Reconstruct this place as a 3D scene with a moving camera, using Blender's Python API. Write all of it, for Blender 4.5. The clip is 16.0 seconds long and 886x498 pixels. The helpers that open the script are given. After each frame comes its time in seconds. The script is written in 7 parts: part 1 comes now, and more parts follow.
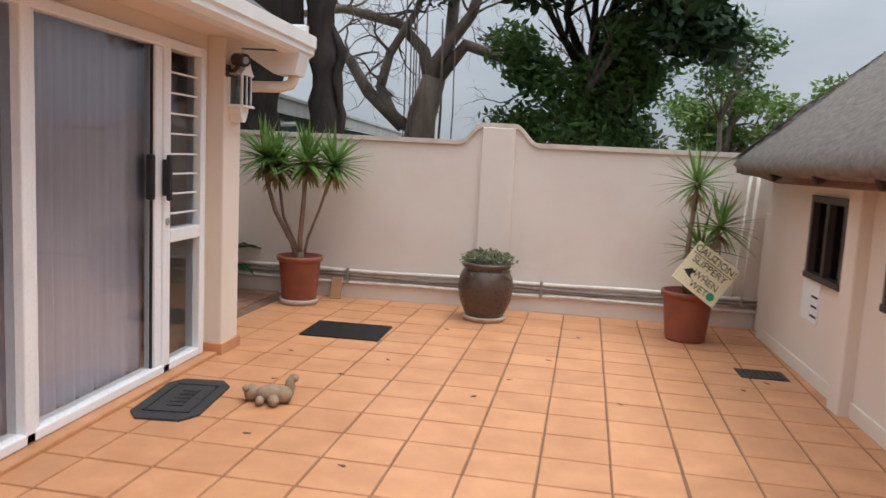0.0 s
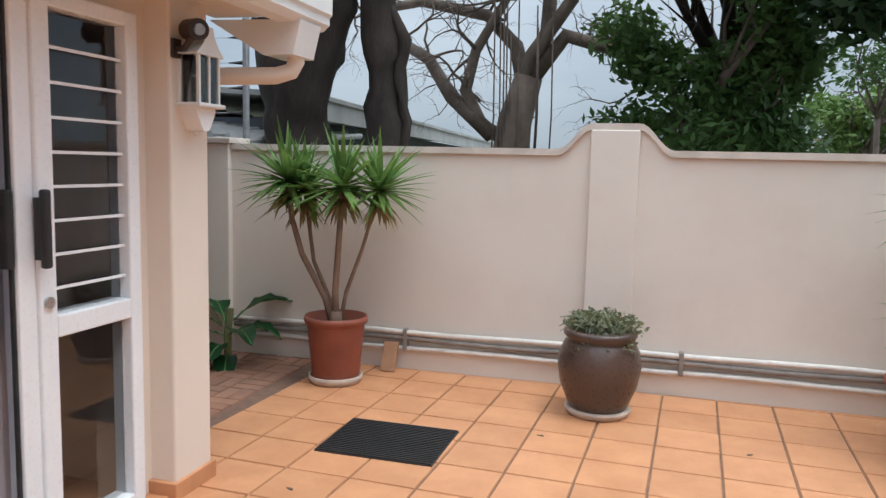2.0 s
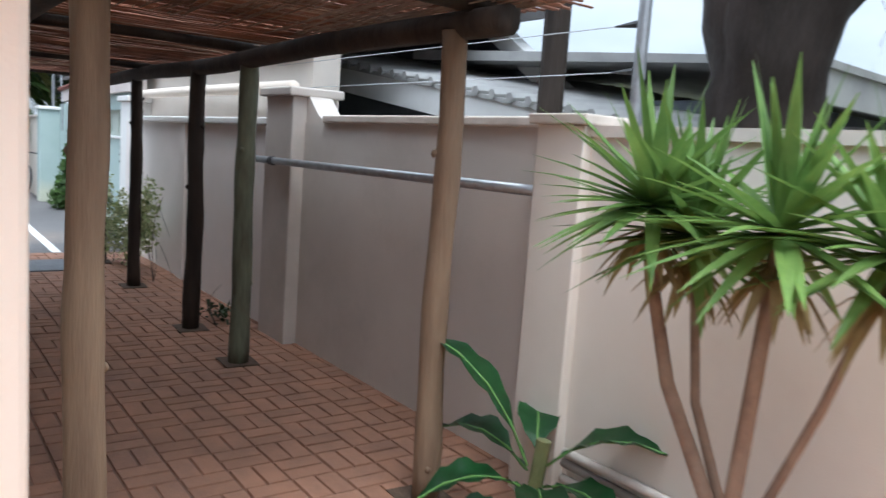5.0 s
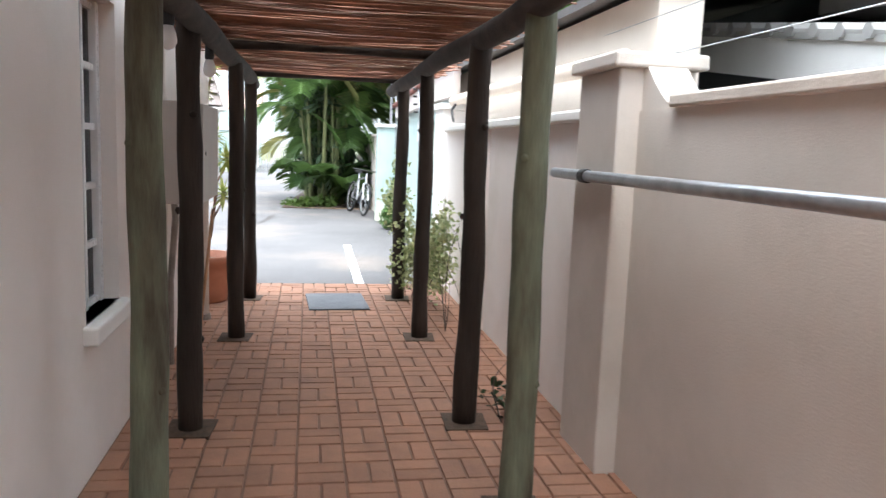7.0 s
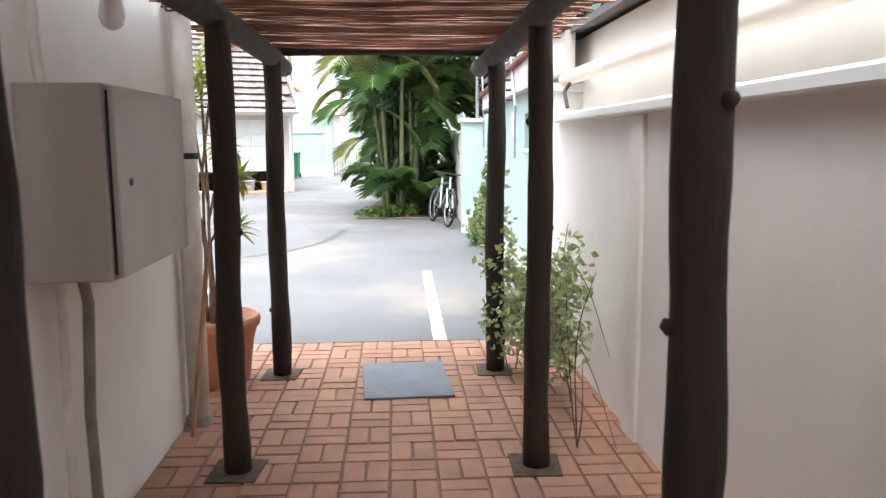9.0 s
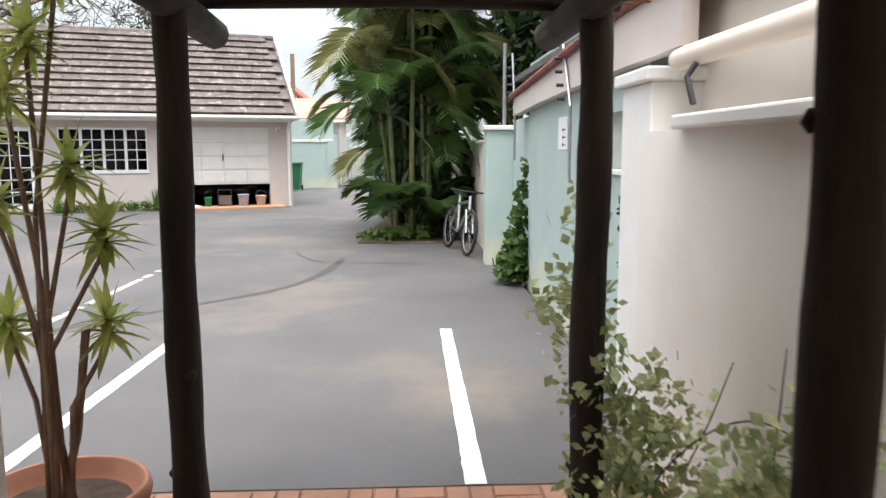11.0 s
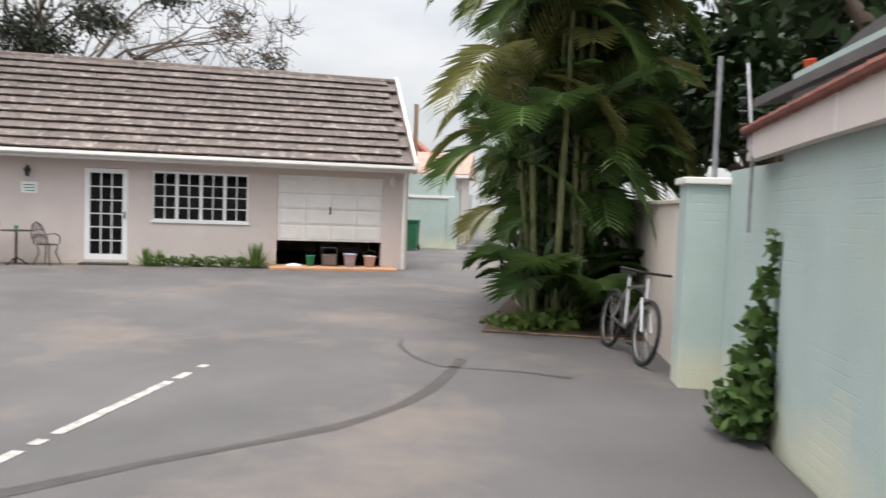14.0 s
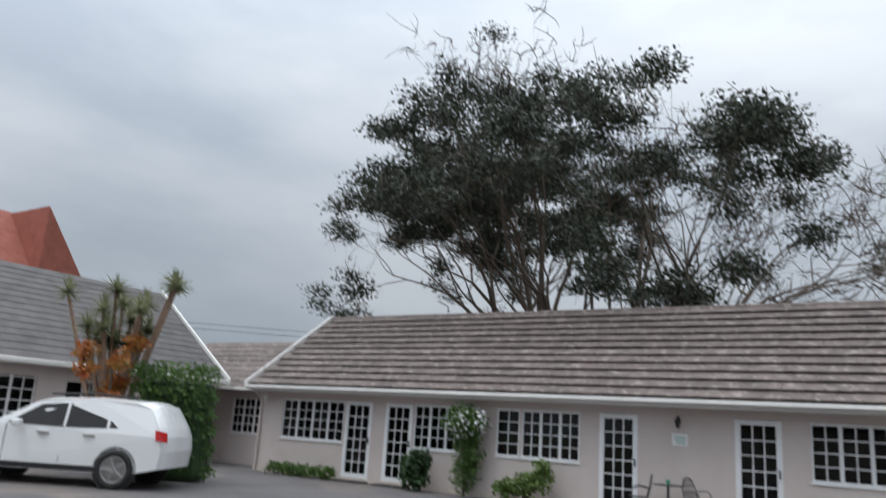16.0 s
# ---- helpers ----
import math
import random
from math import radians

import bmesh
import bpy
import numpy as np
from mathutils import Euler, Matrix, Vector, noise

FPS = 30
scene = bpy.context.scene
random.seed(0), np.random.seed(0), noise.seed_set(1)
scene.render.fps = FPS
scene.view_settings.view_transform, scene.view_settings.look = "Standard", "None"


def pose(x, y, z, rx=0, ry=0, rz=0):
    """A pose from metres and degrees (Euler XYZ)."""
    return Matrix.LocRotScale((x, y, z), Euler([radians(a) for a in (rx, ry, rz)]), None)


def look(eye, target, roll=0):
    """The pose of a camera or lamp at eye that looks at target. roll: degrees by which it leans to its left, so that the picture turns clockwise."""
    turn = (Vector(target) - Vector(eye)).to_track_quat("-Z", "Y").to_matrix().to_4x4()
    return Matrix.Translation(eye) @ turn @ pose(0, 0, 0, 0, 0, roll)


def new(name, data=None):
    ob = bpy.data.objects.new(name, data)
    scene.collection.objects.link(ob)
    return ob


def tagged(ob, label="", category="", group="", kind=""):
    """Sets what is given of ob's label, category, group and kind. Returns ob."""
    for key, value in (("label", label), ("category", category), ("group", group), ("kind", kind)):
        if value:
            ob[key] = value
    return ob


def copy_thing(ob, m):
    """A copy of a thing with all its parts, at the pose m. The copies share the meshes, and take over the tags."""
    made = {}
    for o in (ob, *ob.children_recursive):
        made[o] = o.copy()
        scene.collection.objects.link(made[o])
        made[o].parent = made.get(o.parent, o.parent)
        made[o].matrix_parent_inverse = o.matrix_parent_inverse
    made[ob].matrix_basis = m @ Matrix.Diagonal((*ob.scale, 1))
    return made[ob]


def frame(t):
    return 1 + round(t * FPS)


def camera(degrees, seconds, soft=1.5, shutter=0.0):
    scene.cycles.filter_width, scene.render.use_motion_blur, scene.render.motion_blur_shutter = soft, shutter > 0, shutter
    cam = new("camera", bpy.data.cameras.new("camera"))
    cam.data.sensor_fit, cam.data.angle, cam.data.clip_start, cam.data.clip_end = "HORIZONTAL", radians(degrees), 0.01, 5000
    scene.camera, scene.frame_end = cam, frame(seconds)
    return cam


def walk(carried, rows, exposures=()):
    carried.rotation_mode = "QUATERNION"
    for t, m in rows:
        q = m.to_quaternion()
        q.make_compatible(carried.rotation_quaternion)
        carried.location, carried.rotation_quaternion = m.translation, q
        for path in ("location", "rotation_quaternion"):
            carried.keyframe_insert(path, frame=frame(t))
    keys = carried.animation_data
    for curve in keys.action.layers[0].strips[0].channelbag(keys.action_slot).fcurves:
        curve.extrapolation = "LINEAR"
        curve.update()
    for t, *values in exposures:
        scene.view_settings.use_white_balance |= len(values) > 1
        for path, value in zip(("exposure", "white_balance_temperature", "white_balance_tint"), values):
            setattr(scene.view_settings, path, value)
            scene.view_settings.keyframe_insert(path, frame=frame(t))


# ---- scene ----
cam = camera(60.42, 16.0, soft=1.4, shutter=0.3)
PATH = [
    (0.0, pose(0.001, 0.001, 1.469, 83.11, -2.86, 8.60)),
    (0.5, pose(-0.062, 0.564, 1.476, 84.30, -2.74, 11.35)),
    (1.0, pose(-0.109, 1.099, 1.493, 84.14, -3.17, 11.95)),
    (1.5, pose(-0.161, 1.660, 1.512, 84.28, -1.73, 14.23)),
    (2.0, pose(-0.255, 2.180, 1.516, 83.71, -1.34, 16.21)),
    (2.5, pose(-0.352, 2.709, 1.509, 83.74, -2.59, 18.69)),
    (3.0, pose(-0.431, 3.232, 1.501, 83.77, -2.65, 24.24)),
    (3.5, pose(-0.533, 3.744, 1.499, 82.64, -3.68, 29.23)),
    (4.0, pose(-0.694, 4.271, 1.500, 82.85, -4.14, 38.14)),
    (4.5, pose(-0.945, 4.749, 1.500, 82.74, -3.73, 45.87)),
    (5.0, pose(-1.308, 5.136, 1.496, 82.75, -4.02, 54.37)),
    (6.2, pose(-2.420, 5.900, 1.480, 82.60, -2.60, 71.50)),
    (7.5, pose(-3.855, 6.244, 1.444, 82.29, -1.18, 83.99)),
    (8.0, pose(-4.433, 6.304, 1.460, 82.31, 0.32, 85.95)),
    (10.5, pose(-7.316, 6.431, 1.510, 81.75, -0.17, 87.09)),
    (11.0, pose(-7.858, 6.385, 1.525, 82.57, 0.09, 87.16)),
    (11.5, pose(-8.408, 6.328, 1.519, 83.63, -0.20, 87.74)),
    (12.0, pose(-8.961, 6.283, 1.498, 84.38, -1.16, 88.26)),
    (12.5, pose(-9.496, 6.264, 1.474, 84.54, -1.02, 87.73)),
    (13.0, pose(-10.025, 6.207, 1.489, 85.28, -0.58, 89.08)),
    (13.5, pose(-10.552, 6.152, 1.497, 86.20, -1.95, 90.47)),
    (14.0, pose(-11.079, 6.053, 1.495, 86.92, -2.09, 96.09)),
    (14.5, pose(-11.545, 5.890, 1.490, 87.70, -1.42, 107.78)),
    (15.0, pose(-11.937, 5.722, 1.498, 88.75, -2.73, 120.69)),
    (15.5, pose(-12.154, 5.462, 1.511, 94.81, -3.12, 133.66)),
    (16.0, pose(-12.278, 5.216, 1.535, 103.26, -3.67, 141.38)),
]
walk(cam, PATH, exposures=[(0.0, 0.02, 6200, 9), (1.0, 0.1, 5850, 7), (2.5, 0.2, 5800, 5), (3.5, 0.3, 5550, 6), (4.2, 0.42, 5550, 6), (5.0, 0.9, 5700, 6), (7.5, 2.05, 6100, 7), (8.2, 2.05, 6100, 7), (10.5, 1.2, 6500, 9), (12.5, 0.42, 6800, 10), (14.5, 0.6, 6800, 12), (15.0, 0.35, 6700, 11), (16.0, -0.2, 6200, 9)])

# ---- sky and sun: overcast, brighter overhead ----
world = bpy.data.worlds.new("overcast_sky")
scene.world = world
world.use_nodes = True
wn, wl = world.node_tree.nodes, world.node_tree.links
wn.clear()
w_out = wn.new("ShaderNodeOutputWorld")
w_bg = wn.new("ShaderNodeBackground")
w_sky = wn.new("ShaderNodeTexSky")
w_sky.sky_type = 'NISHITA'
w_sky.sun_disc = False
w_sky.sun_elevation, w_sky.sun_rotation = radians(68), radians(107)
w_tc = wn.new("ShaderNodeTexCoord")
w_sep = wn.new("ShaderNodeSeparateXYZ")
w_map = wn.new("ShaderNodeMapping")
w_map.inputs["Scale"].default_value = (1.6, 1.6, 4.5)
w_noise = wn.new("ShaderNodeTexNoise")
w_noise.inputs["Scale"].default_value, w_noise.inputs["Detail"].default_value = 1.3, 6
w_ramp = wn.new("ShaderNodeValToRGB")
w_ramp.color_ramp.elements[0].position, w_ramp.color_ramp.elements[0].color = 0.36, (0.56, 0.61, 0.67, 1)
w_ramp.color_ramp.elements[1].position, w_ramp.color_ramp.elements[1].color = 0.66, (0.84, 0.865, 0.89, 1)
w_grad = wn.new("ShaderNodeMapRange")
w_grad.inputs[1].default_value, w_grad.inputs[2].default_value = 0.0, 1.0
w_grad.inputs[3].default_value, w_grad.inputs[4].default_value = 0.66, 4.2
w_mul = wn.new("ShaderNodeMix")
w_mul.data_type, w_mul.blend_type = 'RGBA', 'MULTIPLY'
w_mul.inputs[0].default_value = 1.0
w_add = wn.new("ShaderNodeMix")
w_add.data_type, w_add.blend_type = 'RGBA', 'MIX'
w_add.inputs[0].default_value = 0.88
w_skys = wn.new("ShaderNodeMix")
w_skys.data_type, w_skys.blend_type = 'RGBA', 'MULTIPLY'
w_skys.inputs[0].default_value = 1.0
w_skys.inputs[7].default_value = (0.1, 0.1, 0.1, 1)
wl.new(w_tc.outputs["Generated"], w_sep.inputs[0])
wl.new(w_tc.outputs["Generated"], w_map.inputs["Vector"])
wl.new(w_map.outputs[0], w_noise.inputs["Vector"])
wl.new(w_noise.outputs["Fac"], w_ramp.inputs[0])
w_pow = wn.new("ShaderNodeMath")
w_pow.operation = 'POWER'
w_pow.use_clamp = True
w_pow.inputs[1].default_value = 2.0
wl.new(w_sep.outputs["Z"], w_pow.inputs[0])
wl.new(w_pow.outputs[0], w_grad.inputs[0])
wl.new(w_ramp.outputs[0], w_mul.inputs[6])
wl.new(w_grad.outputs[0], w_mul.inputs[7])
wl.new(w_sky.outputs[0], w_skys.inputs[6])
wl.new(w_skys.outputs[2], w_add.inputs[6])
wl.new(w_mul.outputs[2], w_add.inputs[7])
wl.new(w_add.outputs[2], w_bg.inputs["Color"])
w_bg.inputs["Strength"].default_value = 1.0
wl.new(w_bg.outputs[0], w_out.inputs[0])

sun_data = bpy.data.lights.new("sun", 'SUN')
sun_data.energy, sun_data.angle, sun_data.color = 1.5, radians(25), (1.0, 0.96, 0.9)
sun = new("sun", sun_data)
sun.matrix_world = look((10, -3, 27), (0, 0, 0))


# ---- materials ----
def mat(name, c1, c2=None, rough=0.8, scale=6.0, fine=60.0, bump=0.15, metal=0.0, rand=0.0, spec=0.4, stain=None, stain_scale=0.8, stretch=None, coat=0.0):
    """Two-scale noise colour, optional broad stains, fine bump; in metres of the world."""
    m = bpy.data.materials.new(name)
    m.use_nodes = True
    n, l = m.node_tree.nodes, m.node_tree.links
    b = n["Principled BSDF"]
    geo = n.new("ShaderNodeNewGeometry")
    vec = geo.outputs["Position"]
    if stretch:
        mp = n.new("ShaderNodeMapping")
        mp.inputs["Scale"].default_value = stretch
        l.new(vec, mp.inputs["Vector"])
        vec = mp.outputs[0]
    if c2 is None:
        c2 = tuple(v * 0.82 for v in c1)
    n1 = n.new("ShaderNodeTexNoise")
    n1.inputs["Scale"].default_value, n1.inputs["Detail"].default_value, n1.inputs["Roughness"].default_value = scale, 5, 0.6
    l.new(vec, n1.inputs["Vector"])
    r1 = n.new("ShaderNodeMapRange")
    r1.inputs[1].default_value, r1.inputs[2].default_value = 0.34, 0.68
    l.new(n1.outputs["Fac"], r1.inputs[0])
    mx = n.new("ShaderNodeMix")
    mx.data_type = 'RGBA'
    mx.inputs[6].default_value, mx.inputs[7].default_value = (*c1, 1), (*c2, 1)
    l.new(r1.outputs[0], mx.inputs[0])
    col = mx.outputs[2]
    n2 = n.new("ShaderNodeTexNoise")
    n2.inputs["Scale"].default_value, n2.inputs["Detail"].default_value = fine, 4
    l.new(vec, n2.inputs["Vector"])
    if stain:
        n3 = n.new("ShaderNodeTexNoise")
        n3.inputs["Scale"].default_value, n3.inputs["Detail"].default_value, n3.inputs["Roughness"].default_value = stain_scale, 7, 0.65
        l.new(geo.outputs["Position"], n3.inputs["Vector"])
        r3 = n.new("ShaderNodeMapRange")
        r3.inputs[1].default_value, r3.inputs[2].default_value, r3.inputs[4].default_value = 0.52, 0.72, 0.7
        l.new(n3.outputs["Fac"], r3.inputs[0])
        m3 = n.new("ShaderNodeMix")
        m3.data_type = 'RGBA'
        m3.inputs[7].default_value = (*stain, 1)
        l.new(r3.outputs[0], m3.inputs[0])
        l.new(col, m3.inputs[6])
        col = m3.outputs[2]
    if rand:
        oi = n.new("ShaderNodeObjectInfo")
        gi = n.new("ShaderNodeMath")
        gi.operation = 'ADD'
        l.new(oi.outputs["Random"], gi.inputs[0])
        l.new(geo.outputs["Random Per Island"], gi.inputs[1])
        rr = n.new("ShaderNodeMapRange")
        rr.inputs[2].default_value = 2.0
        rr.inputs[3].default_value, rr.inputs[4].default_value = 1 - rand, 1 + rand
        l.new(gi.outputs[0], rr.inputs[0])
        hv = n.new("ShaderNodeHueSaturation")
        l.new(rr.outputs[0], hv.inputs["Value"])
        l.new(col, hv.inputs["Color"])
        col = hv.outputs[0]
    l.new(col, b.inputs["Base Color"])
    rg = n.new("ShaderNodeMapRange")
    rg.inputs[3].default_value, rg.inputs[4].default_value = max(0.02, rough - 0.12), min(1, rough + 0.12)
    l.new(n2.outputs["Fac"], rg.inputs[0])
    l.new(rg.outputs[0], b.inputs["Roughness"])
    b.inputs["Metallic"].default_value = metal
    b.inputs["Specular IOR Level"].default_value = spec
    if coat:
        b.inputs["Coat Weight"].default_value = coat
        b.inputs["Coat Roughness"].default_value = 0.05
    if bump:
        bp = n.new("ShaderNodeBump")
        bp.inputs["Strength"].default_value, bp.inputs["Distance"].default_value = bump, 0.01
        l.new(n2.outputs["Fac"], bp.inputs["Height"])
        l.new(bp.outputs[0], b.inputs["Normal"])
    return m


def glass_mat(name, tint=(0.9, 0.95, 0.95), rough=0.0, ior=1.75):
    m = bpy.data.materials.new(name)
    m.use_nodes = True
    n, l = m.node_tree.nodes, m.node_tree.links
    n.remove(n["Principled BSDF"])
    tr, gl, mx = n.new("ShaderNodeBsdfTransparent"), n.new("ShaderNodeBsdfGlossy"), n.new("ShaderNodeMixShader")
    fr = n.new("ShaderNodeFresnel")
    fr.inputs["IOR"].default_value = ior
    tr.inputs["Color"].default_value = (*tint, 1)
    gl.inputs["Roughness"].default_value = rough
    l.new(fr.outputs[0], mx.inputs[0])
    l.new(tr.outputs[0], mx.inputs[1])
    l.new(gl.outputs[0], mx.inputs[2])
    l.new(mx.outputs[0], n["Material Output"].inputs[0])
    return m


M_wall = mat("cream_plaster", (0.73, 0.66, 0.585), (0.69, 0.615, 0.54), 0.85, 1.7, 140, 0.12, stain=(0.62, 0.54, 0.47), stain_scale=0.7)
M_wall_house = mat("cream_house_plaster", (0.76, 0.66, 0.56), (0.72, 0.615, 0.52), 0.8, 1.5, 160, 0.1)
M_coping = mat("coping_plaster", (0.66, 0.58, 0.51), (0.50, 0.44, 0.38), 0.9, 5, 120, 0.2)
# Stained cream wall plaster again, its base lowered for the passage shade.
M_pass = mat("shaded_passage_plaster", (0.61, 0.545, 0.49), (0.55, 0.49, 0.44), 0.85, 1.3, 120, 0.15, stain=(0.46, 0.41, 0.36), stain_scale=0.9)
M_white = mat("white_paint", (0.80, 0.78, 0.75), (0.74, 0.72, 0.69), 0.45, 4, 90, 0.05)
M_pvc = mat("white_frame_paint", (0.85, 0.85, 0.85), (0.80, 0.80, 0.81), 0.3, 3, 60, 0.02)
M_pale = mat("pale_wall_paint", (0.80, 0.74, 0.70), (0.75, 0.69, 0.645), 0.85, 1.4, 130, 0.12, stain=(0.68, 0.61, 0.55), stain_scale=0.8)
M_pipe = mat("painted_pipe", (0.72, 0.66, 0.6), (0.58, 0.52, 0.47), 0.5, 9, 80, 0.08)
M_pipe_dark = mat("worn_grey_pipe", (0.30, 0.26, 0.23), (0.2, 0.17, 0.15), 0.5, 9, 80, 0.08)
M_galv = mat("galvanised_rail", (0.42, 0.43, 0.45), (0.3, 0.3, 0.31), 0.38, 12, 90, 0.06, metal=0.7)
M_tile = mat("terracotta_tile", (0.56, 0.27, 0.13), (0.46, 0.21, 0.098), 0.42, 3.5, 70, 0.08, rand=0.12, stain=(0.42, 0.19, 0.085), stain_scale=1.6, spec=0.45)
M_grout = mat("dark_grout", (0.24, 0.13, 0.075), (0.15, 0.085, 0.055), 0.95, 12, 150, 0.3)
M_brick = mat("paver_brick", (0.31, 0.155, 0.096), (0.225, 0.12, 0.079), 0.85, 5, 90, 0.3, rand=0.22, stain=(0.17, 0.10, 0.075), stain_scale=1.1)
M_sand = mat("paver_joint_sand", (0.215, 0.122, 0.082), (0.15, 0.09, 0.064), 0.95, 15, 200, 0.3)
M_asphalt = mat("asphalt", (0.118, 0.11, 0.11), (0.085, 0.08, 0.08), 0.78, 0.55, 230, 0.35, stain=(0.235, 0.185, 0.15), stain_scale=0.33)
M_ground = mat("earth_ground", (0.15, 0.14, 0.10), (0.10, 0.11, 0.06), 0.95, 1, 40, 0.3)
M_line = mat("road_paint", (0.78, 0.78, 0.76), (0.55, 0.54, 0.52), 0.7, 14, 90, 0.2)
M_line_worn = mat("worn_road_paint", (0.52, 0.49, 0.45), (0.22, 0.2, 0.19), 0.8, 9, 60, 0.2)
M_stain = mat("oil_stain", (0.045, 0.04, 0.038), (0.07, 0.06, 0.055), 0.6, 5, 120, 0.2)
M_post = mat("weathered_pole", (0.30, 0.21, 0.135), (0.155, 0.1, 0.065), 0.85, 7, 90, 0.4, stretch=(1, 1, 0.12))
M_post_dark = mat("creosoted_pole", (0.046, 0.032, 0.024), (0.014, 0.01, 0.008), 0.8, 7, 80, 0.4, stretch=(1, 1, 0.15))
M_post_green = mat("mossy_treated_pole", (0.18, 0.20, 0.135), (0.06, 0.047, 0.032), 0.85, 9, 80, 0.4, stretch=(1, 1, 0.2))
M_reed = mat("dry_reed", (0.28, 0.125, 0.075), (0.12, 0.052, 0.033), 0.75, 5, 60, 0.2, rand=0.35)
M_reed_pale = mat("bleached_reed", (0.42, 0.29, 0.2), (0.25, 0.15, 0.1), 0.75, 5, 60, 0.2, rand=0.3)
M_thatch = mat("grey_thatch", (0.25, 0.215, 0.185), (0.13, 0.11, 0.095), 0.95, 22, 130, 0.9, stain=(0.17, 0.15, 0.13), stain_scale=1.5, rand=0.25)
M_thatch_u = mat("thatch_edge", (0.17, 0.085, 0.06), (0.1, 0.05, 0.035), 0.9, 30, 120, 0.6)
M_terra = mat("terracotta_pot", (0.30, 0.088, 0.05), (0.22, 0.065, 0.04), 0.55, 5, 60, 0.12)
M_terra_l = mat("pale_terracotta_pot", (0.50, 0.205, 0.12), (0.40, 0.155, 0.09), 0.6, 5, 60, 0.12)
M_saucer = mat("cream_saucer", (0.58, 0.46, 0.37), (0.42, 0.33, 0.27), 0.7, 8, 60, 0.1)
M_glaze = mat("brown_glaze", (0.058, 0.035, 0.027), (0.10, 0.062, 0.046), 0.3, 4, 50, 0.1, spec=0.5)
M_soil = mat("potting_soil", (0.05, 0.033, 0.022), (0.11, 0.07, 0.045), 0.95, 20, 90, 0.6)
M_yucca = mat("yucca_leaf", (0.18, 0.28, 0.068), (0.10, 0.19, 0.045), 0.45, 8, 60, 0.05, rand=0.3)
M_yucca_y = mat("variegated_leaf", (0.56, 0.56, 0.17), (0.22, 0.31, 0.07), 0.45, 10, 60, 0.05, rand=0.25)
M_cane = mat("pale_cane_stem", (0.30, 0.20, 0.14), (0.19, 0.12, 0.085), 0.85, 12, 80, 0.4)
M_banana = mat("dark_broad_leaf", (0.013, 0.066, 0.016), (0.007, 0.036, 0.009), 0.35, 6, 50, 0.08)
M_vein = mat("leaf_midrib", (0.13, 0.26, 0.07), (0.1, 0.2, 0.05), 0.5, 8, 50, 0.05)
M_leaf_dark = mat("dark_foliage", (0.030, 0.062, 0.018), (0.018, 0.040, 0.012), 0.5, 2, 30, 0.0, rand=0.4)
M_leaf_mid = mat("green_foliage", (0.10, 0.17, 0.042), (0.055, 0.11, 0.028), 0.55, 1.2, 30, 0.0, rand=0.4)
M_leaf_light = mat("light_green_foliage", (0.15, 0.22, 0.05), (0.085, 0.15, 0.034), 0.55, 1.2, 30, 0.0, rand=0.35)
M_leaf_grey = mat("olive_tree_foliage", (0.045, 0.056, 0.034), (0.028, 0.036, 0.022), 0.6, 0.5, 20, 0.0, rand=0.4)
M_leaf_var = mat("variegated_creeper_leaf", (0.60, 0.60, 0.34), (0.2, 0.29, 0.1), 0.5, 14, 50, 0.0, rand=0.4)
M_leaf_succ = mat("greygreen_trailing_leaf", (0.235, 0.25, 0.14), (0.15, 0.165, 0.085), 0.6, 14, 50, 0.0, rand=0.3)
M_palm = mat("palm_leaflet", (0.095, 0.15, 0.036), (0.035, 0.075, 0.018), 0.42, 1.0, 30, 0.0, rand=0.35)
M_palm_y = mat("yellowing_palm_leaflet", (0.29, 0.27, 0.10), (0.16, 0.18, 0.055), 0.5, 1.0, 30, 0.0, rand=0.35)
M_palmstem = mat("palm_cane", (0.20, 0.21, 0.085), (0.10, 0.11, 0.05), 0.6, 5, 40, 0.1)
M_croton = mat("croton_leaf", (0.34, 0.07, 0.02), (0.36, 0.22, 0.05), 0.45, 3, 30, 0.0, rand=0.4)
M_bark_dark = mat("dark_fig_bark", (0.05, 0.036, 0.03), (0.022, 0.016, 0.013), 0.95, 5, 40, 0.9, stretch=(1, 1, 0.35))
M_bark = mat("grey_brown_bark", (0.19, 0.145, 0.115), (0.095, 0.07, 0.055), 0.95, 4, 40, 0.7, stretch=(1, 1, 0.5))
M_twig = mat("thin_twig", (0.12, 0.092, 0.07), (0.07, 0.052, 0.04), 0.9, 6, 30, 0.2)
M_teal = mat("teal_plaster", (0.42, 0.505, 0.48), (0.365, 0.45, 0.425), 0.8, 1.4, 110, 0.25, stain=(0.43, 0.475, 0.41), stain_scale=0.9)
M_teal_frame = mat("sage_window_paint", (0.53, 0.56, 0.50), (0.45, 0.49, 0.43), 0.7, 6, 80, 0.15)
M_facade = mat("pale_mauve_plaster", (0.62, 0.545, 0.51), (0.575, 0.50, 0.465), 0.85, 1.1, 90, 0.12, stain=(0.54, 0.47, 0.43), stain_scale=0.6)
M_rooftile = mat("brown_roof_tile", (0.155, 0.122, 0.11), (0.095, 0.077, 0.07), 0.8, 2.2, 50, 0.3, rand=0.2, stain=(0.42, 0.38, 0.345), stain_scale=5.5)
M_roofgrey = mat("slate_grey_roof", (0.13, 0.12, 0.118), (0.085, 0.08, 0.08), 0.8, 2.2, 50, 0.3, rand=0.1)
M_roofred = mat("red_roof_tile", (0.36, 0.12, 0.085), (0.26, 0.085, 0.06), 0.8, 2.5, 50, 0.3, rand=0.15)
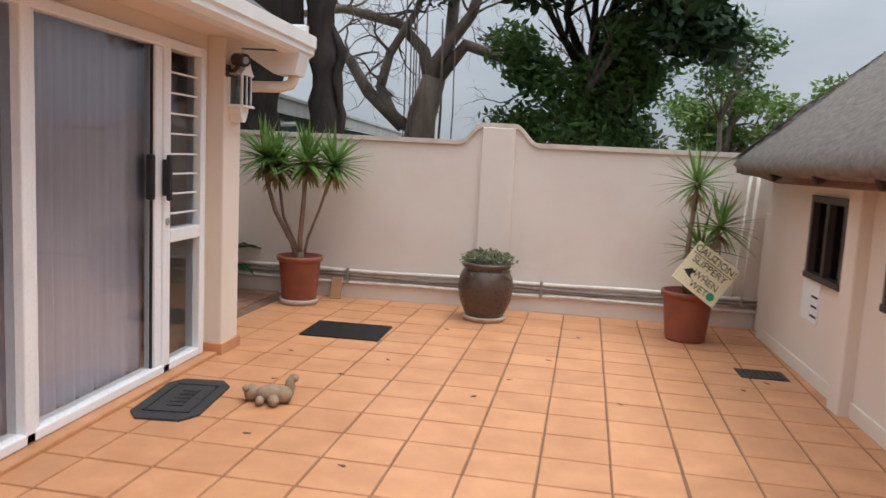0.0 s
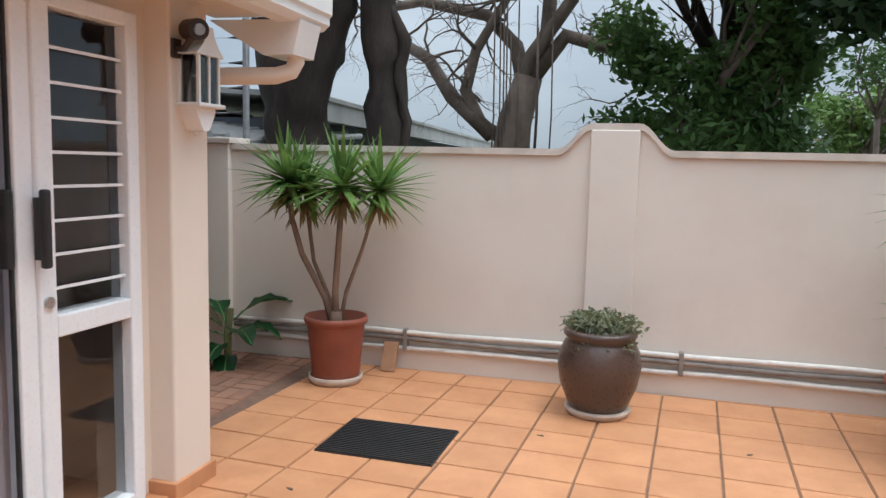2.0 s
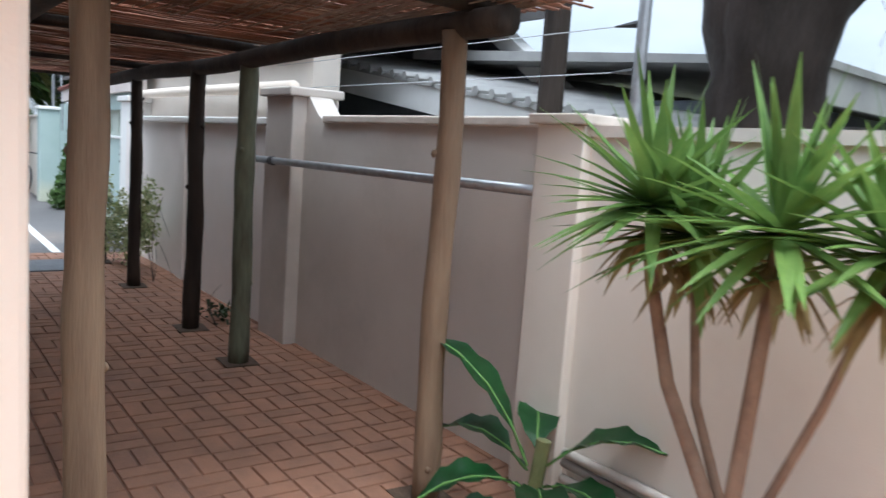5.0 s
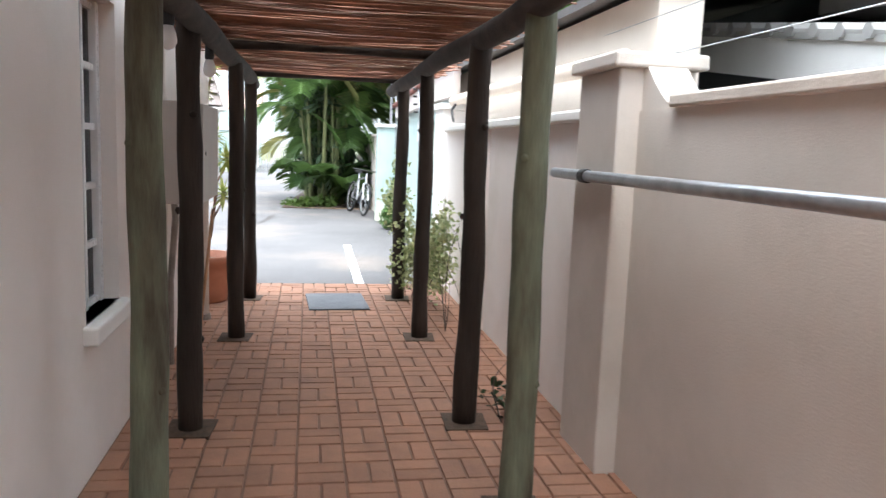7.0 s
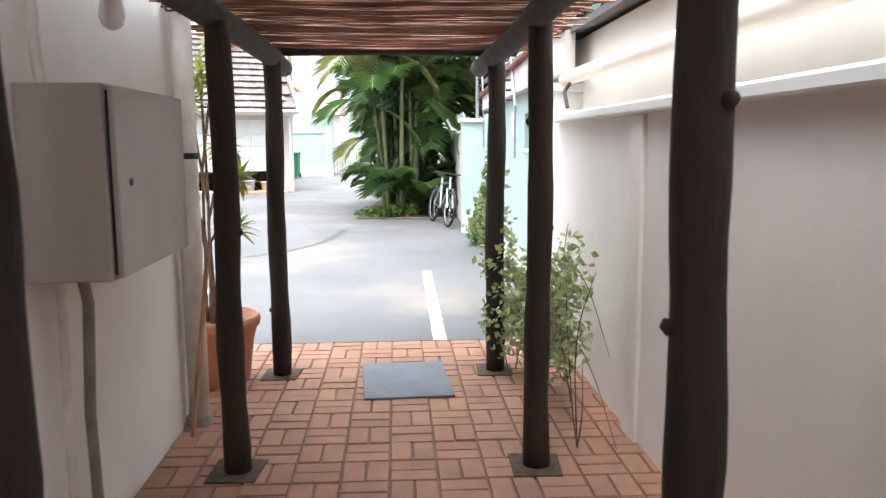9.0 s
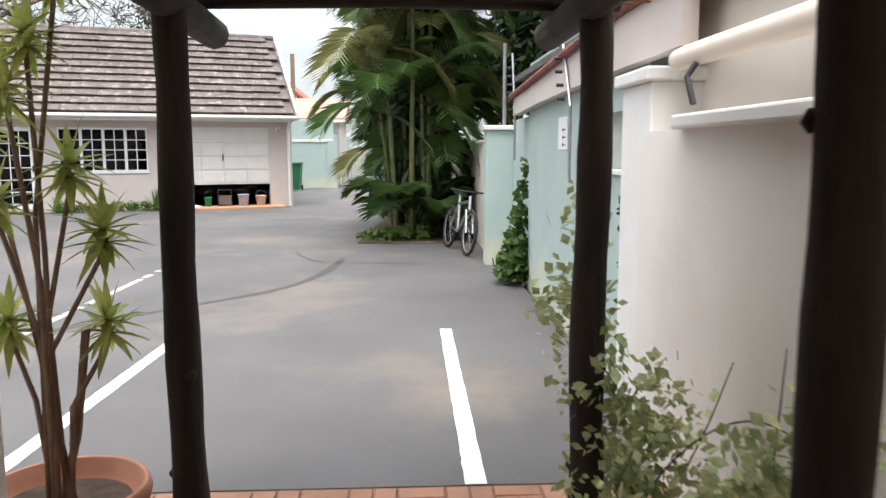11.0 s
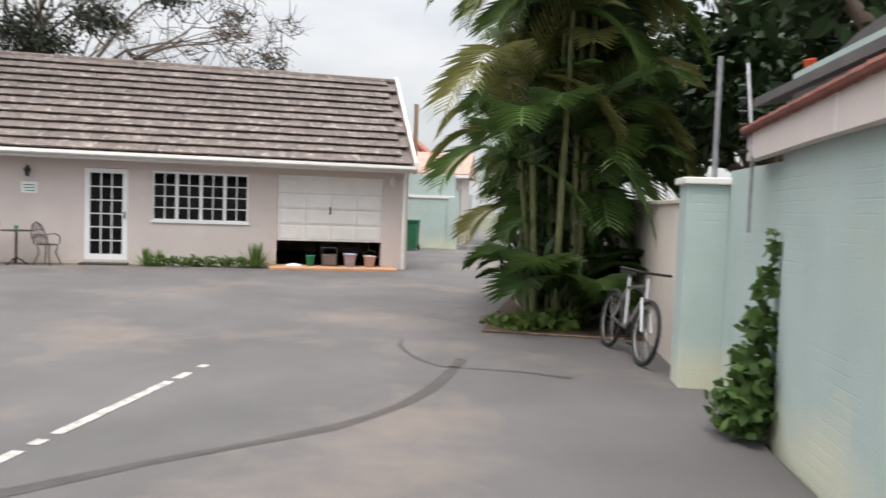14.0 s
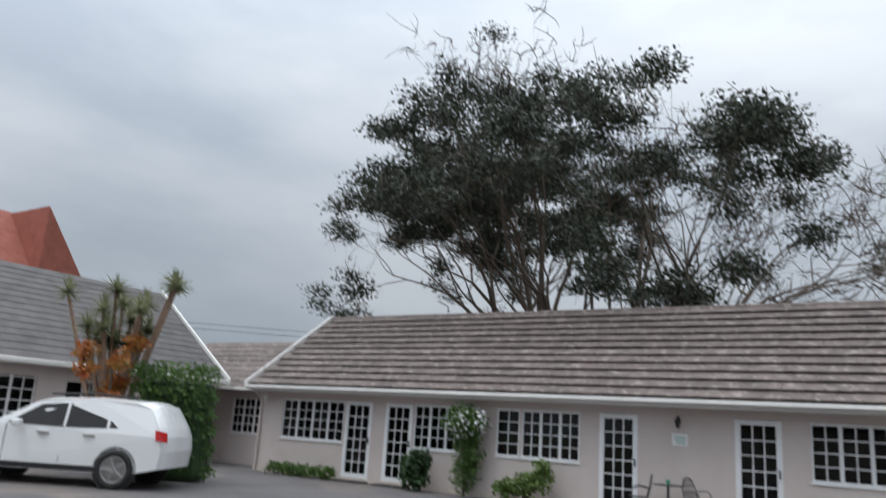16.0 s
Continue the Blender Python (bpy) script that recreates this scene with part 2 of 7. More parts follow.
# Near-black base colour stands in for the darkness of unlit rooms.
M_dark = mat("unlit_room_black", (0.03, 0.028, 0.028), (0.018, 0.017, 0.017), 0.9, 3, 30, 0.0)
M_drape = mat("curtain_cloth", (0.80, 0.77, 0.83), (0.73, 0.70, 0.76), 0.9, 3, 120, 0.1)
M_drape_d = mat("brown_curtain", (0.16, 0.125, 0.115), (0.09, 0.07, 0.065), 0.9, 3, 80, 0.1)
M_black = mat("black_plastic", (0.018, 0.018, 0.019), (0.028, 0.027, 0.027), 0.5, 8, 80, 0.1)
M_rubber = mat("black_rubber_mat", (0.026, 0.025, 0.026), (0.042, 0.04, 0.04), 0.7, 10, 120, 0.4)
M_iron = mat("dark_cast_metal", (0.05, 0.048, 0.05), (0.03, 0.028, 0.028), 0.5, 8, 80, 0.2, metal=0.6)
M_greymat = mat("grey_door_mat", (0.17, 0.175, 0.19), (0.13, 0.135, 0.15), 0.85, 6, 200, 0.5)
M_brown_frame = mat("dark_brown_frame", (0.055, 0.038, 0.03), (0.035, 0.024, 0.02), 0.5, 6, 60, 0.1)
M_plank = mat("raw_wood_offcut", (0.42, 0.23, 0.13), (0.33, 0.175, 0.095), 0.8, 8, 60, 0.2)
M_yellow = mat("yellow_sign", (0.70, 0.52, 0.04), (0.6, 0.44, 0.035), 0.5, 5, 60, 0.02)
M_signcream = mat("cream_sign_board", (0.72, 0.64, 0.42), (0.66, 0.58, 0.37), 0.55, 6, 60, 0.03)
M_paper = mat("white_notice", (0.82, 0.82, 0.82), (0.77, 0.77, 0.77), 0.6, 5, 60, 0.02)
M_box = mat("grey_meter_box", (0.46, 0.42, 0.385), (0.41, 0.37, 0.34), 0.55, 3, 70, 0.05)
M_slate = mat("neighbour_grey_wall", (0.10, 0.11, 0.125), (0.08, 0.088, 0.1), 0.85, 2, 60, 0.15)
M_corr = mat("corrugated_sheet", (0.44, 0.43, 0.41), (0.3, 0.29, 0.28), 0.6, 2, 40, 0.1)
M_carpaint = mat("white_car_paint", (0.80, 0.80, 0.80), (0.79, 0.79, 0.79), 0.25, 2, 30, 0.0, coat=0.8)
M_tyre = mat("tyre_rubber", (0.022, 0.022, 0.022), (0.03, 0.03, 0.03), 0.85, 10, 60, 0.2)
M_alloy = mat("alloy_wheel", (0.55, 0.55, 0.56), (0.5, 0.5, 0.5), 0.3, 8, 60, 0.0, metal=0.9)
M_redlens = mat("red_tail_lens", (0.45, 0.015, 0.012), (0.38, 0.012, 0.01), 0.15, 8, 60, 0.0)
M_green_bin = mat("green_bin_plastic", (0.015, 0.12, 0.055), (0.012, 0.095, 0.045), 0.5, 5, 60, 0.05)
M_green = mat("green_plastic", (0.02, 0.28, 0.14), (0.018, 0.24, 0.12), 0.4, 5, 60, 0.02)
M_blue = mat("blue_white_plastic", (0.28, 0.36, 0.62), (0.62, 0.64, 0.7), 0.4, 14, 60, 0.02)
M_pink = mat("pale_plastic", (0.62, 0.52, 0.52), (0.55, 0.46, 0.46), 0.4, 8, 60, 0.02)
M_toy = mat("beige_plush", (0.42, 0.30, 0.20), (0.30, 0.21, 0.14), 0.95, 25, 200, 0.8)
M_slab = mat("orange_screed_slab", (0.52, 0.29, 0.17), (0.44, 0.24, 0.14), 0.8, 4, 70, 0.15)
M_gate = mat("grey_gate_steel", (0.34, 0.36, 0.36), (0.27, 0.29, 0.29), 0.5, 6, 60, 0.05, metal=0.3)
M_orange = mat("orange_red_flag", (0.65, 0.10, 0.04), (0.55, 0.08, 0.03), 0.6, 8, 60, 0.05)
G_clear = glass_mat("window_glass", (0.80, 0.85, 0.86))
G_dark = glass_mat("tinted_glass", (0.16, 0.17, 0.18), 0.0, 1.4)
G_door = glass_mat("door_glass", (0.95, 0.96, 0.99))
M_edge = mat("weathered_red_edge_tile", (0.24, 0.085, 0.065), (0.13, 0.06, 0.05), 0.85, 6, 50, 0.3, rand=0.25)
M_faded = mat("faded_roof_tile", (0.46, 0.31, 0.25), (0.38, 0.25, 0.2), 0.85, 2.5, 50, 0.3, rand=0.15)
M_frond_dry = mat("dry_yellow_leaf", (0.36, 0.27, 0.12), (0.22, 0.15, 0.07), 0.7, 8, 60, 0.05, rand=0.3)


def painted_brickwork(m, course=0.077, length=0.225):
    """Brick courses that show faintly through thick paint, and a pale salt bloom low on the wall."""
    n, l = m.node_tree.nodes, m.node_tree.links
    b = n["Principled BSDF"]
    geo = n.new("ShaderNodeNewGeometry")
    sep, com = n.new("ShaderNodeSeparateXYZ"), n.new("ShaderNodeCombineXYZ")
    l.new(geo.outputs["Position"], sep.inputs[0])
    l.new(sep.outputs["X"], com.inputs["X"])
    l.new(sep.outputs["Z"], com.inputs["Y"])
    br = n.new("ShaderNodeTexBrick")
    br.inputs["Scale"].default_value = 1.0
    br.inputs["Brick Width"].default_value, br.inputs["Row Height"].default_value = length, course
    br.inputs["Mortar Size"].default_value, br.inputs["Mortar Smooth"].default_value = 0.006, 0.6
    l.new(com.outputs[0], br.inputs["Vector"])
    patch = n.new("ShaderNodeTexNoise")
    patch.inputs["Scale"].default_value, patch.inputs["Detail"].default_value = 1.6, 5
    l.new(geo.outputs["Position"], patch.inputs["Vector"])
    amt = n.new("ShaderNodeMapRange")
    amt.inputs[1].default_value, amt.inputs[2].default_value = 0.46, 0.66
    amt.inputs[3].default_value, amt.inputs[4].default_value = 0.0, 0.32
    l.new(patch.outputs["Fac"], amt.inputs[0])
    bp = n.new("ShaderNodeBump")
    bp.invert = True
    bp.inputs["Distance"].default_value = 0.006
    l.new(amt.outputs[0], bp.inputs["Strength"])
    l.new(br.outputs["Fac"], bp.inputs["Height"])
    old = b.inputs["Normal"].links[0].from_node
    l.new(bp.outputs[0], old.inputs["Normal"])
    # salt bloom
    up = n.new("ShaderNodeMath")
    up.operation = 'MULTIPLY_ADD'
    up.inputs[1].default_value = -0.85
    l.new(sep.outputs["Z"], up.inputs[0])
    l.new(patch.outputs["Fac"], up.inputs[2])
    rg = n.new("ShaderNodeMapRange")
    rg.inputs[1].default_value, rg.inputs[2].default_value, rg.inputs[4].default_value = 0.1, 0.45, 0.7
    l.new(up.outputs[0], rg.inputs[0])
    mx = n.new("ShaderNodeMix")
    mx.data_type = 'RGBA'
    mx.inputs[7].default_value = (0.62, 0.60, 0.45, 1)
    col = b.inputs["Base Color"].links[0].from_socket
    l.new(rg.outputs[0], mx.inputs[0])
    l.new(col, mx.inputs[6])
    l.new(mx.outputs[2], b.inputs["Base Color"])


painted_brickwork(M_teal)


def leafy(m, share=0.35):
    """Thin leaves: part of the light passes through."""
    n, l = m.node_tree.nodes, m.node_tree.links
    b = n["Principled BSDF"]
    tr, mx = n.new("ShaderNodeBsdfTranslucent"), n.new("ShaderNodeMixShader")
    mx.inputs[0].default_value = share
    l.new(b.inputs["Base Color"].links[0].from_socket, tr.inputs["Color"])
    l.new(b.outputs[0], mx.inputs[1])
    l.new(tr.outputs[0], mx.inputs[2])
    l.new(mx.outputs[0], n["Material Output"].inputs[0])


for m in (M_yucca, M_yucca_y, M_leaf_var, M_palm, M_palm_y, M_leaf_mid, M_leaf_light, M_croton, M_leaf_succ, M_frond_dry):
    leafy(m)
leafy(M_banana, 0.2)


# ---- mesh helpers ----
def obj(name, bm, material, parent=None, label="", smooth=False, mats=None):
    me = bpy.data.meshes.new(name)
    bm.normal_update()
    bm.to_mesh(me)
    bm.free()
    if mats:
        for mm in mats:
            me.materials.append(mm)
    else:
        me.materials.append(material)
    if smooth:
        me.polygons.foreach_set("use_smooth", [True] * len(me.polygons))
    ob = new(name, me)
    if parent is not None:
        ob.parent = parent
    if label:
        ob["label"] = label
    return ob


def part(name, bm, material, parent, label="", smooth=False):
    return obj(name, bm, material, parent, label, smooth)


def raw(name, verts, faces, material, parent=None, label="", smooth=False):
    me = bpy.data.meshes.new(name)
    me.from_pydata([tuple(v) for v in verts], [], faces)
    me.materials.append(material)
    if smooth:
        me.polygons.foreach_set("use_smooth", [True] * len(me.polygons))
    ob = new(name, me)
    if parent is not None:
        ob.parent = parent
    if label:
        ob["label"] = label
    return ob


def thing(name, label, category, x=0, y=0, z=0, rz=0, group="", kind=""):
    e = new(name)
    e.matrix_basis = pose(x, y, z, 0, 0, rz)
    e.empty_display_size = 0.1
    return tagged(e, label, category, group, kind)


def box(x0, x1, y0, y1, z0, z1, bev=0.0, bm=None):
    b = bmesh.new()
    bmesh.ops.create_cube(b, size=1)
    for v in b.verts:
        v.co = Vector((x0 + (v.co.x + 0.5) * (x1 - x0), y0 + (v.co.y + 0.5) * (y1 - y0), z0 + (v.co.z + 0.5) * (z1 - z0)))
    if bev:
        bmesh.ops.bevel(b, geom=b.edges[:], offset=bev, segments=2, affect='EDGES', profile=0.5)
    if bm is None:
        return b
    merge(bm, b)
    return bm


def merge(bm, b):
    me = bpy.data.meshes.new("tmp")
    b.to_mesh(me)
    b.free()
    bm.from_mesh(me)
    bpy.data.meshes.remove(me)
    return bm


def lathe(profile, n=32, bm=None, c=(0, 0, 0)):
    b = bm or bmesh.new()
    rings = []
    for r, z in profile:
        rings.append([b.verts.new((c[0] + r * math.cos(2 * math.pi * i / n), c[1] + r * math.sin(2 * math.pi * i / n), c[2] + z)) for i in range(n)])
    for a, d in zip(rings, rings[1:]):
        for i in range(n):
            b.faces.new((a[i], a[(i + 1) % n], d[(i + 1) % n], d[i]))
    b.faces.new(rings[0][::-1])
    b.faces.new(rings[-1])
    return b


def tube(points, radii, n=8, bm=None):
    """A tube through points with a radius each (or one for all)."""
    b = bm or bmesh.new()
    pts = [Vector(p) for p in points]
    if not hasattr(radii, "__len__"):
        radii = [radii] * len(pts)
    rings, up = [], None
    for i, p in enumerate(pts):
        d = (pts[min(i + 1, len(pts) - 1)] - pts[max(i - 1, 0)]).normalized()
        if up is None:
            up = Vector((0, 0, 1)) if abs(d.z) < 0.9 else Vector((1, 0, 0))
        s = d.cross(up).normalized()
        up = s.cross(d).normalized()
        rings.append([b.verts.new(p + radii[i] * (math.cos(2 * math.pi * k / n) * s + math.sin(2 * math.pi * k / n) * up)) for k in range(n)])
    for a, e in zip(rings, rings[1:]):
        for k in range(n):
            b.faces.new((a[k], a[(k + 1) % n], e[(k + 1) % n], e[k]))
    b.faces.new(rings[0][::-1])
    b.faces.new(rings[-1])
    return b


def prism(poly, axis, a0, a1, bm=None):
    """Extrudes a polygon: axis 'y' takes (x, z) points, 'x' takes (y, z), 'z' takes (x, y)."""
    b = bm or bmesh.new()

    def at(p, a):
        return {"y": (p[0], a, p[1]), "x": (a, p[0], p[1]), "z": (p[0], p[1], a)}[axis]
    lo, hi = [b.verts.new(at(p, a0)) for p in poly], [b.verts.new(at(p, a1)) for p in poly]
    k = len(poly)
    for i in range(k):
        b.faces.new((lo[i], lo[(i + 1) % k], hi[(i + 1) % k], hi[i]))
    b.faces.new(lo[::-1])
    b.faces.new(hi)
    bmesh.ops.recalc_face_normals(b, faces=b.faces[:])
    return b


def wall_with_holes(a0, a1, z0, z1, holes, d0, d1):
    """A wall along local x from a0 to a1, thick from y d0 to d1, with rectangular holes (x0, x1, z0, z1) through it."""
    xs = sorted({a0, a1, *[h[0] for h in holes], *[h[1] for h in holes]})
    zs = sorted({z0, z1, *[h[2] for h in holes], *[h[3] for h in holes]})
    b = bmesh.new()

    def solid(i, j):
        if i < 0 or j < 0 or i >= len(xs) - 1 or j >= len(zs) - 1:
            return False
        cx, cz = (xs[i] + xs[i + 1]) / 2, (zs[j] + zs[j + 1]) / 2
        return not any(h[0] < cx < h[1] and h[2] < cz < h[3] for h in holes)

    def quad(*p):
        b.faces.new([b.verts.new(q) for q in p])
    for i in range(len(xs) - 1):
        for j in range(len(zs) - 1):
            if not solid(i, j):
                continue
            x, X, z, Z = xs[i], xs[i + 1], zs[j], zs[j + 1]
            quad((x, d0, z), (X, d0, z), (X, d0, Z), (x, d0, Z))
            quad((X, d1, z), (x, d1, z), (x, d1, Z), (X, d1, Z))
            if not solid(i - 1, j):
                quad((x, d1, z), (x, d0, z), (x, d0, Z), (x, d1, Z))
            if not solid(i + 1, j):
                quad((X, d0, z), (X, d1, z), (X, d1, Z), (X, d0, Z))
            if not solid(i, j - 1):
                quad((x, d1, z), (X, d1, z), (X, d0, z), (x, d0, z))
            if not solid(i, j + 1):
                quad((x, d0, Z), (X, d0, Z), (X, d1, Z), (x, d1, Z))
    bmesh.ops.remove_doubles(b, verts=b.verts[:], dist=0.0005)
    bmesh.ops.recalc_face_normals(b, faces=b.faces[:])
    return b


def leaves(rng, centres, radii, count, size, flat=0.5, aspect=2.2, hollow=0.35):
    """Many small kinked leaves in lumpy clouds round the centres; returns verts and faces."""
    centres, radii = np.asarray(centres, float), np.asarray(radii, float)
    w = radii[:, 0] * radii[:, 1] * radii[:, 2]
    pick = rng.choice(len(centres), count, p=w / w.sum())
    d = rng.normal(size=(count, 3))
    d /= np.linalg.norm(d, axis=1)[:, None]
    rad = hollow + (1 - hollow) * rng.random(count) ** 0.6
    pos = centres[pick] + d * radii[pick] * (rad * (0.75 + 0.4 * rng.random(count)))[:, None]
    ax = rng.normal(size=(count, 3))
    ax[:, 2] = ax[:, 2] * flat - 0.35
    ax /= np.linalg.norm(ax, axis=1)[:, None]
    sd = np.cross(ax, rng.normal(size=(count, 3)) * (1, 1, 1.0) + (0, 0, 0.6))
    sd /= np.linalg.norm(sd, axis=1)[:, None] + 1e-9
    s = size * (0.6 + 0.8 * rng.random(count))[:, None]
    a, b = pos - ax * s, pos + ax * s
    m1, m2 = pos + sd * s / aspect, pos - sd * s / aspect
    v = np.stack([a, m1, b, m2], 1).reshape(-1, 3)
    f = [(4 * i, 4 * i + 1, 4 * i + 2, 4 * i + 3) for i in range(count)]
    return v, f


def grow(rng, base, direction, length, radius, depth, spread=0.6, kids=(2, 3), droop=0.0, tips=None, sides=6, bm=None, wig=0.18, shrink=0.72):
    """A branching limb; fills bm with tapered tubes and tips with the ends of the last twigs."""
    p, d = Vector(base), Vector(direction).normalized()
    pts, rr = [p.copy()], [radius]
    steps = 4
    for i in range(steps):
        d = (d + Vector(rng.normal(size=3)) * wig + Vector((0, 0, droop))).normalized()
        p = p + d * length / steps
        pts.append(p.copy())
        rr.append(radius * (1 - 0.42 * (i + 1) / steps))
    tube(pts, rr, max(3, sides), bm)
    if depth <= 0:
        if tips is not None:
            tips.append(p.copy())
        return
    for k in range(int(rng.integers(kids[0], kids[1] + 1))):
        nd = (d + Vector(rng.normal(size=3)) * spread).normalized()
        q = pts[-1] if k < 2 else pts[-2]
        grow(rng, q, nd, length * (shrink + 0.2 * (rng.random() - 0.5)), rr[-1] * 0.8, depth - 1, spread, kids, droop, tips, max(3, sides - 1), bm, wig, shrink)


def text_mesh(name, body, size, material, parent, m, extrude=0.001):
    """Lettering turned into a mesh under its thing, at the local pose m."""
    cu = bpy.data.curves.new(name, 'FONT')
    cu.body, cu.size, cu.extrude, cu.align_x, cu.align_y = body, size, extrude, 'CENTER', 'CENTER'
    tmp = bpy.data.objects.new(name + "_tmp", cu)
    scene.collection.objects.link(tmp)
    bpy.context.view_layer.update()
    me = bpy.data.meshes.new_from_object(tmp.evaluated_get(bpy.context.evaluated_depsgraph_get()))
    bpy.data.objects.remove(tmp)
    me.materials.clear()
    me.materials.append(material)
    ob = new(name, me)
    ob.parent = parent
    ob.matrix_basis = m
    return ob


RNG = np.random.default_rng(7)
# ---- ground and paving ----
tagged(obj("ground", box(-400, 400, -400, 400, -0.3, -0.06), M_ground), "dull earth and grass ground to the horizon", "ground", kind="structure")
tagged(obj("parking_asphalt", box(-60, -11.17, -45, 7.7, -0.05, 0.0), M_asphalt), "worn dark grey asphalt parking yard", "asphalt", kind="structure")
tagged(obj("driveway_asphalt", box(-11.17, -9.9, -45, 4.6, -0.05, -0.002), M_asphalt), "asphalt strip beside the house", "asphalt", kind="structure")
court = tagged(obj("floor_courtyard", prism([(-2.68, 5.26), (-2.585, 7.5), (1.95, 7.5), (1.95, -5.2), (-2.5, -5.2), (-2.5, 5.26)], "z", -0.05, -0.004), M_grout), "terracotta tiled courtyard floor with dark joints", "floor", kind="structure")
passage = tagged(obj("floor_passage", prism([(-2.58, 5.2), (-2.58, 7.6), (-11.17, 7.6), (-11.17, 4.6), (-9.9, 4.6), (-9.9, 5.2)], "z", -0.05, -0.006), M_sand), "brick-paved covered passage floor in basket weave", "floor", kind="structure")

# ---- boundary wall ----
YW = 7.45
arch = [(-0.97 + 0.23 * t, 1.60 + 0.175 * (0.5 - 0.5 * math.cos(math.pi * t))) for t in [i / 8 for i in range(9)]]
arch2 = [(-0.43 + 0.23 * t, 1.775 - 0.175 * (0.5 - 0.5 * math.cos(math.pi * t))) for t in [i / 8 for i in range(9)]]
top_line = [(-3.5, 1.60)] + arch + arch2 + [(4.5, 1.60)]
wall_a = prism([(-3.5, -0.05)] + top_line + [(4.5, -0.05)], "y", YW, YW + 0.22)
w_n = tagged(obj("wall_north", wall_a, M_wall), "cream plastered boundary wall with a raised pillar", "wall", kind="structure")
cop = prism(top_line + [(x, z + 0.045) for x, z in reversed(top_line)], "y", YW - 0.025, YW + 0.245)
obj("coping", cop, M_coping, w_n, "weathered plaster coping")
obj("pilaster", box(-0.745, -0.425, YW - 0.035, YW + 0.01, -0.02, 1.775, 0.006), M_wall, w_n)
obj("plinth", box(-3.46, 1.9, YW - 0.02, YW + 0.01, -0.02, 0.155, 0.006), M_wall, w_n, "raised plaster footing")
YP = 7.56
w_p = tagged(obj("wall_passage", box(-6.42, -3.55, YP, YP + 0.2, -0.05, 1.64), M_pass), "cream plastered passage wall, coloured greyer and darker for shade", "wall", kind="structure")
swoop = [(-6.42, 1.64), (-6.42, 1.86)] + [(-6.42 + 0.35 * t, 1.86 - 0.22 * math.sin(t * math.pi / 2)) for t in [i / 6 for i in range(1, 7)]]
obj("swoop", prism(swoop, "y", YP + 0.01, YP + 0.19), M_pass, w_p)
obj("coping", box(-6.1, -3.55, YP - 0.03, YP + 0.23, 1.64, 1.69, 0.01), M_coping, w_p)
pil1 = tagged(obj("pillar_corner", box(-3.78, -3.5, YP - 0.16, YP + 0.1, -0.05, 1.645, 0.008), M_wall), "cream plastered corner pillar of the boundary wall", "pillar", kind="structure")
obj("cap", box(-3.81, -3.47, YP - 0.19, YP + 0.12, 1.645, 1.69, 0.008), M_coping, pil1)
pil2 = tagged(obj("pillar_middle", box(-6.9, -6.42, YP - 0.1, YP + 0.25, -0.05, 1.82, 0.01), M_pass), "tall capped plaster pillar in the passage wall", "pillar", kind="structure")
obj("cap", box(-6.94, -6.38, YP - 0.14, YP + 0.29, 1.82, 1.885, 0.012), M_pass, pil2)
w_q = tagged(obj("wall_passage_far", box(-11.62, -6.9, YP + 0.0, YP + 0.2, -0.05, 1.61), M_pale), "pale cream plastered wall beside the covered passage", "wall", kind="structure")
obj("coping", box(-11.08, -6.9, YP - 0.05, YP + 0.25, 1.61, 1.67, 0.012), M_white, w_q)
tagged(obj("pillar_flat", box(-9.34, -9.14, YP - 0.022, YP + 0.1, -0.05, 1.605, 0.006), M_pale), "shallow plaster pillar against the wall", "pillar", kind="structure")
pil4 = tagged(obj("pillar_white", box(-12.12, -11.62, 7.60, 7.95, -0.05, 1.86, 0.01), M_white), "white capped gate pillar at the end of the wall", "pillar", kind="structure")
obj("cap", box(-12.16, -11.58, 7.56, 7.99, 1.86, 1.93, 0.012), M_white, pil4)

# neighbour's lean-to above the far passage wall
nl = thing("neighbour_outbuilding", "cream outbuilding with a fat gutter pipe behind the wall", "building")
part("wall", box(-12.2, -6.95, 7.86, 8.1, -0.05, 2.28), M_wall, nl)
part("roof", prism([(7.7, 2.28), (7.7, 2.33), (10.5, 3.0), (10.5, 2.9)], "x", -12.3, -6.9), M_roofgrey, nl, "dark sheet roof edge")
gp = part("gutter_pipe", tube([(-11.5, 7.69, 1.945), (-11.42, 7.69, 1.95), (-9.5, 7.7, 1.945), (-6.95, 7.7, 1.92)], 0.052, 14), M_wall_house, nl, "fat cream painted pipe", True)
part("bracket", tube([(-11.2, 7.66, 1.9), (-11.2, 7.62, 1.84), (-11.14, 7.63, 1.72)], 0.014, 8), M_iron, gp)

# ---- main house beside the courtyard ----
house_e = tagged(obj("wall_house_east", wall_with_holes(-5.2, 5.26, -0.05, 2.35, [(0.9, 4.9, 0.0, 2.1)], 0, 0.22), M_wall_house), "cream plastered house wall with a glazed sliding door", "wall", kind="structure")
house_e.matrix_basis = pose(-2.40, 0, 0, 0, 0, 90)
tagged(obj("pillar_house_corner", box(-2.55, -2.275, 4.985, 5.262, -0.05, 2.3, 0.012), M_wall_house), "cream plastered corner pier of the house", "pillar", kind="structure")
tagged(obj("baseboard", box(-2.5, -2.258, 4.96, 5.28, 0.0, 0.085, 0.006), M_tile), "terracotta skirting round the corner pier", "baseboard", kind="structure")
tagged(obj("step", box(-2.47, -2.29, 0.9, 4.96, -0.01, 0.028, 0.008), M_tile), "terracotta tile threshold at the sliding door", "threshold", kind="structure")
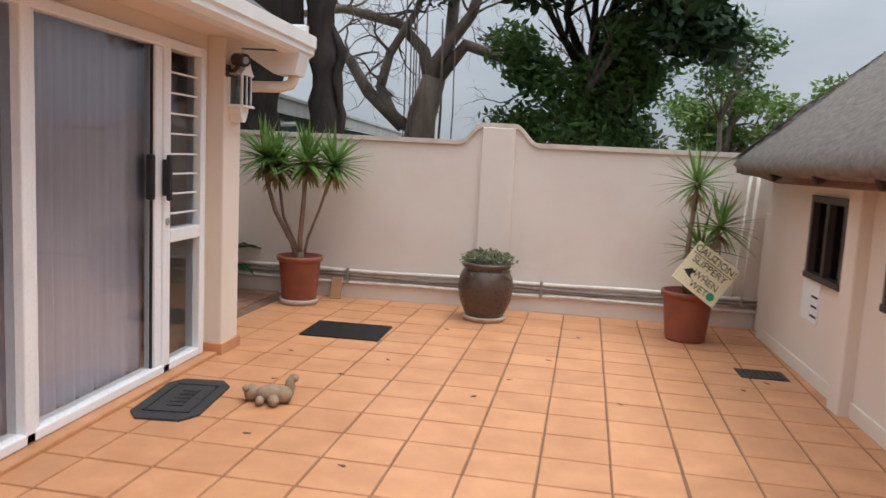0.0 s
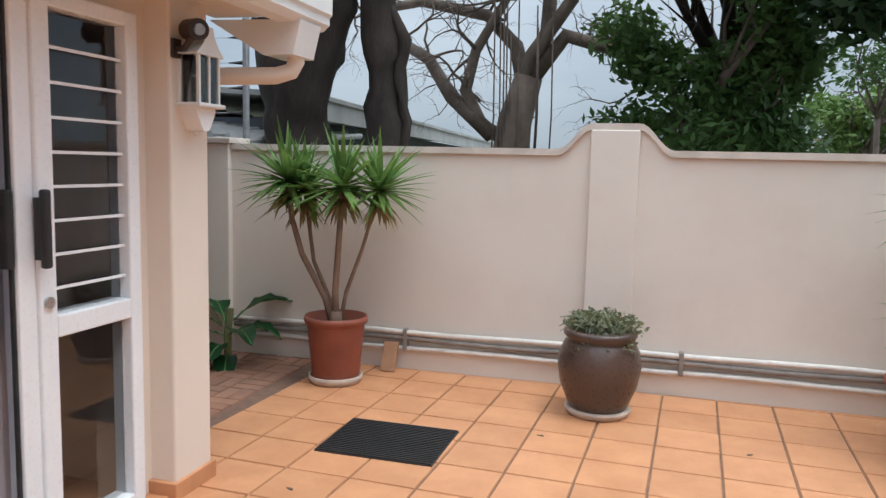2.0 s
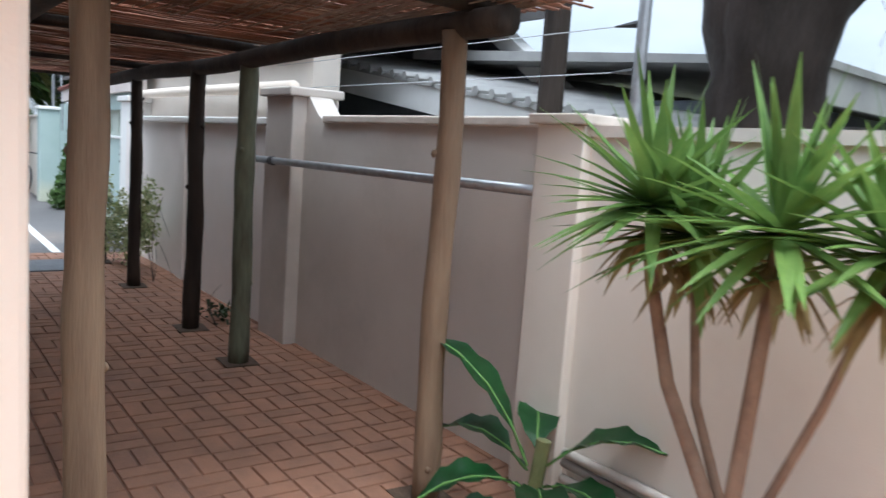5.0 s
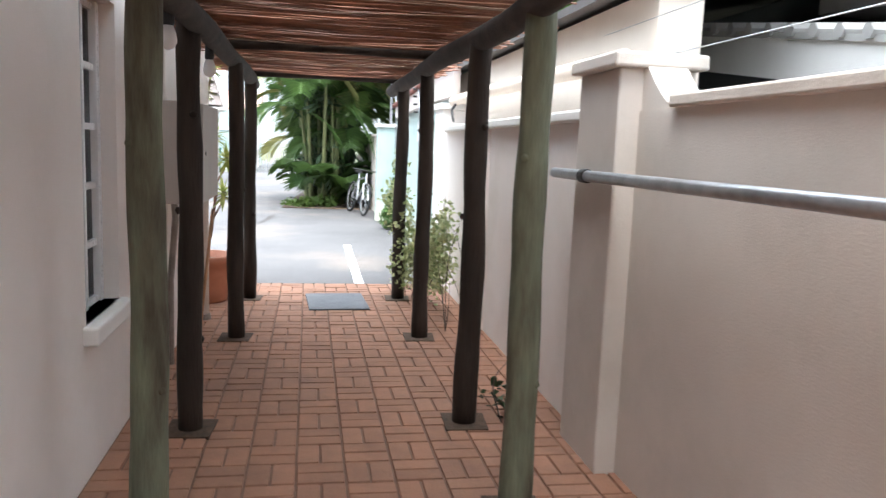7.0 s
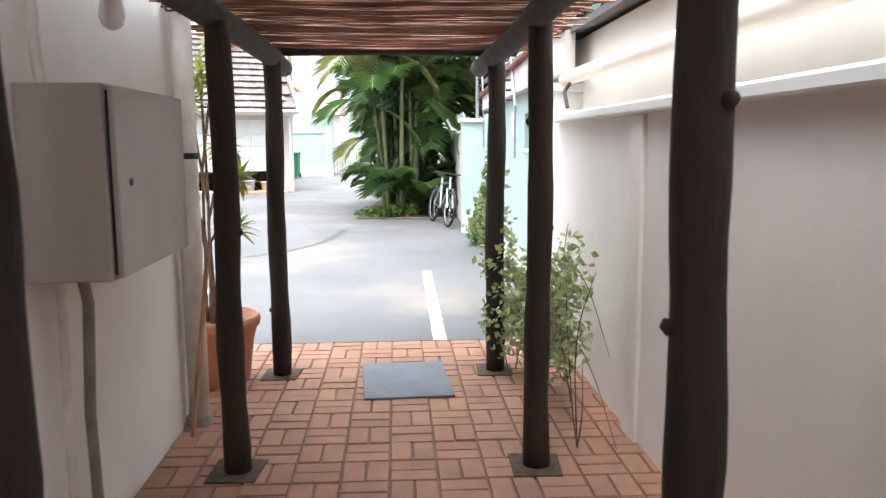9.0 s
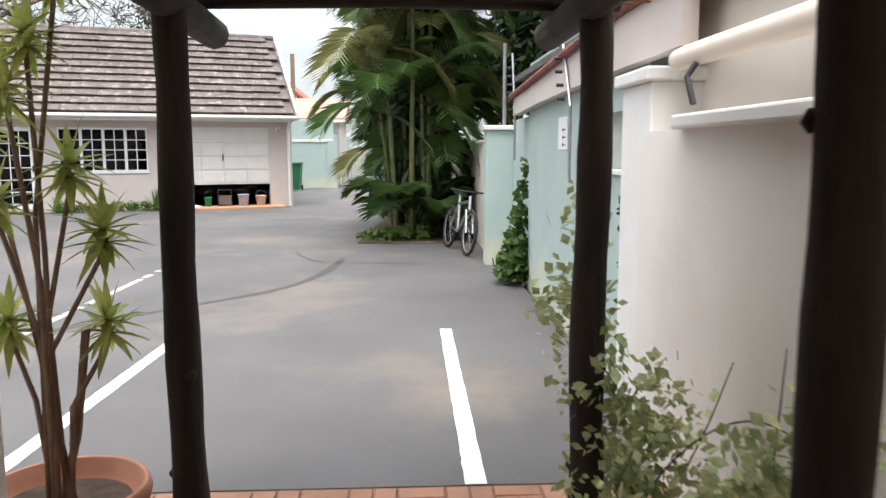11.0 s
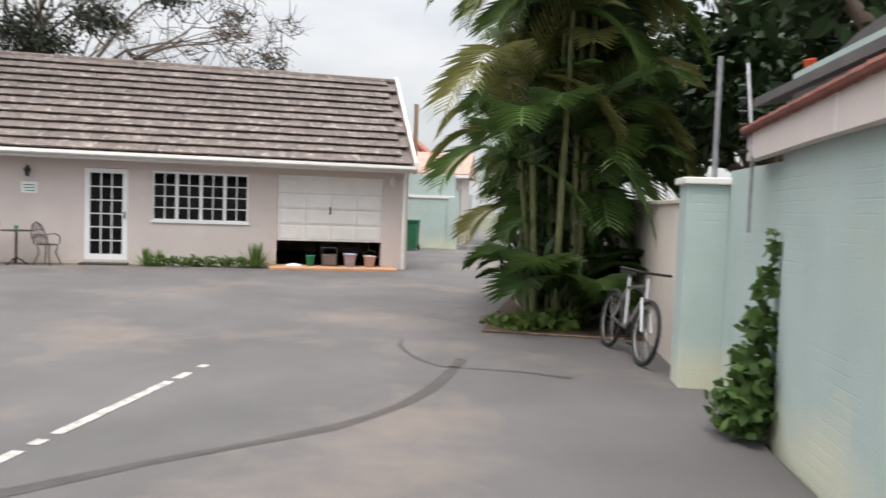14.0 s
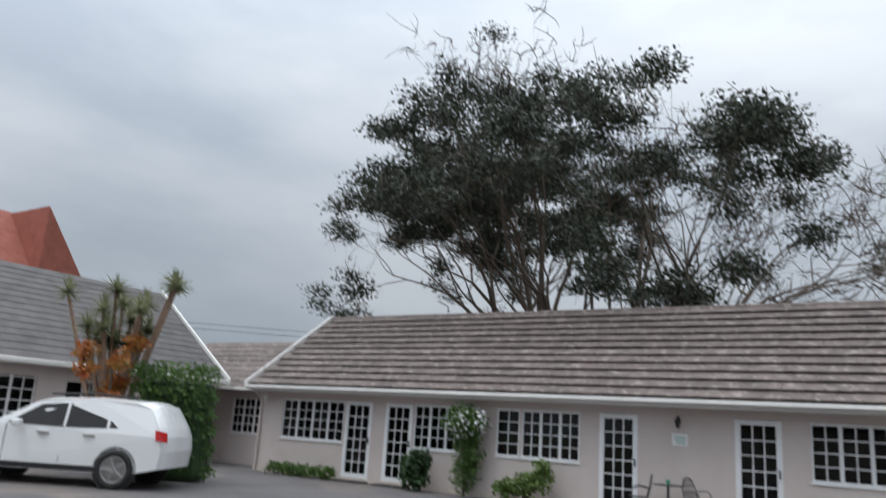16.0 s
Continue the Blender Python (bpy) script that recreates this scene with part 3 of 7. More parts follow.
house_n = tagged(obj("wall_house_north", wall_with_holes(-9.95, -2.45, -0.05, 2.45, [(-7.15, -6.58, 0.66, 2.05)], 5.04, 5.26), M_pale), "pale plastered house wall along the passage", "wall", kind="structure")
obj("wall_house_west", box(-9.95, -9.73, -5.2, 5.04, -0.05, 2.45), M_wall)["kind"] = "structure"
obj("wall_house_south", box(-9.73, 1.95, -5.4, -5.2, -0.05, 2.45), M_wall)["kind"] = "structure"
obj("ceiling_house", box(-9.73, -2.62, -5.2, 5.04, 2.36, 2.42), M_white)["kind"] = "structure"
obj("floor_house", box(-9.73, -2.62, -5.2, 5.04, -0.05, 0.0), M_tile)["kind"] = "structure"

roof = thing("house_roof", "pitched dark tiled roof with white fascia and gutter", "roof", kind="structure")
part("tiled_slope", prism([(-2.0, 2.3), (-2.0, 2.36), (-4.6, 4.1), (-7.6, 4.1), (-10.2, 2.5), (-10.2, 2.42)], "y", -5.6, 5.32), M_roofgrey, roof)
part("soffit", box(-2.41, -2.04, -5.2, 5.55, 2.205, 2.235), M_wall_house, roof, "cream soffit board")
gut = part("gutter", prism([(-2.05, 2.17), (-1.955, 2.17), (-1.92, 2.20), (-1.92, 2.235), (-1.905, 2.25), (-1.905, 2.335), (-1.93, 2.345), (-2.05, 2.33)], "y", -5.6, 5.8), M_white, roof, "white box gutter")
part("rake_board", box(-2.1, -1.93, 5.62, 5.69, 2.30, 2.40, 0.01), M_white, roof)
part("eave_end", prism([(-2.42, 2.19), (-2.13, 2.02), (-1.97, 2.02), (-1.93, 2.18)], "y", 5.5, 5.72), M_white, roof, "boxed white eave end")
part("downpipe", tube([(-2.02, 5.62, 2.12), (-2.02, 5.63, 2.0), (-2.04, 5.62, 1.955), (-2.1, 5.58, 1.93), (-2.55, 5.32, 1.90)], 0.042, 12), M_wall_house, roof, "cream round downpipe", True)

# sliding door
door = thing("door_1", "white-framed glazed sliding door with louvred side light", "door", kind="structure")
FX0, FX1 = -2.47, -2.365
for y0, y1, z0, z1 in [(0.9, 0.97, 0.03, 2.1), (4.83, 4.9, 0.03, 2.1), (3.1, 3.17, 0.03, 2.05), (4.35, 4.43, 0.03, 2.05), (0.97, 4.83, 2.04, 2.1), (0.97, 4.83, 0.03, 0.085), (4.43, 4.83, 0.85, 0.935)]:
    part("frame_bar", box(FX0, FX1, y0, y1, z0, z1, 0.008), M_pvc, door)
for y0, y1, z0, z1 in [(3.17, 3.215, 0.085, 2.04), (4.27, 4.35, 0.085, 2.04)]:
    part("sash", box(FX0 + 0.02, FX1 - 0.015, y0, y1, z0, z1, 0.006), M_pvc, door)
part("frame_gasket", box(FX1 - 0.045, FX1 - 0.03, 4.258, 4.27, 0.085, 2.04), M_black, door, "black rubber seal")
hd = part("door_handle", box(-2.345, -2.315, 4.33, 4.365, 1.12, 1.40, 0.01), M_black, door, "black pull handle")
part("mount", box(-2.37, -2.345, 4.335, 4.36, 1.15, 1.37), M_black, hd)
part("inner_handle", box(-2.41, -2.36, 4.21, 4.245, 1.13, 1.40, 0.01), M_black, door)
part("lock", lathe([(0.022, 0), (0.022, 0.012)], 16), M_alloy, door, "round lock").matrix_basis = pose(-2.366, 4.385, 0.99, 0, 90, 0)
for y0, y1, z0, z1 in [(0.97, 3.1, 0.085, 2.04), (3.215, 4.26, 0.085, 2.04), (4.43, 4.83, 0.085, 0.85)]:
    g = raw("pane", [(-2.416, y0, z0), (-2.416, y1, z0), (-2.416, y1, z1), (-2.416, y0, z1)], [(0, 1, 2, 3)], G_door, door)
    g.visible_shadow = False
g = raw("pane", [(-2.42, 4.43, 0.935), (-2.42, 4.83, 0.935), (-2.42, 4.83, 2.04), (-2.42, 4.43, 2.04)], [(0, 1, 2, 3)], G_door, door)
g.visible_shadow = False
for k in range(8):
    lv = part("louvre", box(-2.40, -2.393, 4.43, 4.83, -0.006, 0.006), M_pvc, door)
    lv.matrix_basis = pose(0, 0, 1.03 + 0.125 * k, 0, 0, 0)
# curtains behind the glass
cb = bmesh.new()
prev = None
for i in range(240):
    y = 0.95 + 3.47 * i / 239
    x = -2.53 + 0.03 * math.sin(i * 0.55) + 0.015 * math.sin(i * 1.7)
    a, b2 = cb.verts.new((x, y, 0.05)), cb.verts.new((x * 0.5 - 1.265, y, 2.06))
    if prev:
        cb.faces.new((prev[0], a, b2, prev[1]))
    prev = (a, b2)
tagged(obj("curtain", cb, M_drape, smooth=True), "pale grey pleated curtain behind the sliding door", "curtain")

# courtyard wall lamp and sensor
lamp = thing("wall_lantern", "white half-lantern wall lamp on the corner pier", "lamp", -2.275, 5.12, 1.64)
part("base", prism([(-0.075, 0.10), (-0.06, 0.06), (-0.035, 0.02), (-0.02, 0.0), (0.02, 0.0), (0.035, 0.02), (0.06, 0.06), (0.075, 0.10)], "x", 0.0, 0.085), M_white, lamp)
part("knob", lathe([(0.012, -0.02), (0.016, -0.01), (0.012, 0)], 12), M_white, lamp).matrix_basis = pose(0.04, 0, 0)
part("tray", box(0, 0.12, -0.1, 0.1, 0.10, 0.118, 0.005), M_white, lamp)
for yy in (-0.08, 0.068):
    for xx in (0.0, 0.09):
        part("upright", box(xx, xx + 0.014, yy, yy + 0.013, 0.118, 0.32), M_white, lamp)
part("upright", box(0.09, 0.104, -0.006, 0.006, 0.118, 0.32), M_white, lamp)
part("pane", box(0.094, 0.097, -0.07, 0.07, 0.12, 0.32), G_clear, lamp)
part("pane", box(0.0, 0.095, 0.07, 0.073, 0.12, 0.32), G_clear, lamp)
part("pane", box(0.0, 0.095, -0.073, -0.07, 0.12, 0.32), G_clear, lamp)
part("bulb", lathe([(0.008, 0), (0.02, 0.02), (0.022, 0.09), (0.01, 0.13)], 12), M_paper, lamp).matrix_basis = pose(0.045, 0, 0.12)
part("roof", prism([(-0.105, 0.32), (0.105, 0.32), (0.06, 0.36), (0.03, 0.40), (0.02, 0.44), (-0.02, 0.44), (-0.03, 0.40), (-0.06, 0.36)], "x", 0, 0.11), M_white, lamp, "stepped white lamp hood")
sens = thing("security_sensor", "dark brown wall camera on a short bracket", "camera", -2.275, 5.02, 2.03)
part("bracket", tube([(0, 0, -0.05), (0.05, 0, -0.05), (0.09, 0.0, 0.0)], 0.014, 8), M_brown_frame, sens)
part("plate", box(0, 0.015, -0.03, 0.03, -0.09, -0.01, 0.004), M_brown_frame, sens)
part("body", tube([(0.05, 0.03, 0.03), (0.14, -0.03, 0.02)], 0.045, 14), M_brown_frame, sens)
part("lens", tube([(0.137, -0.03, 0.02), (0.15, -0.038, 0.018)], 0.024, 12), M_alloy, sens)

# ---- house window, meter box, pipes in the passage ----
win = thing("window_1", "white steel-framed house window with many panes", "window", -0.08, 0, 0, kind="structure")
part("sill", box(-7.12, -6.45, 5.1, 5.32, 0.58, 0.66, 0.01), M_white, win)
for x0, x1 in [(-7.07, -7.02), (-6.81, -6.78), (-6.55, -6.5)]:
    part("frame", box(x0, x1, 5.12, 5.19, 0.66, 2.05, 0.004), M_pvc, win)
for z in (0.66, 0.93, 1.2, 1.47, 1.74, 2.01):
    part("glazing_bar", box(-7.02, -6.55, 5.135, 5.175, z, z + 0.03), M_pvc, win)
part("pane", box(-7.02, -6.55, 5.15, 5.156, 0.68, 2.03), G_dark, win).visible_shadow = False
part("drape", box(-7.05, -6.52, 5.05, 5.07, 0.68, 2.03), M_drape, win, "pale curtain")

mb = thing("meter_box", "grey steel meter cabinet fixed on the wall", "cabinet", -7.95, 5.26, 1.06)
part("body", box(-0.75, 0.0, 0.0, 0.26, 0, 0.6, 0.006), M_box, mb)
dr = part("door", box(-0.74, -0.01, 0.272, 0.29, 0.01, 0.59, 0.004), M_box, mb)
# Black slab stands in for the dark of the gap behind the door.
part("gap_shade", box(-0.74, -0.02, 0.262, 0.27, 0.02, 0.58), M_black, mb)
part("keyhole", lathe([(0.012, 0), (0.012, 0.004)], 10), M_black, dr).matrix_basis = pose(-0.12, 0.29, 0.3, -90, 0, 0)
part("conduit", tube([(-0.1, 0.06, 0.0), (-0.1, 0.05, -0.5), (-0.1, 0.05, -1.06)], 0.016, 8), M_pipe, mb)
part("conduit", tube([(-0.06, 0.06, 0.6), (-0.06, 0.05, 0.72), (-0.06, 0.05, 1.2)], 0.02, 8), M_pipe, mb)
part("conduit", tube([(-0.16, 0.1, 0.0), (-0.2, 0.1, -0.1), (-0.25, 0.06, -0.5), (-0.3, 0.05, -1.06)], 0.02, 8), M_pipe_dark, mb)
dp = thing("drainpipe", "grey painted downpipe at the house corner", "pipe", -9.55, 5.33, 0)
part("pipe", tube([(0, 0, 0), (0, 0, 1.0), (0.01, 0, 2.3)], 0.055, 14), M_pipe, dp, smooth=True)
part("shoe", lathe([(0.07, 0), (0.066, 0.05)], 14), M_pipe_dark, dp)
part("clip", lathe([(0.06, 0), (0.06, 0.03)], 14), M_iron, dp).matrix_basis = pose(0, 0, 1.4)
part("stick", tube([(0.22, 0.02, 0.02), (0.05, 0.09, 0.9)], 0.012, 6), M_plank, dp, "loose thin stick")
for bx in (-6.55, -7.85):
    lt = thing("hanging_bulb", "white bulb in a black socket under the pole beam", "lamp", bx, 5.60, 1.95, group="passage bulbs")
    part("socket", lathe([(0.012, 0.03), (0.024, 0.02), (0.026, -0.05), (0.022, -0.06)][::-1], 14), M_black, lt)
    part("bulb", lathe([(0.008, -0.155), (0.026, -0.145), (0.036, -0.12), (0.032, -0.09), (0.02, -0.058)], 16), M_paper, lt, "white globe", True)

# ---- pipes and rail on the boundary wall ----
for zz, mm, r, lab in [(0.285, M_pipe, 0.02, "cream painted water pipe along the wall"), (0.235, M_pipe_dark, 0.02, "dark weathered pipe along the wall"), (0.165, M_pipe, 0.019, "cream pipe along the wall foot")]:
    pts = [(-3.46 + 0.36 * i, YW - 0.035 + 0.004 * math.sin(i * 2.1), zz + 0.006 * math.sin(i * 1.3 + zz * 40)) for i in range(16)]
    tagged(obj("wall_pipe", tube(pts, r, 10), mm, smooth=True), lab, "pipe", "wall pipes")
for xx in (-2.05, -0.1, 1.3):
    tagged(obj("pipe_clip", box(xx, xx + 0.03, YW - 0.06, YW + 0.0, 0.15, 0.31, 0.004), M_pipe_dark), "small pipe bracket on the wall", "bracket", "pipe brackets")
tagged(obj("corner_pipe", tube([(1.78, YW - 0.04, 0.2), (1.8, YW - 0.05, 0.6), (1.84, YW - 0.05, 1.5)], 0.016, 10), M_wall, smooth=True), "cream upright pipe in the corner", "pipe", "wall pipes")
tagged(obj("corner_pipe", tube([(1.70, YW - 0.035, 0.25), (1.72, YW - 0.045, 0.6), (1.77, YW - 0.04, 1.5)], 0.013, 10), M_wall, smooth=True), "cream upright pipe in the corner", "pipe", "wall pipes")
rl = thing("pipe_rail", "galvanised pipe rail along the passage wall", "rail")
part("rail", tube([(-7.1, 7.42, 1.345), (-5.4, 7.44, 1.35), (-3.7, 7.45, 1.355)], 0.026, 12), M_galv, rl, smooth=True)
part("coupling", tube([(-6.7, 7.425, 1.345), (-6.64, 7.425, 1.345)], 0.033, 12), M_iron, rl)

# ---- pergola ----
perg = thing("pergola", "rustic pole pergola with a split reed roof", "pergola")
POSTS = [(-3.9, 5.63, M_post, 0.062), (-6.1, 5.6, M_post_green, 0.064), (-7.1, 5.6, M_post_dark, 0.058), (-8.93, 5.65, M_post_dark, 0.056), (-10.38, 5.64, M_post_dark, 0.056),
         (-3.85, 6.98, M_post, 0.055), (-6.1, 7.0, M_post_green, 0.062), (-7.1, 7.0, M_post_dark, 0.06), (-8.9, 7.01, M_post_dark, 0.056), (-10.38, 7.01, M_post_dark, 0.058)]
for x, y, mm, r in POSTS:
    pb = bmesh.new()
    pts = [(x + 0.005 * math.sin(i * 0.55 + x * 3), y + 0.005 * math.cos(i * 0.5 + y * 5 + x), 1.98 * i / 17) for i in range(18)]
    tube(pts, [r * (1.08 - 0.008 * i + 0.045 * math.sin(i * 1.3 + x * 2)) for i in range(18)], 16, pb)
    for vv in pb.verts:
        vv.co += noise.noise_vector(Vector((vv.co.x * 14 + x, vv.co.y * 14, vv.co.z * 5))) * 0.005
    for k in range(3):
        kz = 0.35 + 0.55 * k + 0.2 * math.sin(x * 7 + k)
        ka = x * 5 + 2.3 * k
        tube([(x + 0.85 * r * math.cos(ka), y + 0.85 * r * math.sin(ka), kz), (x + 1.16 * r * math.cos(ka), y + 1.16 * r * math.sin(ka), kz + 0.008)], [0.022, 0.012], 7, pb)
    part("post", pb, mm, perg, "dark stained round post" if mm is M_post_dark else "weathered round post", True)
    part("post_foot", prism([(x - 0.13, y - 0.11), (x + 0.12, y - 0.12), (x + 0.13, y + 0.1), (x - 0.11, y + 0.12)], "z", -0.004, 0.012), M_soil, perg, "earth pocket at the post foot")
for y in (5.63, 6.99):
    pts = [(-3.55 - 0.75 * i, y + 0.015 * math.sin(i * 1.7 + y), 2.0 + 0.012 * math.sin(i * 1.1)) for i in range(11)]
    part("beam", tube(pts, 0.06, 12), M_post_dark, perg, "long round pole beam", True)
for x in (-3.75, -6.2, -8.6, -10.8):
    part("cross_pole", tube([(x, 5.5, 2.075), (x, 6.3, 2.085), (x, 7.2, 2.075)], 0.035, 10), M_post_dark, perg, "", True)
rv, rf = [], []


def reed(p, q, r):
    p, q = np.array(p), np.array(q)
    d = (q - p) / np.linalg.norm(q - p)
    s = np.cross(d, (0, 0, 1.0))
    s /= np.linalg.norm(s)
    u = np.cross(s, d)
    mid = (p + q) / 2 + u * RNG.normal() * 0.012
    k = len(rv)
    for c in (p, mid, q):
        for a in (0, 2.094, 4.188):
            rv.append(c + r * (math.cos(a) * s + math.sin(a) * u))
    for j in (0, 3):
        for a in range(3):
            rf.append((k + j + a, k + j + (a + 1) % 3, k + j + 3 + (a + 1) % 3, k + j + 3 + a))


for i in range(1750):
    x = -3.45 - 7.5 * i / 1749 + RNG.normal() * 0.008
    if RNG.random() < 0.24:
        continue
    layer = 0.012 * (i % 2)
    sag = 0.018 * math.sin(x * 2.6) + 0.01 * math.sin(x * 7.1) + layer
    reed((x, 5.36 + RNG.normal() * 0.06, 2.115 + sag + RNG.normal() * 0.008), (x + RNG.normal() * 0.05, 7.24 + RNG.normal() * 0.07, 2.115 + sag + RNG.normal() * 0.008), 0.0048 + 0.0024 * RNG.random())
tagged(raw("reed_mat", rv, rf, M_reed, perg, "brown split reed matting"), kind="stuff")
rv, rf = [], []
for i in range(110):
    x = -3.2 - 0.5 * RNG.random()
    y0 = 5.4 + 1.85 * RNG.random()
    reed((x + 0.1, y0, 2.10 + RNG.normal() * 0.012), (x - 1.2 - RNG.random(), y0 + RNG.normal() * 0.12, 2.09 + RNG.normal() * 0.012), 0.004)
for i in range(60):
    x = -4.5 - 6.3 * RNG.random()
    reed((x, 5.4, 2.10), (x + RNG.normal() * 0.1, 7.1, 2.10), 0.004)
tagged(raw("loose_reed", rv, rf, M_reed_pale, perg, "pale loose reeds"), kind="stuff")

# ---- teal outbuilding ----
teal = thing("teal_building", "teal painted outbuilding with a pale fascia and tiled edge", "building")
YT = 7.76
tw = wall_with_holes(-16.3, -12.15, -0.05, 2.45, [(-13.75, -12.28, 1.4, 1.77)], YT, YT + 0.25)
part("wall", tw, M_teal, teal)
part("end_wall", box(-16.5, -16.3, YT + 0.03, 10.5, -0.05, 2.3), M_teal, teal)
fasc = [(-16.9, 1.92), (-15.6, 1.96), (-14.2, 1.985), (-12.4, 2.0), (-11.4, 2.0), (-11.4, 2.32), (-12.4, 2.32), (-14.2, 2.27), (-15.6, 2.21), (-16.9, 2.12)]
part("fascia", prism(fasc, "y", YT - 0.1, YT - 0.02), M_facade, teal, "pale fascia board")
part("fascia_joint", box(-15.3, -15.285, YT - 0.104, YT - 0.1, 1.97, 2.22), M_white, teal)
for i in range(27):
    x = -16.9 + i * 0.205
    z = 2.14 + 0.19 * min(1, i / 22)
    part("edge_tile", tube([(x, YT - 0.12, z), (x + 0.21, YT - 0.12, z + 0.008)], [0.04, 0.03], 8), M_edge, teal)
part("roof", prism([(YT - 0.1, 2.3), (YT - 0.1, 2.36), (10.4, 2.95), (10.4, 2.8)], "x", -16.8, -11.4), M_roofgrey, teal)
dome = bmesh.new()
for k in range(13):
    a = math.pi * k / 12
    for yy in (8.6, 10.2):
        dome.verts.new((-17.0 - 1.75 * math.cos(a), yy, 2.2 + 0.82 * math.sin(a)))
dome.verts.ensure_lookup_table()
for k in range(12):
    dome.faces.new((dome.verts[2 * k], dome.verts[2 * k + 1], dome.verts[2 * k + 3], dome.verts[2 * k + 2]))
dome.faces.new([dome.verts[2 * k] for k in range(13)])
part("rear_block", box(-18.7, -15.3, 8.62, 10.18, -0.05, 2.21), M_slate, teal)
part("barrel_roof", dome, M_roofgrey, teal, "dark curved roof sheet")
tww = part("window", box(-13.78, -12.25, YT - 0.03, YT + 0.05, 1.36, 1.4, 0.01), M_white, teal, "sage painted three-light window")
for x0, x1 in [(-13.75, -13.7), (-13.29, -13.22), (-12.81, -12.74), (-12.33, -12.28)]:
    part("frame", box(x0, x1, YT + 0.06, YT + 0.12, 1.4, 1.77, 0.004), M_teal_frame, tww)
for x0, x1 in [(-13.7, -13.29), (-13.22, -12.81), (-12.74, -12.33)]:
    for z0, z1 in [(1.4, 1.435), (1.735, 1.77)]:
        part("frame", box(x0, x1, YT + 0.06, YT + 0.12, z0, z1), M_teal_frame, tww)
    part("board", box(x0, x1, YT + 0.085, YT + 0.1, 1.435, 1.735), M_teal_frame, tww, "boarded window light")
note = thing("wall_notice", "white notice with three dark arrows on the teal wall", "notice", -14.48, YT, 1.665)
part("sheet", box(-0.185, 0.185, -0.008, 0, -0.14, 0.14), M_paper, note)
for k in range(3):
    a = part("arrow", box(0.0, 0.13, -0.011, -0.008, -0.005, 0.005), M_black, note)
    a.matrix_basis = pose(0, 0, -0.1 + 0.065 * k)
    part("head", prism([(0.0, 0.0), (0.03, 0.018), (0.03, -0.018)], "y", -0.011, -0.008), M_black, a)
teal_pil = tagged(obj("pillar_teal", box(-18.2, -17.85, 7.45, 7.85, -0.05, 1.78, 0.01), M_teal), "pale teal capped pillar in the yard wall", "pillar", kind="structure")
obj("cap", box(-18.24, -17.81, 7.41, 7.89, 1.78, 1.84, 0.01), M_white, teal_pil)
obj("wall_teal_link", box(-17.85, -16.3, 7.8, 8.0, -0.05, 1.9), M_teal)["kind"] = "structure"
wt = tagged(obj("wall_yard", box(-26, -18.2, 7.58, 7.78, -0.05, 1.62), M_wall), "pale plastered yard wall behind the palms", "wall", kind="structure")
obj("coping", box(-26, -18.2, 7.54, 7.82, 1.62, 1.67, 0.01), M_coping, wt)


def fence_bracket(x, y, z, lean, n=6, length=0.95):
    e = thing("fence_bracket", "leaning electric fence bracket with black insulators", "fence", x, y, z, group="electric fence")
    top = (lean, 0.0, length)
    part("bar", tube([(0, 0, -0.3), (0, 0, 0.25), top], 0.013, 8), M_galv, e)
    for k in range(n):
        t = 0.3 + 0.62 * k / n
        ins = part("insulator", tube([(lean * t - 0.0, -0.015, length * t), (lean * t, -0.07, length * t)], 0.014, 8), M_black, e)
    return e


fence_bracket(-13.66, YT - 0.12, 1.6, -0.5, 6, 1.05)
fence_bracket(-16.75, YT - 0.1, 1.7, -0.25)
tagged(obj("fence_post", tube([(-18.0, 7.7, 1.8), (-18.0, 7.7, 2.9)], 0.025, 8), M_galv), "slim grey fence post above the wall", "post")
fp = thing("fence_standard", "grey electric fence standard with rows of insulators", "fence", -3.55, 7.75, 1.55)
part("pole", tube([(0, 0, 0), (0, 0, 2.2)], 0.028, 10), M_galv, fp)
for k in range(8):
    part("insulator", tube([(-0.16, 0, 0.35 + 0.2 * k), (-0.03, 0, 0.35 + 0.2 * k)], [0.004, 0.018], 6), M_black, fp)
for k in range(8):
    tagged(obj("fence_wire", tube([(-3.7, 7.75, 1.9 + 0.2 * k), (-9, 7.9, 1.95 + 0.2 * k), (-14, 7.9, 1.9 + 0.2 * k)], 0.0025, 4), M_galv), "thin electric fence wire", "wire", "fence wires")
wp = thing("dark_pole", "dark creosoted pole with a yellow warning sign", "pole", -4.3, 7.95, 0)
part("pole", tube([(0, 0, 0), (0, 0, 1.6), (0.01, 0, 4.2)], 0.07, 12), M_post_dark, wp)
sg = part("sign", box(-0.13, 0.13, -0.1, -0.085, 2.38, 2.56, 0.003), M_yellow, wp, "small yellow warning sign")
part("symbol", box(-0.08, 0.08, -0.104, -0.1, 2.44, 2.47), M_black, sg)
part("symbol", box(-0.03, 0.05, -0.104, -0.1, 2.48, 2.53), M_black, sg)
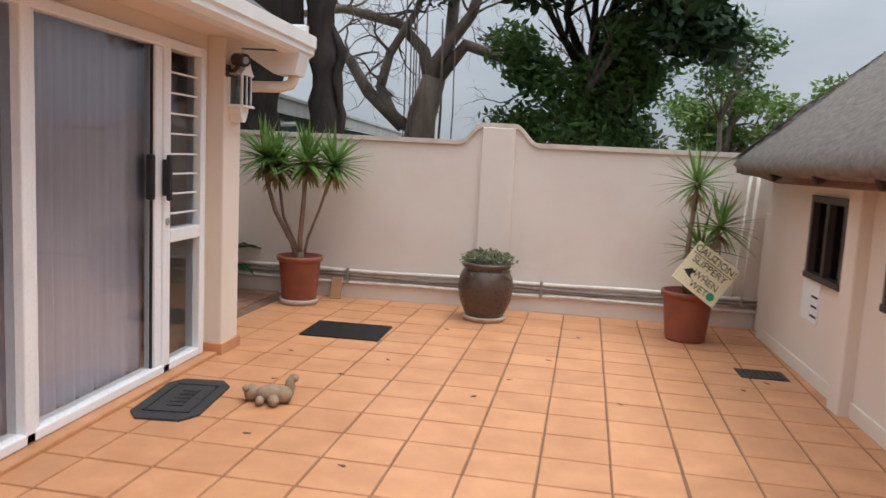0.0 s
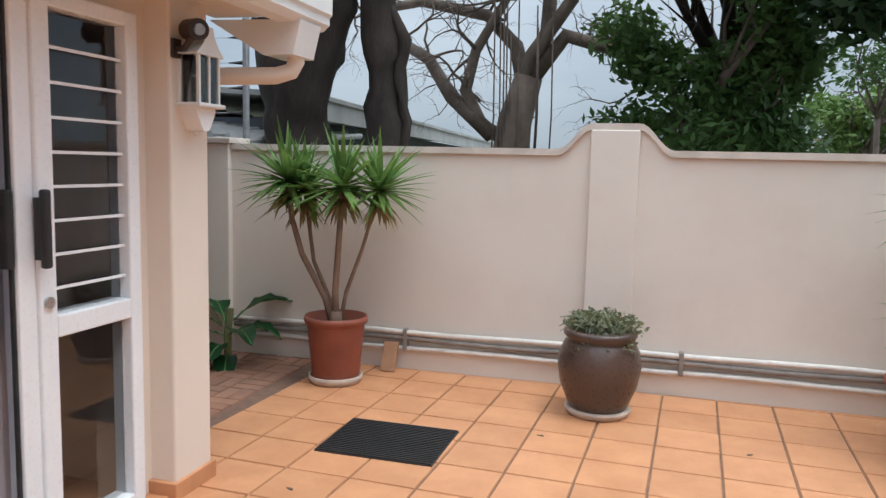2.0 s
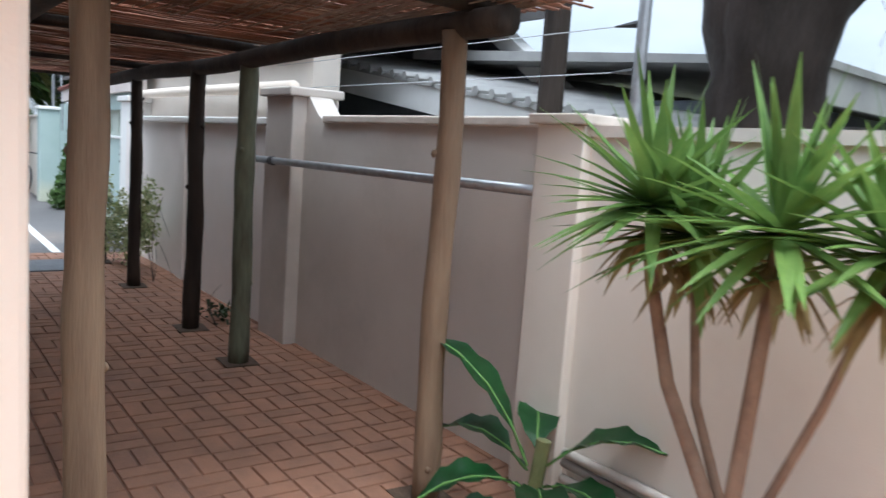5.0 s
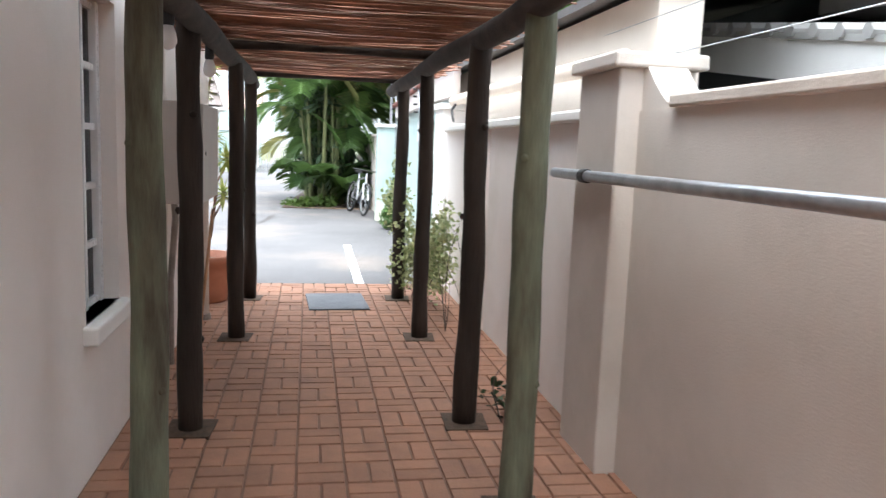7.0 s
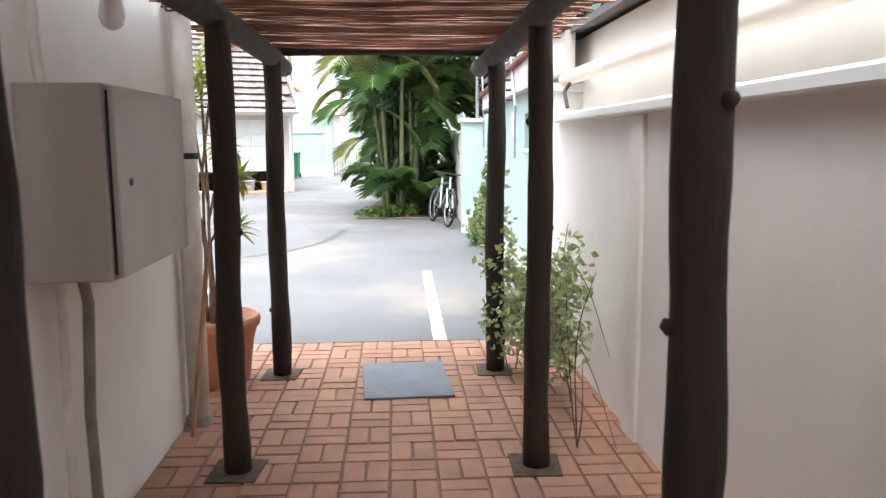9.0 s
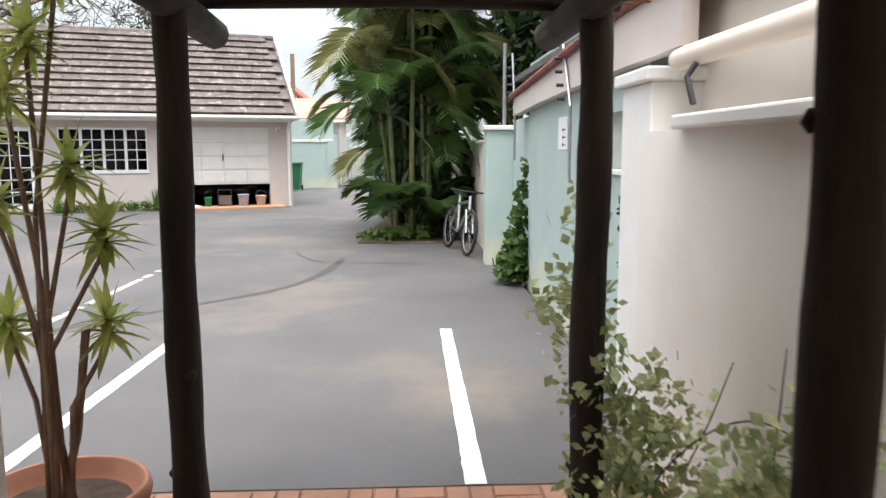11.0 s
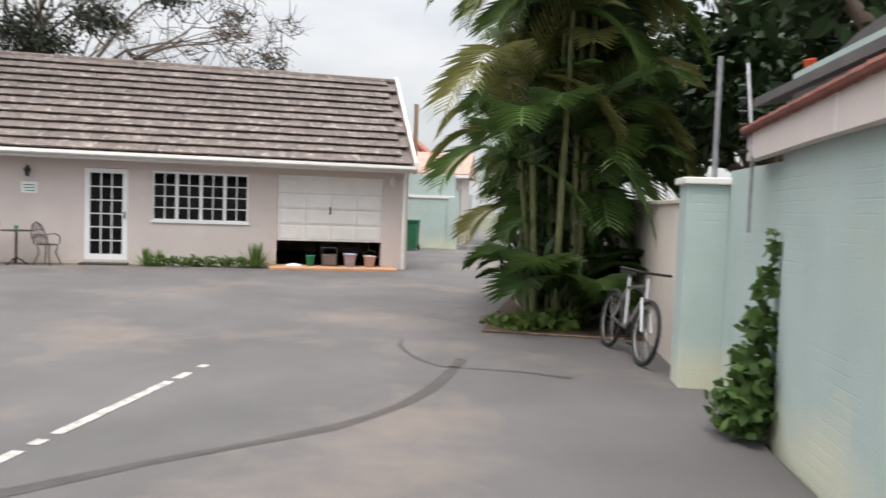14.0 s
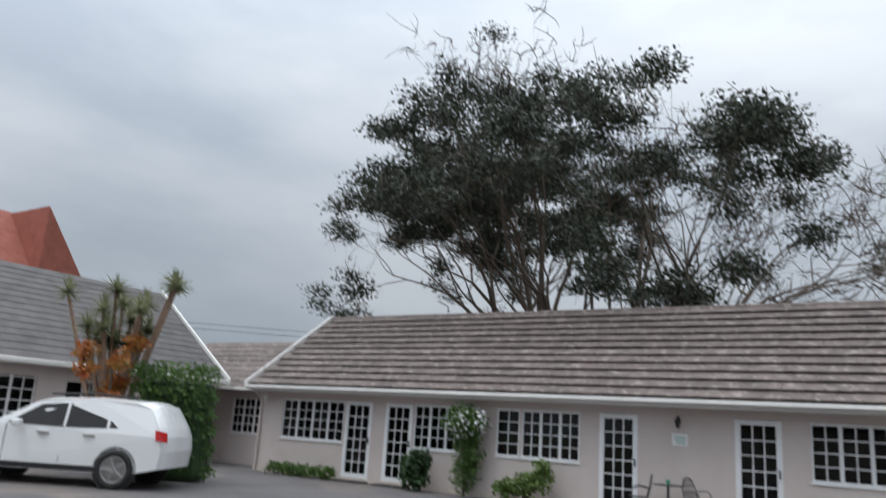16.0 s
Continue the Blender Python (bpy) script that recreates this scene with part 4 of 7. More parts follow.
# ---- guest house across the yard ----
GH = pose(-27.9, 0, 0, 0, 0, 108.43)
gh = thing("guest_house", "long low guest house with pale mauve walls and tiled roof", "house")
gh.matrix_basis = GH
WINS = [(-16.25, -13.93, 4), (-11.57, -10.1, 3), (-9.14, -8.52, 1), (-8.46, -7.0, 3), (-2.26, -0.2, 4)]
DOORS = [(-13.87, -12.95), (-12.5, -11.62), (-6.53, -5.66), (-3.65, -2.77)]
GAR = (0.45, 2.87, 0.06, 2.12)
holes = [(a, b, 0.98, 2.09) for a, b, _ in WINS] + [(a, b, 0.03, 2.1) for a, b in DOORS] + [GAR]
part("wall", wall_with_holes(-17.2, 3.48, -0.1, 2.45, holes, 0, 0.24), M_facade, gh)
part("end_wall", prism([(0.24, -0.1), (6.0, -0.1), (6.0, 2.4), (3.0, 4.6), (0.24, 2.6)], "x", 3.26, 3.48), M_facade, gh)
part("end_wall", prism([(0.24, -0.1), (6.0, -0.1), (6.0, 2.4), (3.0, 4.6), (0.24, 2.6)], "x", -17.2, -16.98), M_facade, gh)
part("back_wall", box(-17.2, 3.48, 5.8, 6.0, -0.1, 2.4), M_facade, gh)
part("inner_ceiling", box(-16.98, 3.26, 0.24, 5.8, 2.36, 2.42), M_white, gh)
# Floor and added partitions carry the rooms' darkness in their colour.
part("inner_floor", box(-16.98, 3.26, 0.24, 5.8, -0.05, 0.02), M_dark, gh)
part("partition", box(-16.98, 0.2, 1.1, 1.2, 0.02, 2.36), M_dark, gh, "added inner wall, coloured near-black for unlit depth")
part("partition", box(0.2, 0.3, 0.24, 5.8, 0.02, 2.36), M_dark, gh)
for a, b, k in WINS:
    w = part("window", box(a - 0.03, b + 0.03, -0.03, 0.02, 0.945, 0.98, 0.004), M_pvc, gh, "white casement window")
    step = (b - a) / k
    for i in range(k + 1):
        x = a + step * i
        part("frame", box(max(a, x - 0.035), min(b, x + 0.035), 0.02, 0.08, 0.98, 2.09), M_pvc, w)
    for z in (0.98, 2.04):
        part("frame", box(a, b, 0.022, 0.078, z, z + 0.05), M_pvc, w)
    for i in range(k):
        part("glazing_bar", box(a + step * (i + 0.5) - 0.012, a + step * (i + 0.5) + 0.012, 0.035, 0.065, 1.03, 2.04), M_pvc, w)
    for j in range(1, 4):
        part("glazing_bar", box(a, b, 0.034, 0.066, 1.03 + 0.2525 * j - 0.011, 1.03 + 0.2525 * j + 0.011), M_pvc, w)
    part("pane", box(a, b, 0.048, 0.052, 1.0, 2.07), G_dark, w).visible_shadow = False
    for x0, x1 in ((a, a + 0.28 * (b - a)), (b - 0.2 * (b - a), b)):
        part("drape", box(x0, x1, 0.3, 0.33, 0.9, 2.2), M_drape_d, w)
for a, b in DOORS:
    d = part("door", box(a, a + 0.11, 0.0, 0.06, 0.04, 2.09, 0.005), M_pvc, gh, "white glazed door with eighteen panes")
    part("stile", box(b - 0.11, b, 0.0, 0.06, 0.04, 2.09, 0.005), M_pvc, d)
    part("rail", box(a + 0.11, b - 0.11, 0.002, 0.058, 1.99, 2.09), M_pvc, d)
    part("rail", box(a + 0.11, b - 0.11, 0.002, 0.058, 0.04, 0.22), M_pvc, d)
    for j in range(1, 6):
        part("glazing_bar", box(a + 0.11, b - 0.11, 0.015, 0.045, 0.22 + 0.295 * j - 0.012, 0.22 + 0.295 * j + 0.012), M_pvc, d)
    for i in (1, 2):
        x = a + 0.11 + (b - a - 0.22) * i / 3
        part("glazing_bar", box(x - 0.012, x + 0.012, 0.016, 0.044, 0.22, 1.99), M_pvc, d)
    part("pane", box(a + 0.11, b - 0.11, 0.028, 0.032, 0.22, 1.99), G_dark, d).visible_shadow = False
    part("drape", box(a + 0.1, b - 0.1, 0.26, 0.28, 0.1, 2.05), M_drape_d, d, "brown door curtain")
    part("door_handle", box(b - 0.07, b - 0.04, -0.045, 0.0, 1.0, 1.16, 0.006), M_black, d)
    part("doorstep", box(a - 0.05, b + 0.05, -0.35, 0.0, -0.02, 0.04, 0.01), M_rubber, gh, "dark door mat on the step")
gd = part("garage_door", box(0.45, 2.87, 0.05, 0.09, 0.62, 2.1, 0.004), M_white, gh, "white panelled garage door, partly raised")
for j in range(4):
    for i in range(4):
        if j == 3:
            continue
        x0 = 0.52 + 0.585 * i
        z0 = 0.67 + 0.36 * j
        part("panel", box(x0, x0 + 0.53, 0.035, 0.052, z0, z0 + 0.29, 0.008), M_white, gd)
for j in range(1, 4):
    part("panel_joint", box(0.45, 2.87, 0.046, 0.052, 0.635 + 0.36 * j, 0.645 + 0.36 * j), M_coping, gd)
part("door_handle", box(1.64, 1.67, 0.01, 0.05, 1.25, 1.42, 0.006), M_iron, gd)
part("lintel_beam", box(0.45, 2.87, 0.0, 0.04, 2.04, 2.12), M_white, gh)
tagged(obj("garage_slab", box(0.3, 3.15, -0.75, 0.24, -0.05, 0.06, 0.015), M_slab), "orange screeded slab before the garage", "slab").matrix_basis = GH
# roof: courses of flat interlocking tiles
ROOFW, COURSES, SLOPE = 0.40, 12, math.atan2(2.45, 3.42)
tm = bmesh.new()
merge(tm, box(0, ROOFW - 0.008, 0, 0.40, 0, 0.028, 0.0))
for v in tm.verts:
    if v.co.y < 0.1:
        v.co.z += 0.05
tile_me = bpy.data.meshes.new("roof_tile")
tm.to_mesh(tile_me)
tm.free()
tile_me.materials.append(M_rooftile)
roof_gh = part("roof", prism([(-0.42, 2.40), (-0.42, 2.43), (3.0, 4.86), (6.45, 2.43), (6.45, 2.40), (3.0, 4.8)], "x", -17.35, 3.55), M_rooftile, gh, "brown weathered tile roof")
part("ridge", tube([(-17.35, 3.0, 4.88), (3.55, 3.0, 4.88)], 0.09, 8), M_rooftile, roof_gh)
gh_tiles_far = bmesh.new()
NT_ = 52
for c in range(COURSES):
    for k in range(NT_):
        x = -17.32 + ROOFW * k + (0.2 if c % 2 else 0)
        if x + ROOFW > 3.6:
            continue
        yy, zz = -0.44 + 3.42 / COURSES * c, 2.435 + 2.45 / COURSES * c
        m4 = pose(x, yy, zz + RNG.normal() * 0.002, math.degrees(SLOPE) - 2.5 + RNG.normal() * 0.4, 0, 0)
        if c < 6 and k < 50:
            o = new("tile", tile_me)
            o.parent = roof_gh
            o.matrix_basis = m4
        else:
            t0 = len(gh_tiles_far.verts)
            gh_tiles_far.from_mesh(tile_me)
            gh_tiles_far.verts.ensure_lookup_table()
            for v in gh_tiles_far.verts[t0:]:
                v.co = m4 @ v.co
tagged(part("upper_tiles", gh_tiles_far, M_rooftile, roof_gh), kind="stuff")
part("gutter", prism([(-0.52, 2.33), (-0.42, 2.31), (-0.40, 2.43), (-0.54, 2.43), (-0.55, 2.36)], "x", -17.4, 3.6), M_white, gh, "white eaves gutter")
part("fascia", box(-17.3, 3.5, -0.40, -0.37, 2.26, 2.42), M_white, gh)
part("soffit", box(-17.2, 3.48, -0.37, 0.0, 2.31, 2.34), M_facade, gh)
for xx in (-17.4, 3.52):
    part("barge_board", prism([(-0.55, 2.40), (-0.55, 2.52), (3.0, 5.02), (3.0, 4.86)], "x", xx, xx + 0.06), M_white, gh, "white verge board")
part("downpipe", tube([(3.38, -0.42, 2.32), (3.38, -0.1, 2.1), (3.38, -0.06, 1.9), (3.38, -0.06, 0.0)], 0.04, 10), M_white, gh)
part("downpipe", tube([(-17.1, -0.45, 2.32), (-17.1, -0.15, 2.15), (-17.1, -0.06, 2.0), (-17.1, -0.06, 0.0)], 0.04, 10), M_facade, gh)
part("plinth", box(-17.22, 0.4, -0.02, 0.0, -0.1, 0.10), M_coping, gh)


def lantern(sx, z, mm):
    e = thing("wall_lantern", "small lantern on the guest house wall", "lamp")
    e.matrix_basis = GH @ pose(sx, 0, z)
    part("arm", tube([(0, 0, 0.2), (0, -0.1, 0.24), (0, -0.16, 0.2)], 0.012, 6), mm, e)
    part("cage", lathe([(0.03, 0), (0.07, 0.14), (0.075, 0.15), (0.02, 0.22), (0.01, 0.25)], 6), mm, e).matrix_basis = pose(0, -0.16, 0)
    part("glass", lathe([(0.025, 0.01), (0.06, 0.13)], 6), G_clear, e).matrix_basis = pose(0, -0.168, 0)


lantern(-4.75, 1.85, M_black)
lantern(3.08, 1.95, M_white)
lantern(-16.85, 1.95, M_white)
plq = thing("wall_plaque", "pale plaque with green lettering on the wall", "sign")
plq.matrix_basis = GH @ pose(-4.75, 0, 1.62)
part("board", box(-0.16, 0.16, -0.015, 0, -0.12, 0.12), M_paper, plq)
for k in range(3):
    part("writing", box(-0.12 + 0.02 * k, 0.12, -0.018, -0.015, 0.04 - 0.06 * k, 0.06 - 0.06 * k), M_green, plq)

# garage clutter
for sx, yy, r, h, mm, nm, lab in [(1.22, -0.2, 0.1, 0.24, M_green, "bucket", "green plastic bucket on the slab"), (2.12, -0.22, 0.15, 0.3, M_blue, "bucket", "blue and white plastic bucket"), (2.58, -0.2, 0.14, 0.26, M_pink, "bucket", "pale pinkish plastic bucket on the slab")]:
    e = thing(nm, lab, "bucket", group="garage buckets")
    e.matrix_basis = GH @ pose(sx, yy, 0.06)
    part("body", lathe([(r * 0.78, 0), (r, h), (r * 1.06, h), (r * 1.06, h - 0.02), (r * 0.97, h - 0.005), (r * 0.75, 0.02)], 20), mm, e, smooth=True)
    part("handle", tube([(-r, 0, h), (-r * 0.7, 0, h + 0.1), (0, 0, h + 0.14), (r * 0.7, 0, h + 0.1), (r, 0, h)], 0.006, 6), M_iron, e)
st = thing("folding_frame", "small dark metal folding frame on the slab", "frame")
st.matrix_basis = GH @ pose(1.65, -0.15, 0.06)
for x in (-0.17, 0.17):
    part("leg", tube([(x, -0.1, 0), (x, 0.05, 0.42)], 0.012, 6), M_iron, st)
part("bar", tube([(-0.17, 0.05, 0.42), (0.17, 0.05, 0.42)], 0.012, 6), M_iron, st)
part("seat", box(-0.16, 0.16, -0.08, 0.05, 0.02, 0.27, 0.01), M_drape_d, st)
rag = tagged(obj("cloth", lathe([(0.19, 0), (0.15, 0.03), (0.05, 0.05), (0.01, 0.052)], 12), M_paper), "crumpled pale cloth on the slab", "cloth")
rag.matrix_basis = GH @ pose(0.85, -0.2, 0.06)


# bistro set
def bistro_chair(sx, sy, rz):
    e = thing("bistro_chair", "ornate dark cast-metal garden chair", "chair", group="bistro set")
    e.matrix_basis = GH @ pose(sx, sy, 0, 0, 0, rz)
    part("seat", lathe([(0.19, 0.42), (0.205, 0.43), (0.19, 0.44)], 20), M_iron, e)
    for x, y in ((-0.14, -0.14), (0.14, -0.14), (-0.14, 0.14), (0.14, 0.14)):
        part("leg", tube([(x, y, 0.42), (x * 0.8, y * 0.8, 0.25), (x * 1.35, y * 1.35, 0.0)], 0.014, 6), M_iron, e)
    bk = part("back_frame", tube([(-0.19, 0.16, 0.43), (-0.22, 0.22, 0.65), (-0.13, 0.25, 0.84), (0, 0.26, 0.89), (0.13, 0.25, 0.84), (0.22, 0.22, 0.65), (0.19, 0.16, 0.43)], 0.014, 6), M_iron, e)
    for x in (-0.12, -0.06, 0, 0.06, 0.12):
        part("slat", tube([(x * 0.8, 0.17, 0.44), (x * 1.3, 0.23, 0.65), (x * 0.7, 0.255, 0.85)], 0.008, 5), M_iron, bk)
    for z in (0.56, 0.72):
        part("slat", tube([(-0.2, 0.2 + 0.05 * (z - 0.5), z), (0.0, 0.215 + 0.06 * (z - 0.5), z + 0.03), (0.2, 0.2 + 0.05 * (z - 0.5), z)], 0.008, 5), M_iron, bk)
    for x in (-1, 1):
        part("arm", tube([(0.2 * x, 0.17, 0.62), (0.25 * x, 0.0, 0.65), (0.21 * x, -0.14, 0.6), (0.18 * x, -0.15, 0.44)], 0.012, 6), M_iron, e)


bistro_chair(-5.45, -0.5, -70)
bistro_chair(-4.25, -0.5, 70)
bt = thing("bistro_table", "round dark pedestal garden table", "table", group="bistro set")
bt.matrix_basis = GH @ pose(-4.85, -0.5, 0)
part("tabletop", lathe([(0.3, 0.70), (0.31, 0.71), (0.3, 0.72)], 24), M_iron, bt)
part("stem", tube([(0, 0, 0.02), (0, 0, 0.7)], 0.025, 10), M_iron, bt)
for k in range(3):
    a = 2.094 * k
    part("foot", tube([(0, 0, 0.15), (0.12 * math.cos(a), 0.12 * math.sin(a), 0.08), (0.24 * math.cos(a), 0.24 * math.sin(a), 0)], 0.015, 6), M_iron, bt)
cup = tagged(obj("cup", lathe([(0.035, 0), (0.045, 0.09)], 12), M_green), "green cup on the bistro table", "cup")
cup.matrix_basis = GH @ pose(-4.85, -0.5, 0.72)

# set-back wing at the left end
wing = thing("guest_house_wing", "set-back wing with white window and tiled roof", "house")
wing.matrix_basis = GH
part("wall", wall_with_holes(-24, -17.2, -0.1, 2.4, [(-19.7, -17.7, 0.98, 2.09)], 1.2, 1.42), M_facade, wing)
ww = part("window", box(-19.73, -17.67, 1.17, 1.2, 0.945, 0.98), M_pvc, wing, "white casement window")
for i in range(5):
    part("frame", box(-19.7 + 0.5 * i - 0.03, -19.7 + 0.5 * i + 0.03, 1.22, 1.28, 0.98, 2.09), M_pvc, ww)
for i in range(4):
    part("glazing_bar", box(-19.46 + 0.5 * i, -19.44 + 0.5 * i, 1.235, 1.265, 0.98, 2.09), M_pvc, ww)
for j in range(5):
    part("glazing_bar", box(-19.7, -17.7, 1.234, 1.266, 0.99 + 0.265 * j, 1.02 + 0.265 * j), M_pvc, ww)
part("pane", box(-19.7, -17.7, 1.248, 1.252, 0.98, 2.09), G_dark, ww)
# Dark brown sheet behind the glass, standing in for the dim room.
part("room", box(-19.9, -17.5, 1.5, 1.55, 0.5, 2.3), M_drape_d, ww)
wr = part("roof", prism([(0.75, 2.35), (0.75, 2.40), (3.2, 4.15), (6.0, 2.4), (6.0, 2.3)], "x", -24, -17.45), M_rooftile, wing)
for c in range(9):
    part("course", box(-23.9, -17.45, -0.02, 0.33, 0.0, 0.03), M_rooftile, wr).matrix_basis = pose(0, 0.74 + 0.27 * c, 2.405 + 0.193 * c, 33, 0, 0)
part("gutter", box(-24, -17.4, 0.65, 0.77, 2.3, 2.4, 0.02), M_white, wing)

# left building with steep dark roof behind the car
LB = pose(-15.5, -16.6, 0, 0, 0, 198.0) @ Matrix.Diagonal((1, -1, 1, 1))
lb = thing("reception_house", "house with steep dark tiled roof and white gutter", "house")
lb.matrix_basis = LB
part("wall", wall_with_holes(-9, 6.4, -0.1, 2.6, [(-1.6, 0.9, 0.95, 2.15), (1.7, 2.7, 0.0, 2.1)], 0, 0.24), M_facade, lb)
part("side_wall", box(6.16, 6.4, -5.0, 0.0, -0.1, 2.6), M_facade, lb)
lw = part("window", box(-1.62, 0.92, 0.2, 0.27, 0.9, 0.95), M_pvc, lb, "white many-paned window")
for i in range(5):
    part("frame", box(-1.6 + 0.625 * i - 0.03, -1.6 + 0.625 * i + 0.03, 0.12, 0.18, 0.95, 2.15), M_pvc, lw)
for i in range(4):
    part("glazing_bar", box(-1.3 + 0.625 * i, -1.275 + 0.625 * i, 0.13, 0.17, 0.95, 2.15), M_pvc, lw)
for j in range(5):
    part("glazing_bar", box(-1.6, 0.9, 0.129, 0.171, 0.96 + 0.285 * j, 0.985 + 0.285 * j), M_pvc, lw)
part("pane", box(-1.6, 0.9, 0.148, 0.152, 0.95, 2.15), G_dark, lw)
# Near-black sheet behind the openings, in place of an unlit room.
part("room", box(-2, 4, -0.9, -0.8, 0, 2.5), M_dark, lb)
part("security_gate", box(2.2, 2.24, 0.1, 0.14, 0.0, 2.1), M_pvc, lb)
for k in range(5):
    part("gate_bar", box(2.24 + 0.09 * k, 2.26 + 0.09 * k, 0.11, 0.13, 0.0, 2.1), M_pvc, lb)
rb = part("roof", prism([(0.5, 2.5), (0.5, 2.56), (-3.5, 5.5), (-7.5, 2.5)], "x", -9.3, 6.8), M_roofgrey, lb, "steep slate-grey tile roof")
for c in range(15):
    part("course", box(-9.25, 6.75, -0.36, 0.0, 0.0, 0.028), M_roofgrey, rb).matrix_basis = pose(0, 0.52 - 0.262 * c, 2.57 + 0.195 * c, -34, 0, 0)
part("gutter", box(-9.3, 6.85, 0.5, 0.64, 2.44, 2.58, 0.03), M_white, lb, "white gutter")
part("verge", prism([(0.6, 2.5), (0.6, 2.64), (-3.5, 5.66), (-3.5, 5.5)], "x", 6.78, 6.86), M_white, lb)
rr = thing("red_roof_house", "distant upper storey with a red tiled roof", "house")
rr.matrix_basis = LB @ pose(2.4, -7.0, -1.5)
part("wall", box(-6, 3.0, -5, 0, 0, 6.9), M_drape_d, rr)
part("roof", prism([(0.5, 6.7), (0.5, 6.8), (-2.4, 9.9), (-5.5, 6.7)], "x", -7, 1.6), M_roofred, rr)
part("hip", prism([(1.6, 6.75), (3.8, 6.75), (1.6, 9.85)], "y", -2.5, 0.3), M_roofred, rr)

# ---- far end: teal yard wall, gate, bin, house beyond ----
fw = thing("far_teal_wall", "teal yard wall with white band behind the bin", "wall")
part("wall", box(-39.2, -38.9, -4, 3.5, -0.1, 2.7), M_teal, fw)
part("band", box(-38.9, -38.86, -4, 3.5, 1.85, 1.95), M_white, fw)
part("pillar", box(-39.3, -38.75, 3.3, 3.65, -0.1, 1.9), M_teal, fw)
part("meter", box(-38.88, -38.72, 1.6, 2.2, 0.35, 0.65), M_white, fw)
part("meter", box(-38.9, -38.78, 1.2, 1.8, 0.6, 1.0), M_teal, fw)
part("return_wall", box(-50, -39.2, 3.2, 3.4, -0.1, 2.2), M_teal, fw)
obj("wall_far_drive", box(-60, -26, 7.3, 7.5, -0.1, 2.2), M_teal)["kind"] = "structure"
gt = thing("driveway_gate", "low grey barred steel gate across the drive", "gate", -39.3, 3.7, 0)
for k in range(13):
    part("bar", tube([(0, 0.12 * k, 0.0), (0, 0.12 * k, 1.25)], 0.014, 6), M_gate, gt)
for z in (0.12, 1.2):
    part("rail", tube([(0, -0.05, z), (0, 1.6, z)], 0.02, 6), M_gate, gt)
gate2 = copy_thing(gt, pose(-43, 5.3, 0, 0, 0, 60))
bn = thing("wheelie_bin", "dark green wheeled refuse bin with lid", "bin", -37.2, 2.15, 0, 90)
part("body", prism([(-0.24, 0.06), (0.24, 0.06), (0.3, 0.98), (-0.3, 0.98)], "y", -0.32, 0.32), M_green_bin, bn)
part("lid", box(-0.32, 0.32, -0.36, 0.34, 0.98, 1.06, 0.02), M_green_bin, bn)
for s in (-1, 1):
    part("wheel", tube([(0.26 * s, 0.28, 0.1), (0.3 * s, 0.28, 0.1)], 0.1, 14), M_tyre, bn)
fh = thing("far_house", "white gabled house with red tiled roof beyond the wall", "house", -47, -3.2, 0, 0)
part("wall", prism([(-3, 0), (4.2, 0), (4.2, 4.2), (0.6, 7.2), (-3, 4.2)], "x", -6, 0), M_white, fh)
part("roof", prism([(-3.4, 4.1), (0.6, 7.35), (4.6, 4.1), (4.6, 3.95), (0.6, 7.15), (-3.4, 3.95)], "x", -6.3, 0.35), M_roofred, fh)
fl = thing("far_low_house", "low house with pale red tiled roof", "house", -42, 2.5, 0)
part("wall", box(-4, 0, -3, 1.0, 0, 2.9), M_facade, fl)
part("roof", prism([(0.4, 2.8), (0.4, 2.9), (-2, 3.9), (-4.4, 2.8)], "y", -3.4, 1.3), M_faded, fl)
part("roof_edge", box(0.3, 0.42, -3.4, 1.3, 2.72, 2.84), M_white, fl)
tagged(obj("utility_pole", tube([(-41.5, 1.6, 0), (-41.5, 1.6, 5.6)], 0.09, 8), M_post), "weathered utility pole beyond the yard", "pole")
p2 = thing("utility_pole", "far utility pole with crossing cables", "pole", -45, -44, 0)
part("pole", tube([(0, 0, 0), (0, 0, 8.2)], 0.14, 8), M_post_dark, p2)
for dz in (7.6, 8.0):
    part("cable", tube([(30, -22, dz + 1.2), (12, -9, dz + 0.2), (0, 0, dz)], 0.02, 4), M_black, p2)

# ---- neighbour's house behind the boundary wall ----
nh = thing("neighbour_house", "dark grey house with white fascia and sheet roof", "house")
part("wall", prism([(-9.5, -0.1), (-4.2, -0.1), (-4.2, 1.55), (-9.5, 2.3)], "y", 8.85, 9.05), M_slate, nh)
part("fascia", prism([(-9.5, 2.22), (-4.0, 1.44), (-4.0, 1.66), (-9.5, 2.47)], "y", 8.72, 8.76), M_white, nh, "white sloping fascia board")
for i in range(28):
    x = -9.5 + 0.2 * i
    part("roof_sheet_rib", tube([(x, 8.68, 2.50 - 0.1473 * (x + 9.5)), (x, 11.5, 2.66 - 0.1473 * (x + 9.5))], 0.04, 6), M_corr, nh)
part("roof", prism([(-9.5, 2.45), (-3.9, 1.63), (-3.9, 1.66), (-9.5, 2.49)], "y", 8.7, 11.5), M_corr, nh, "pale corrugated sheet roof")
gb = part("gable", prism([(-14.0, 1.5), (-6.5, 1.5), (-6.5, 2.0), (-10.2, 4.4), (-14.0, 2.2)], "y", 10.2, 10.4), M_slate, nh, "dark grey gable wall")
part("barge", prism([(-6.2, 1.85), (-6.2, 2.05), (-10.2, 4.62), (-10.2, 4.42)], "y", 10.0, 10.18), M_white, gb)
part("barge", prism([(-14.2, 2.0), (-14.2, 2.2), (-10.2, 4.62), (-10.2, 4.42)], "y", 10.0, 10.18), M_white, gb)
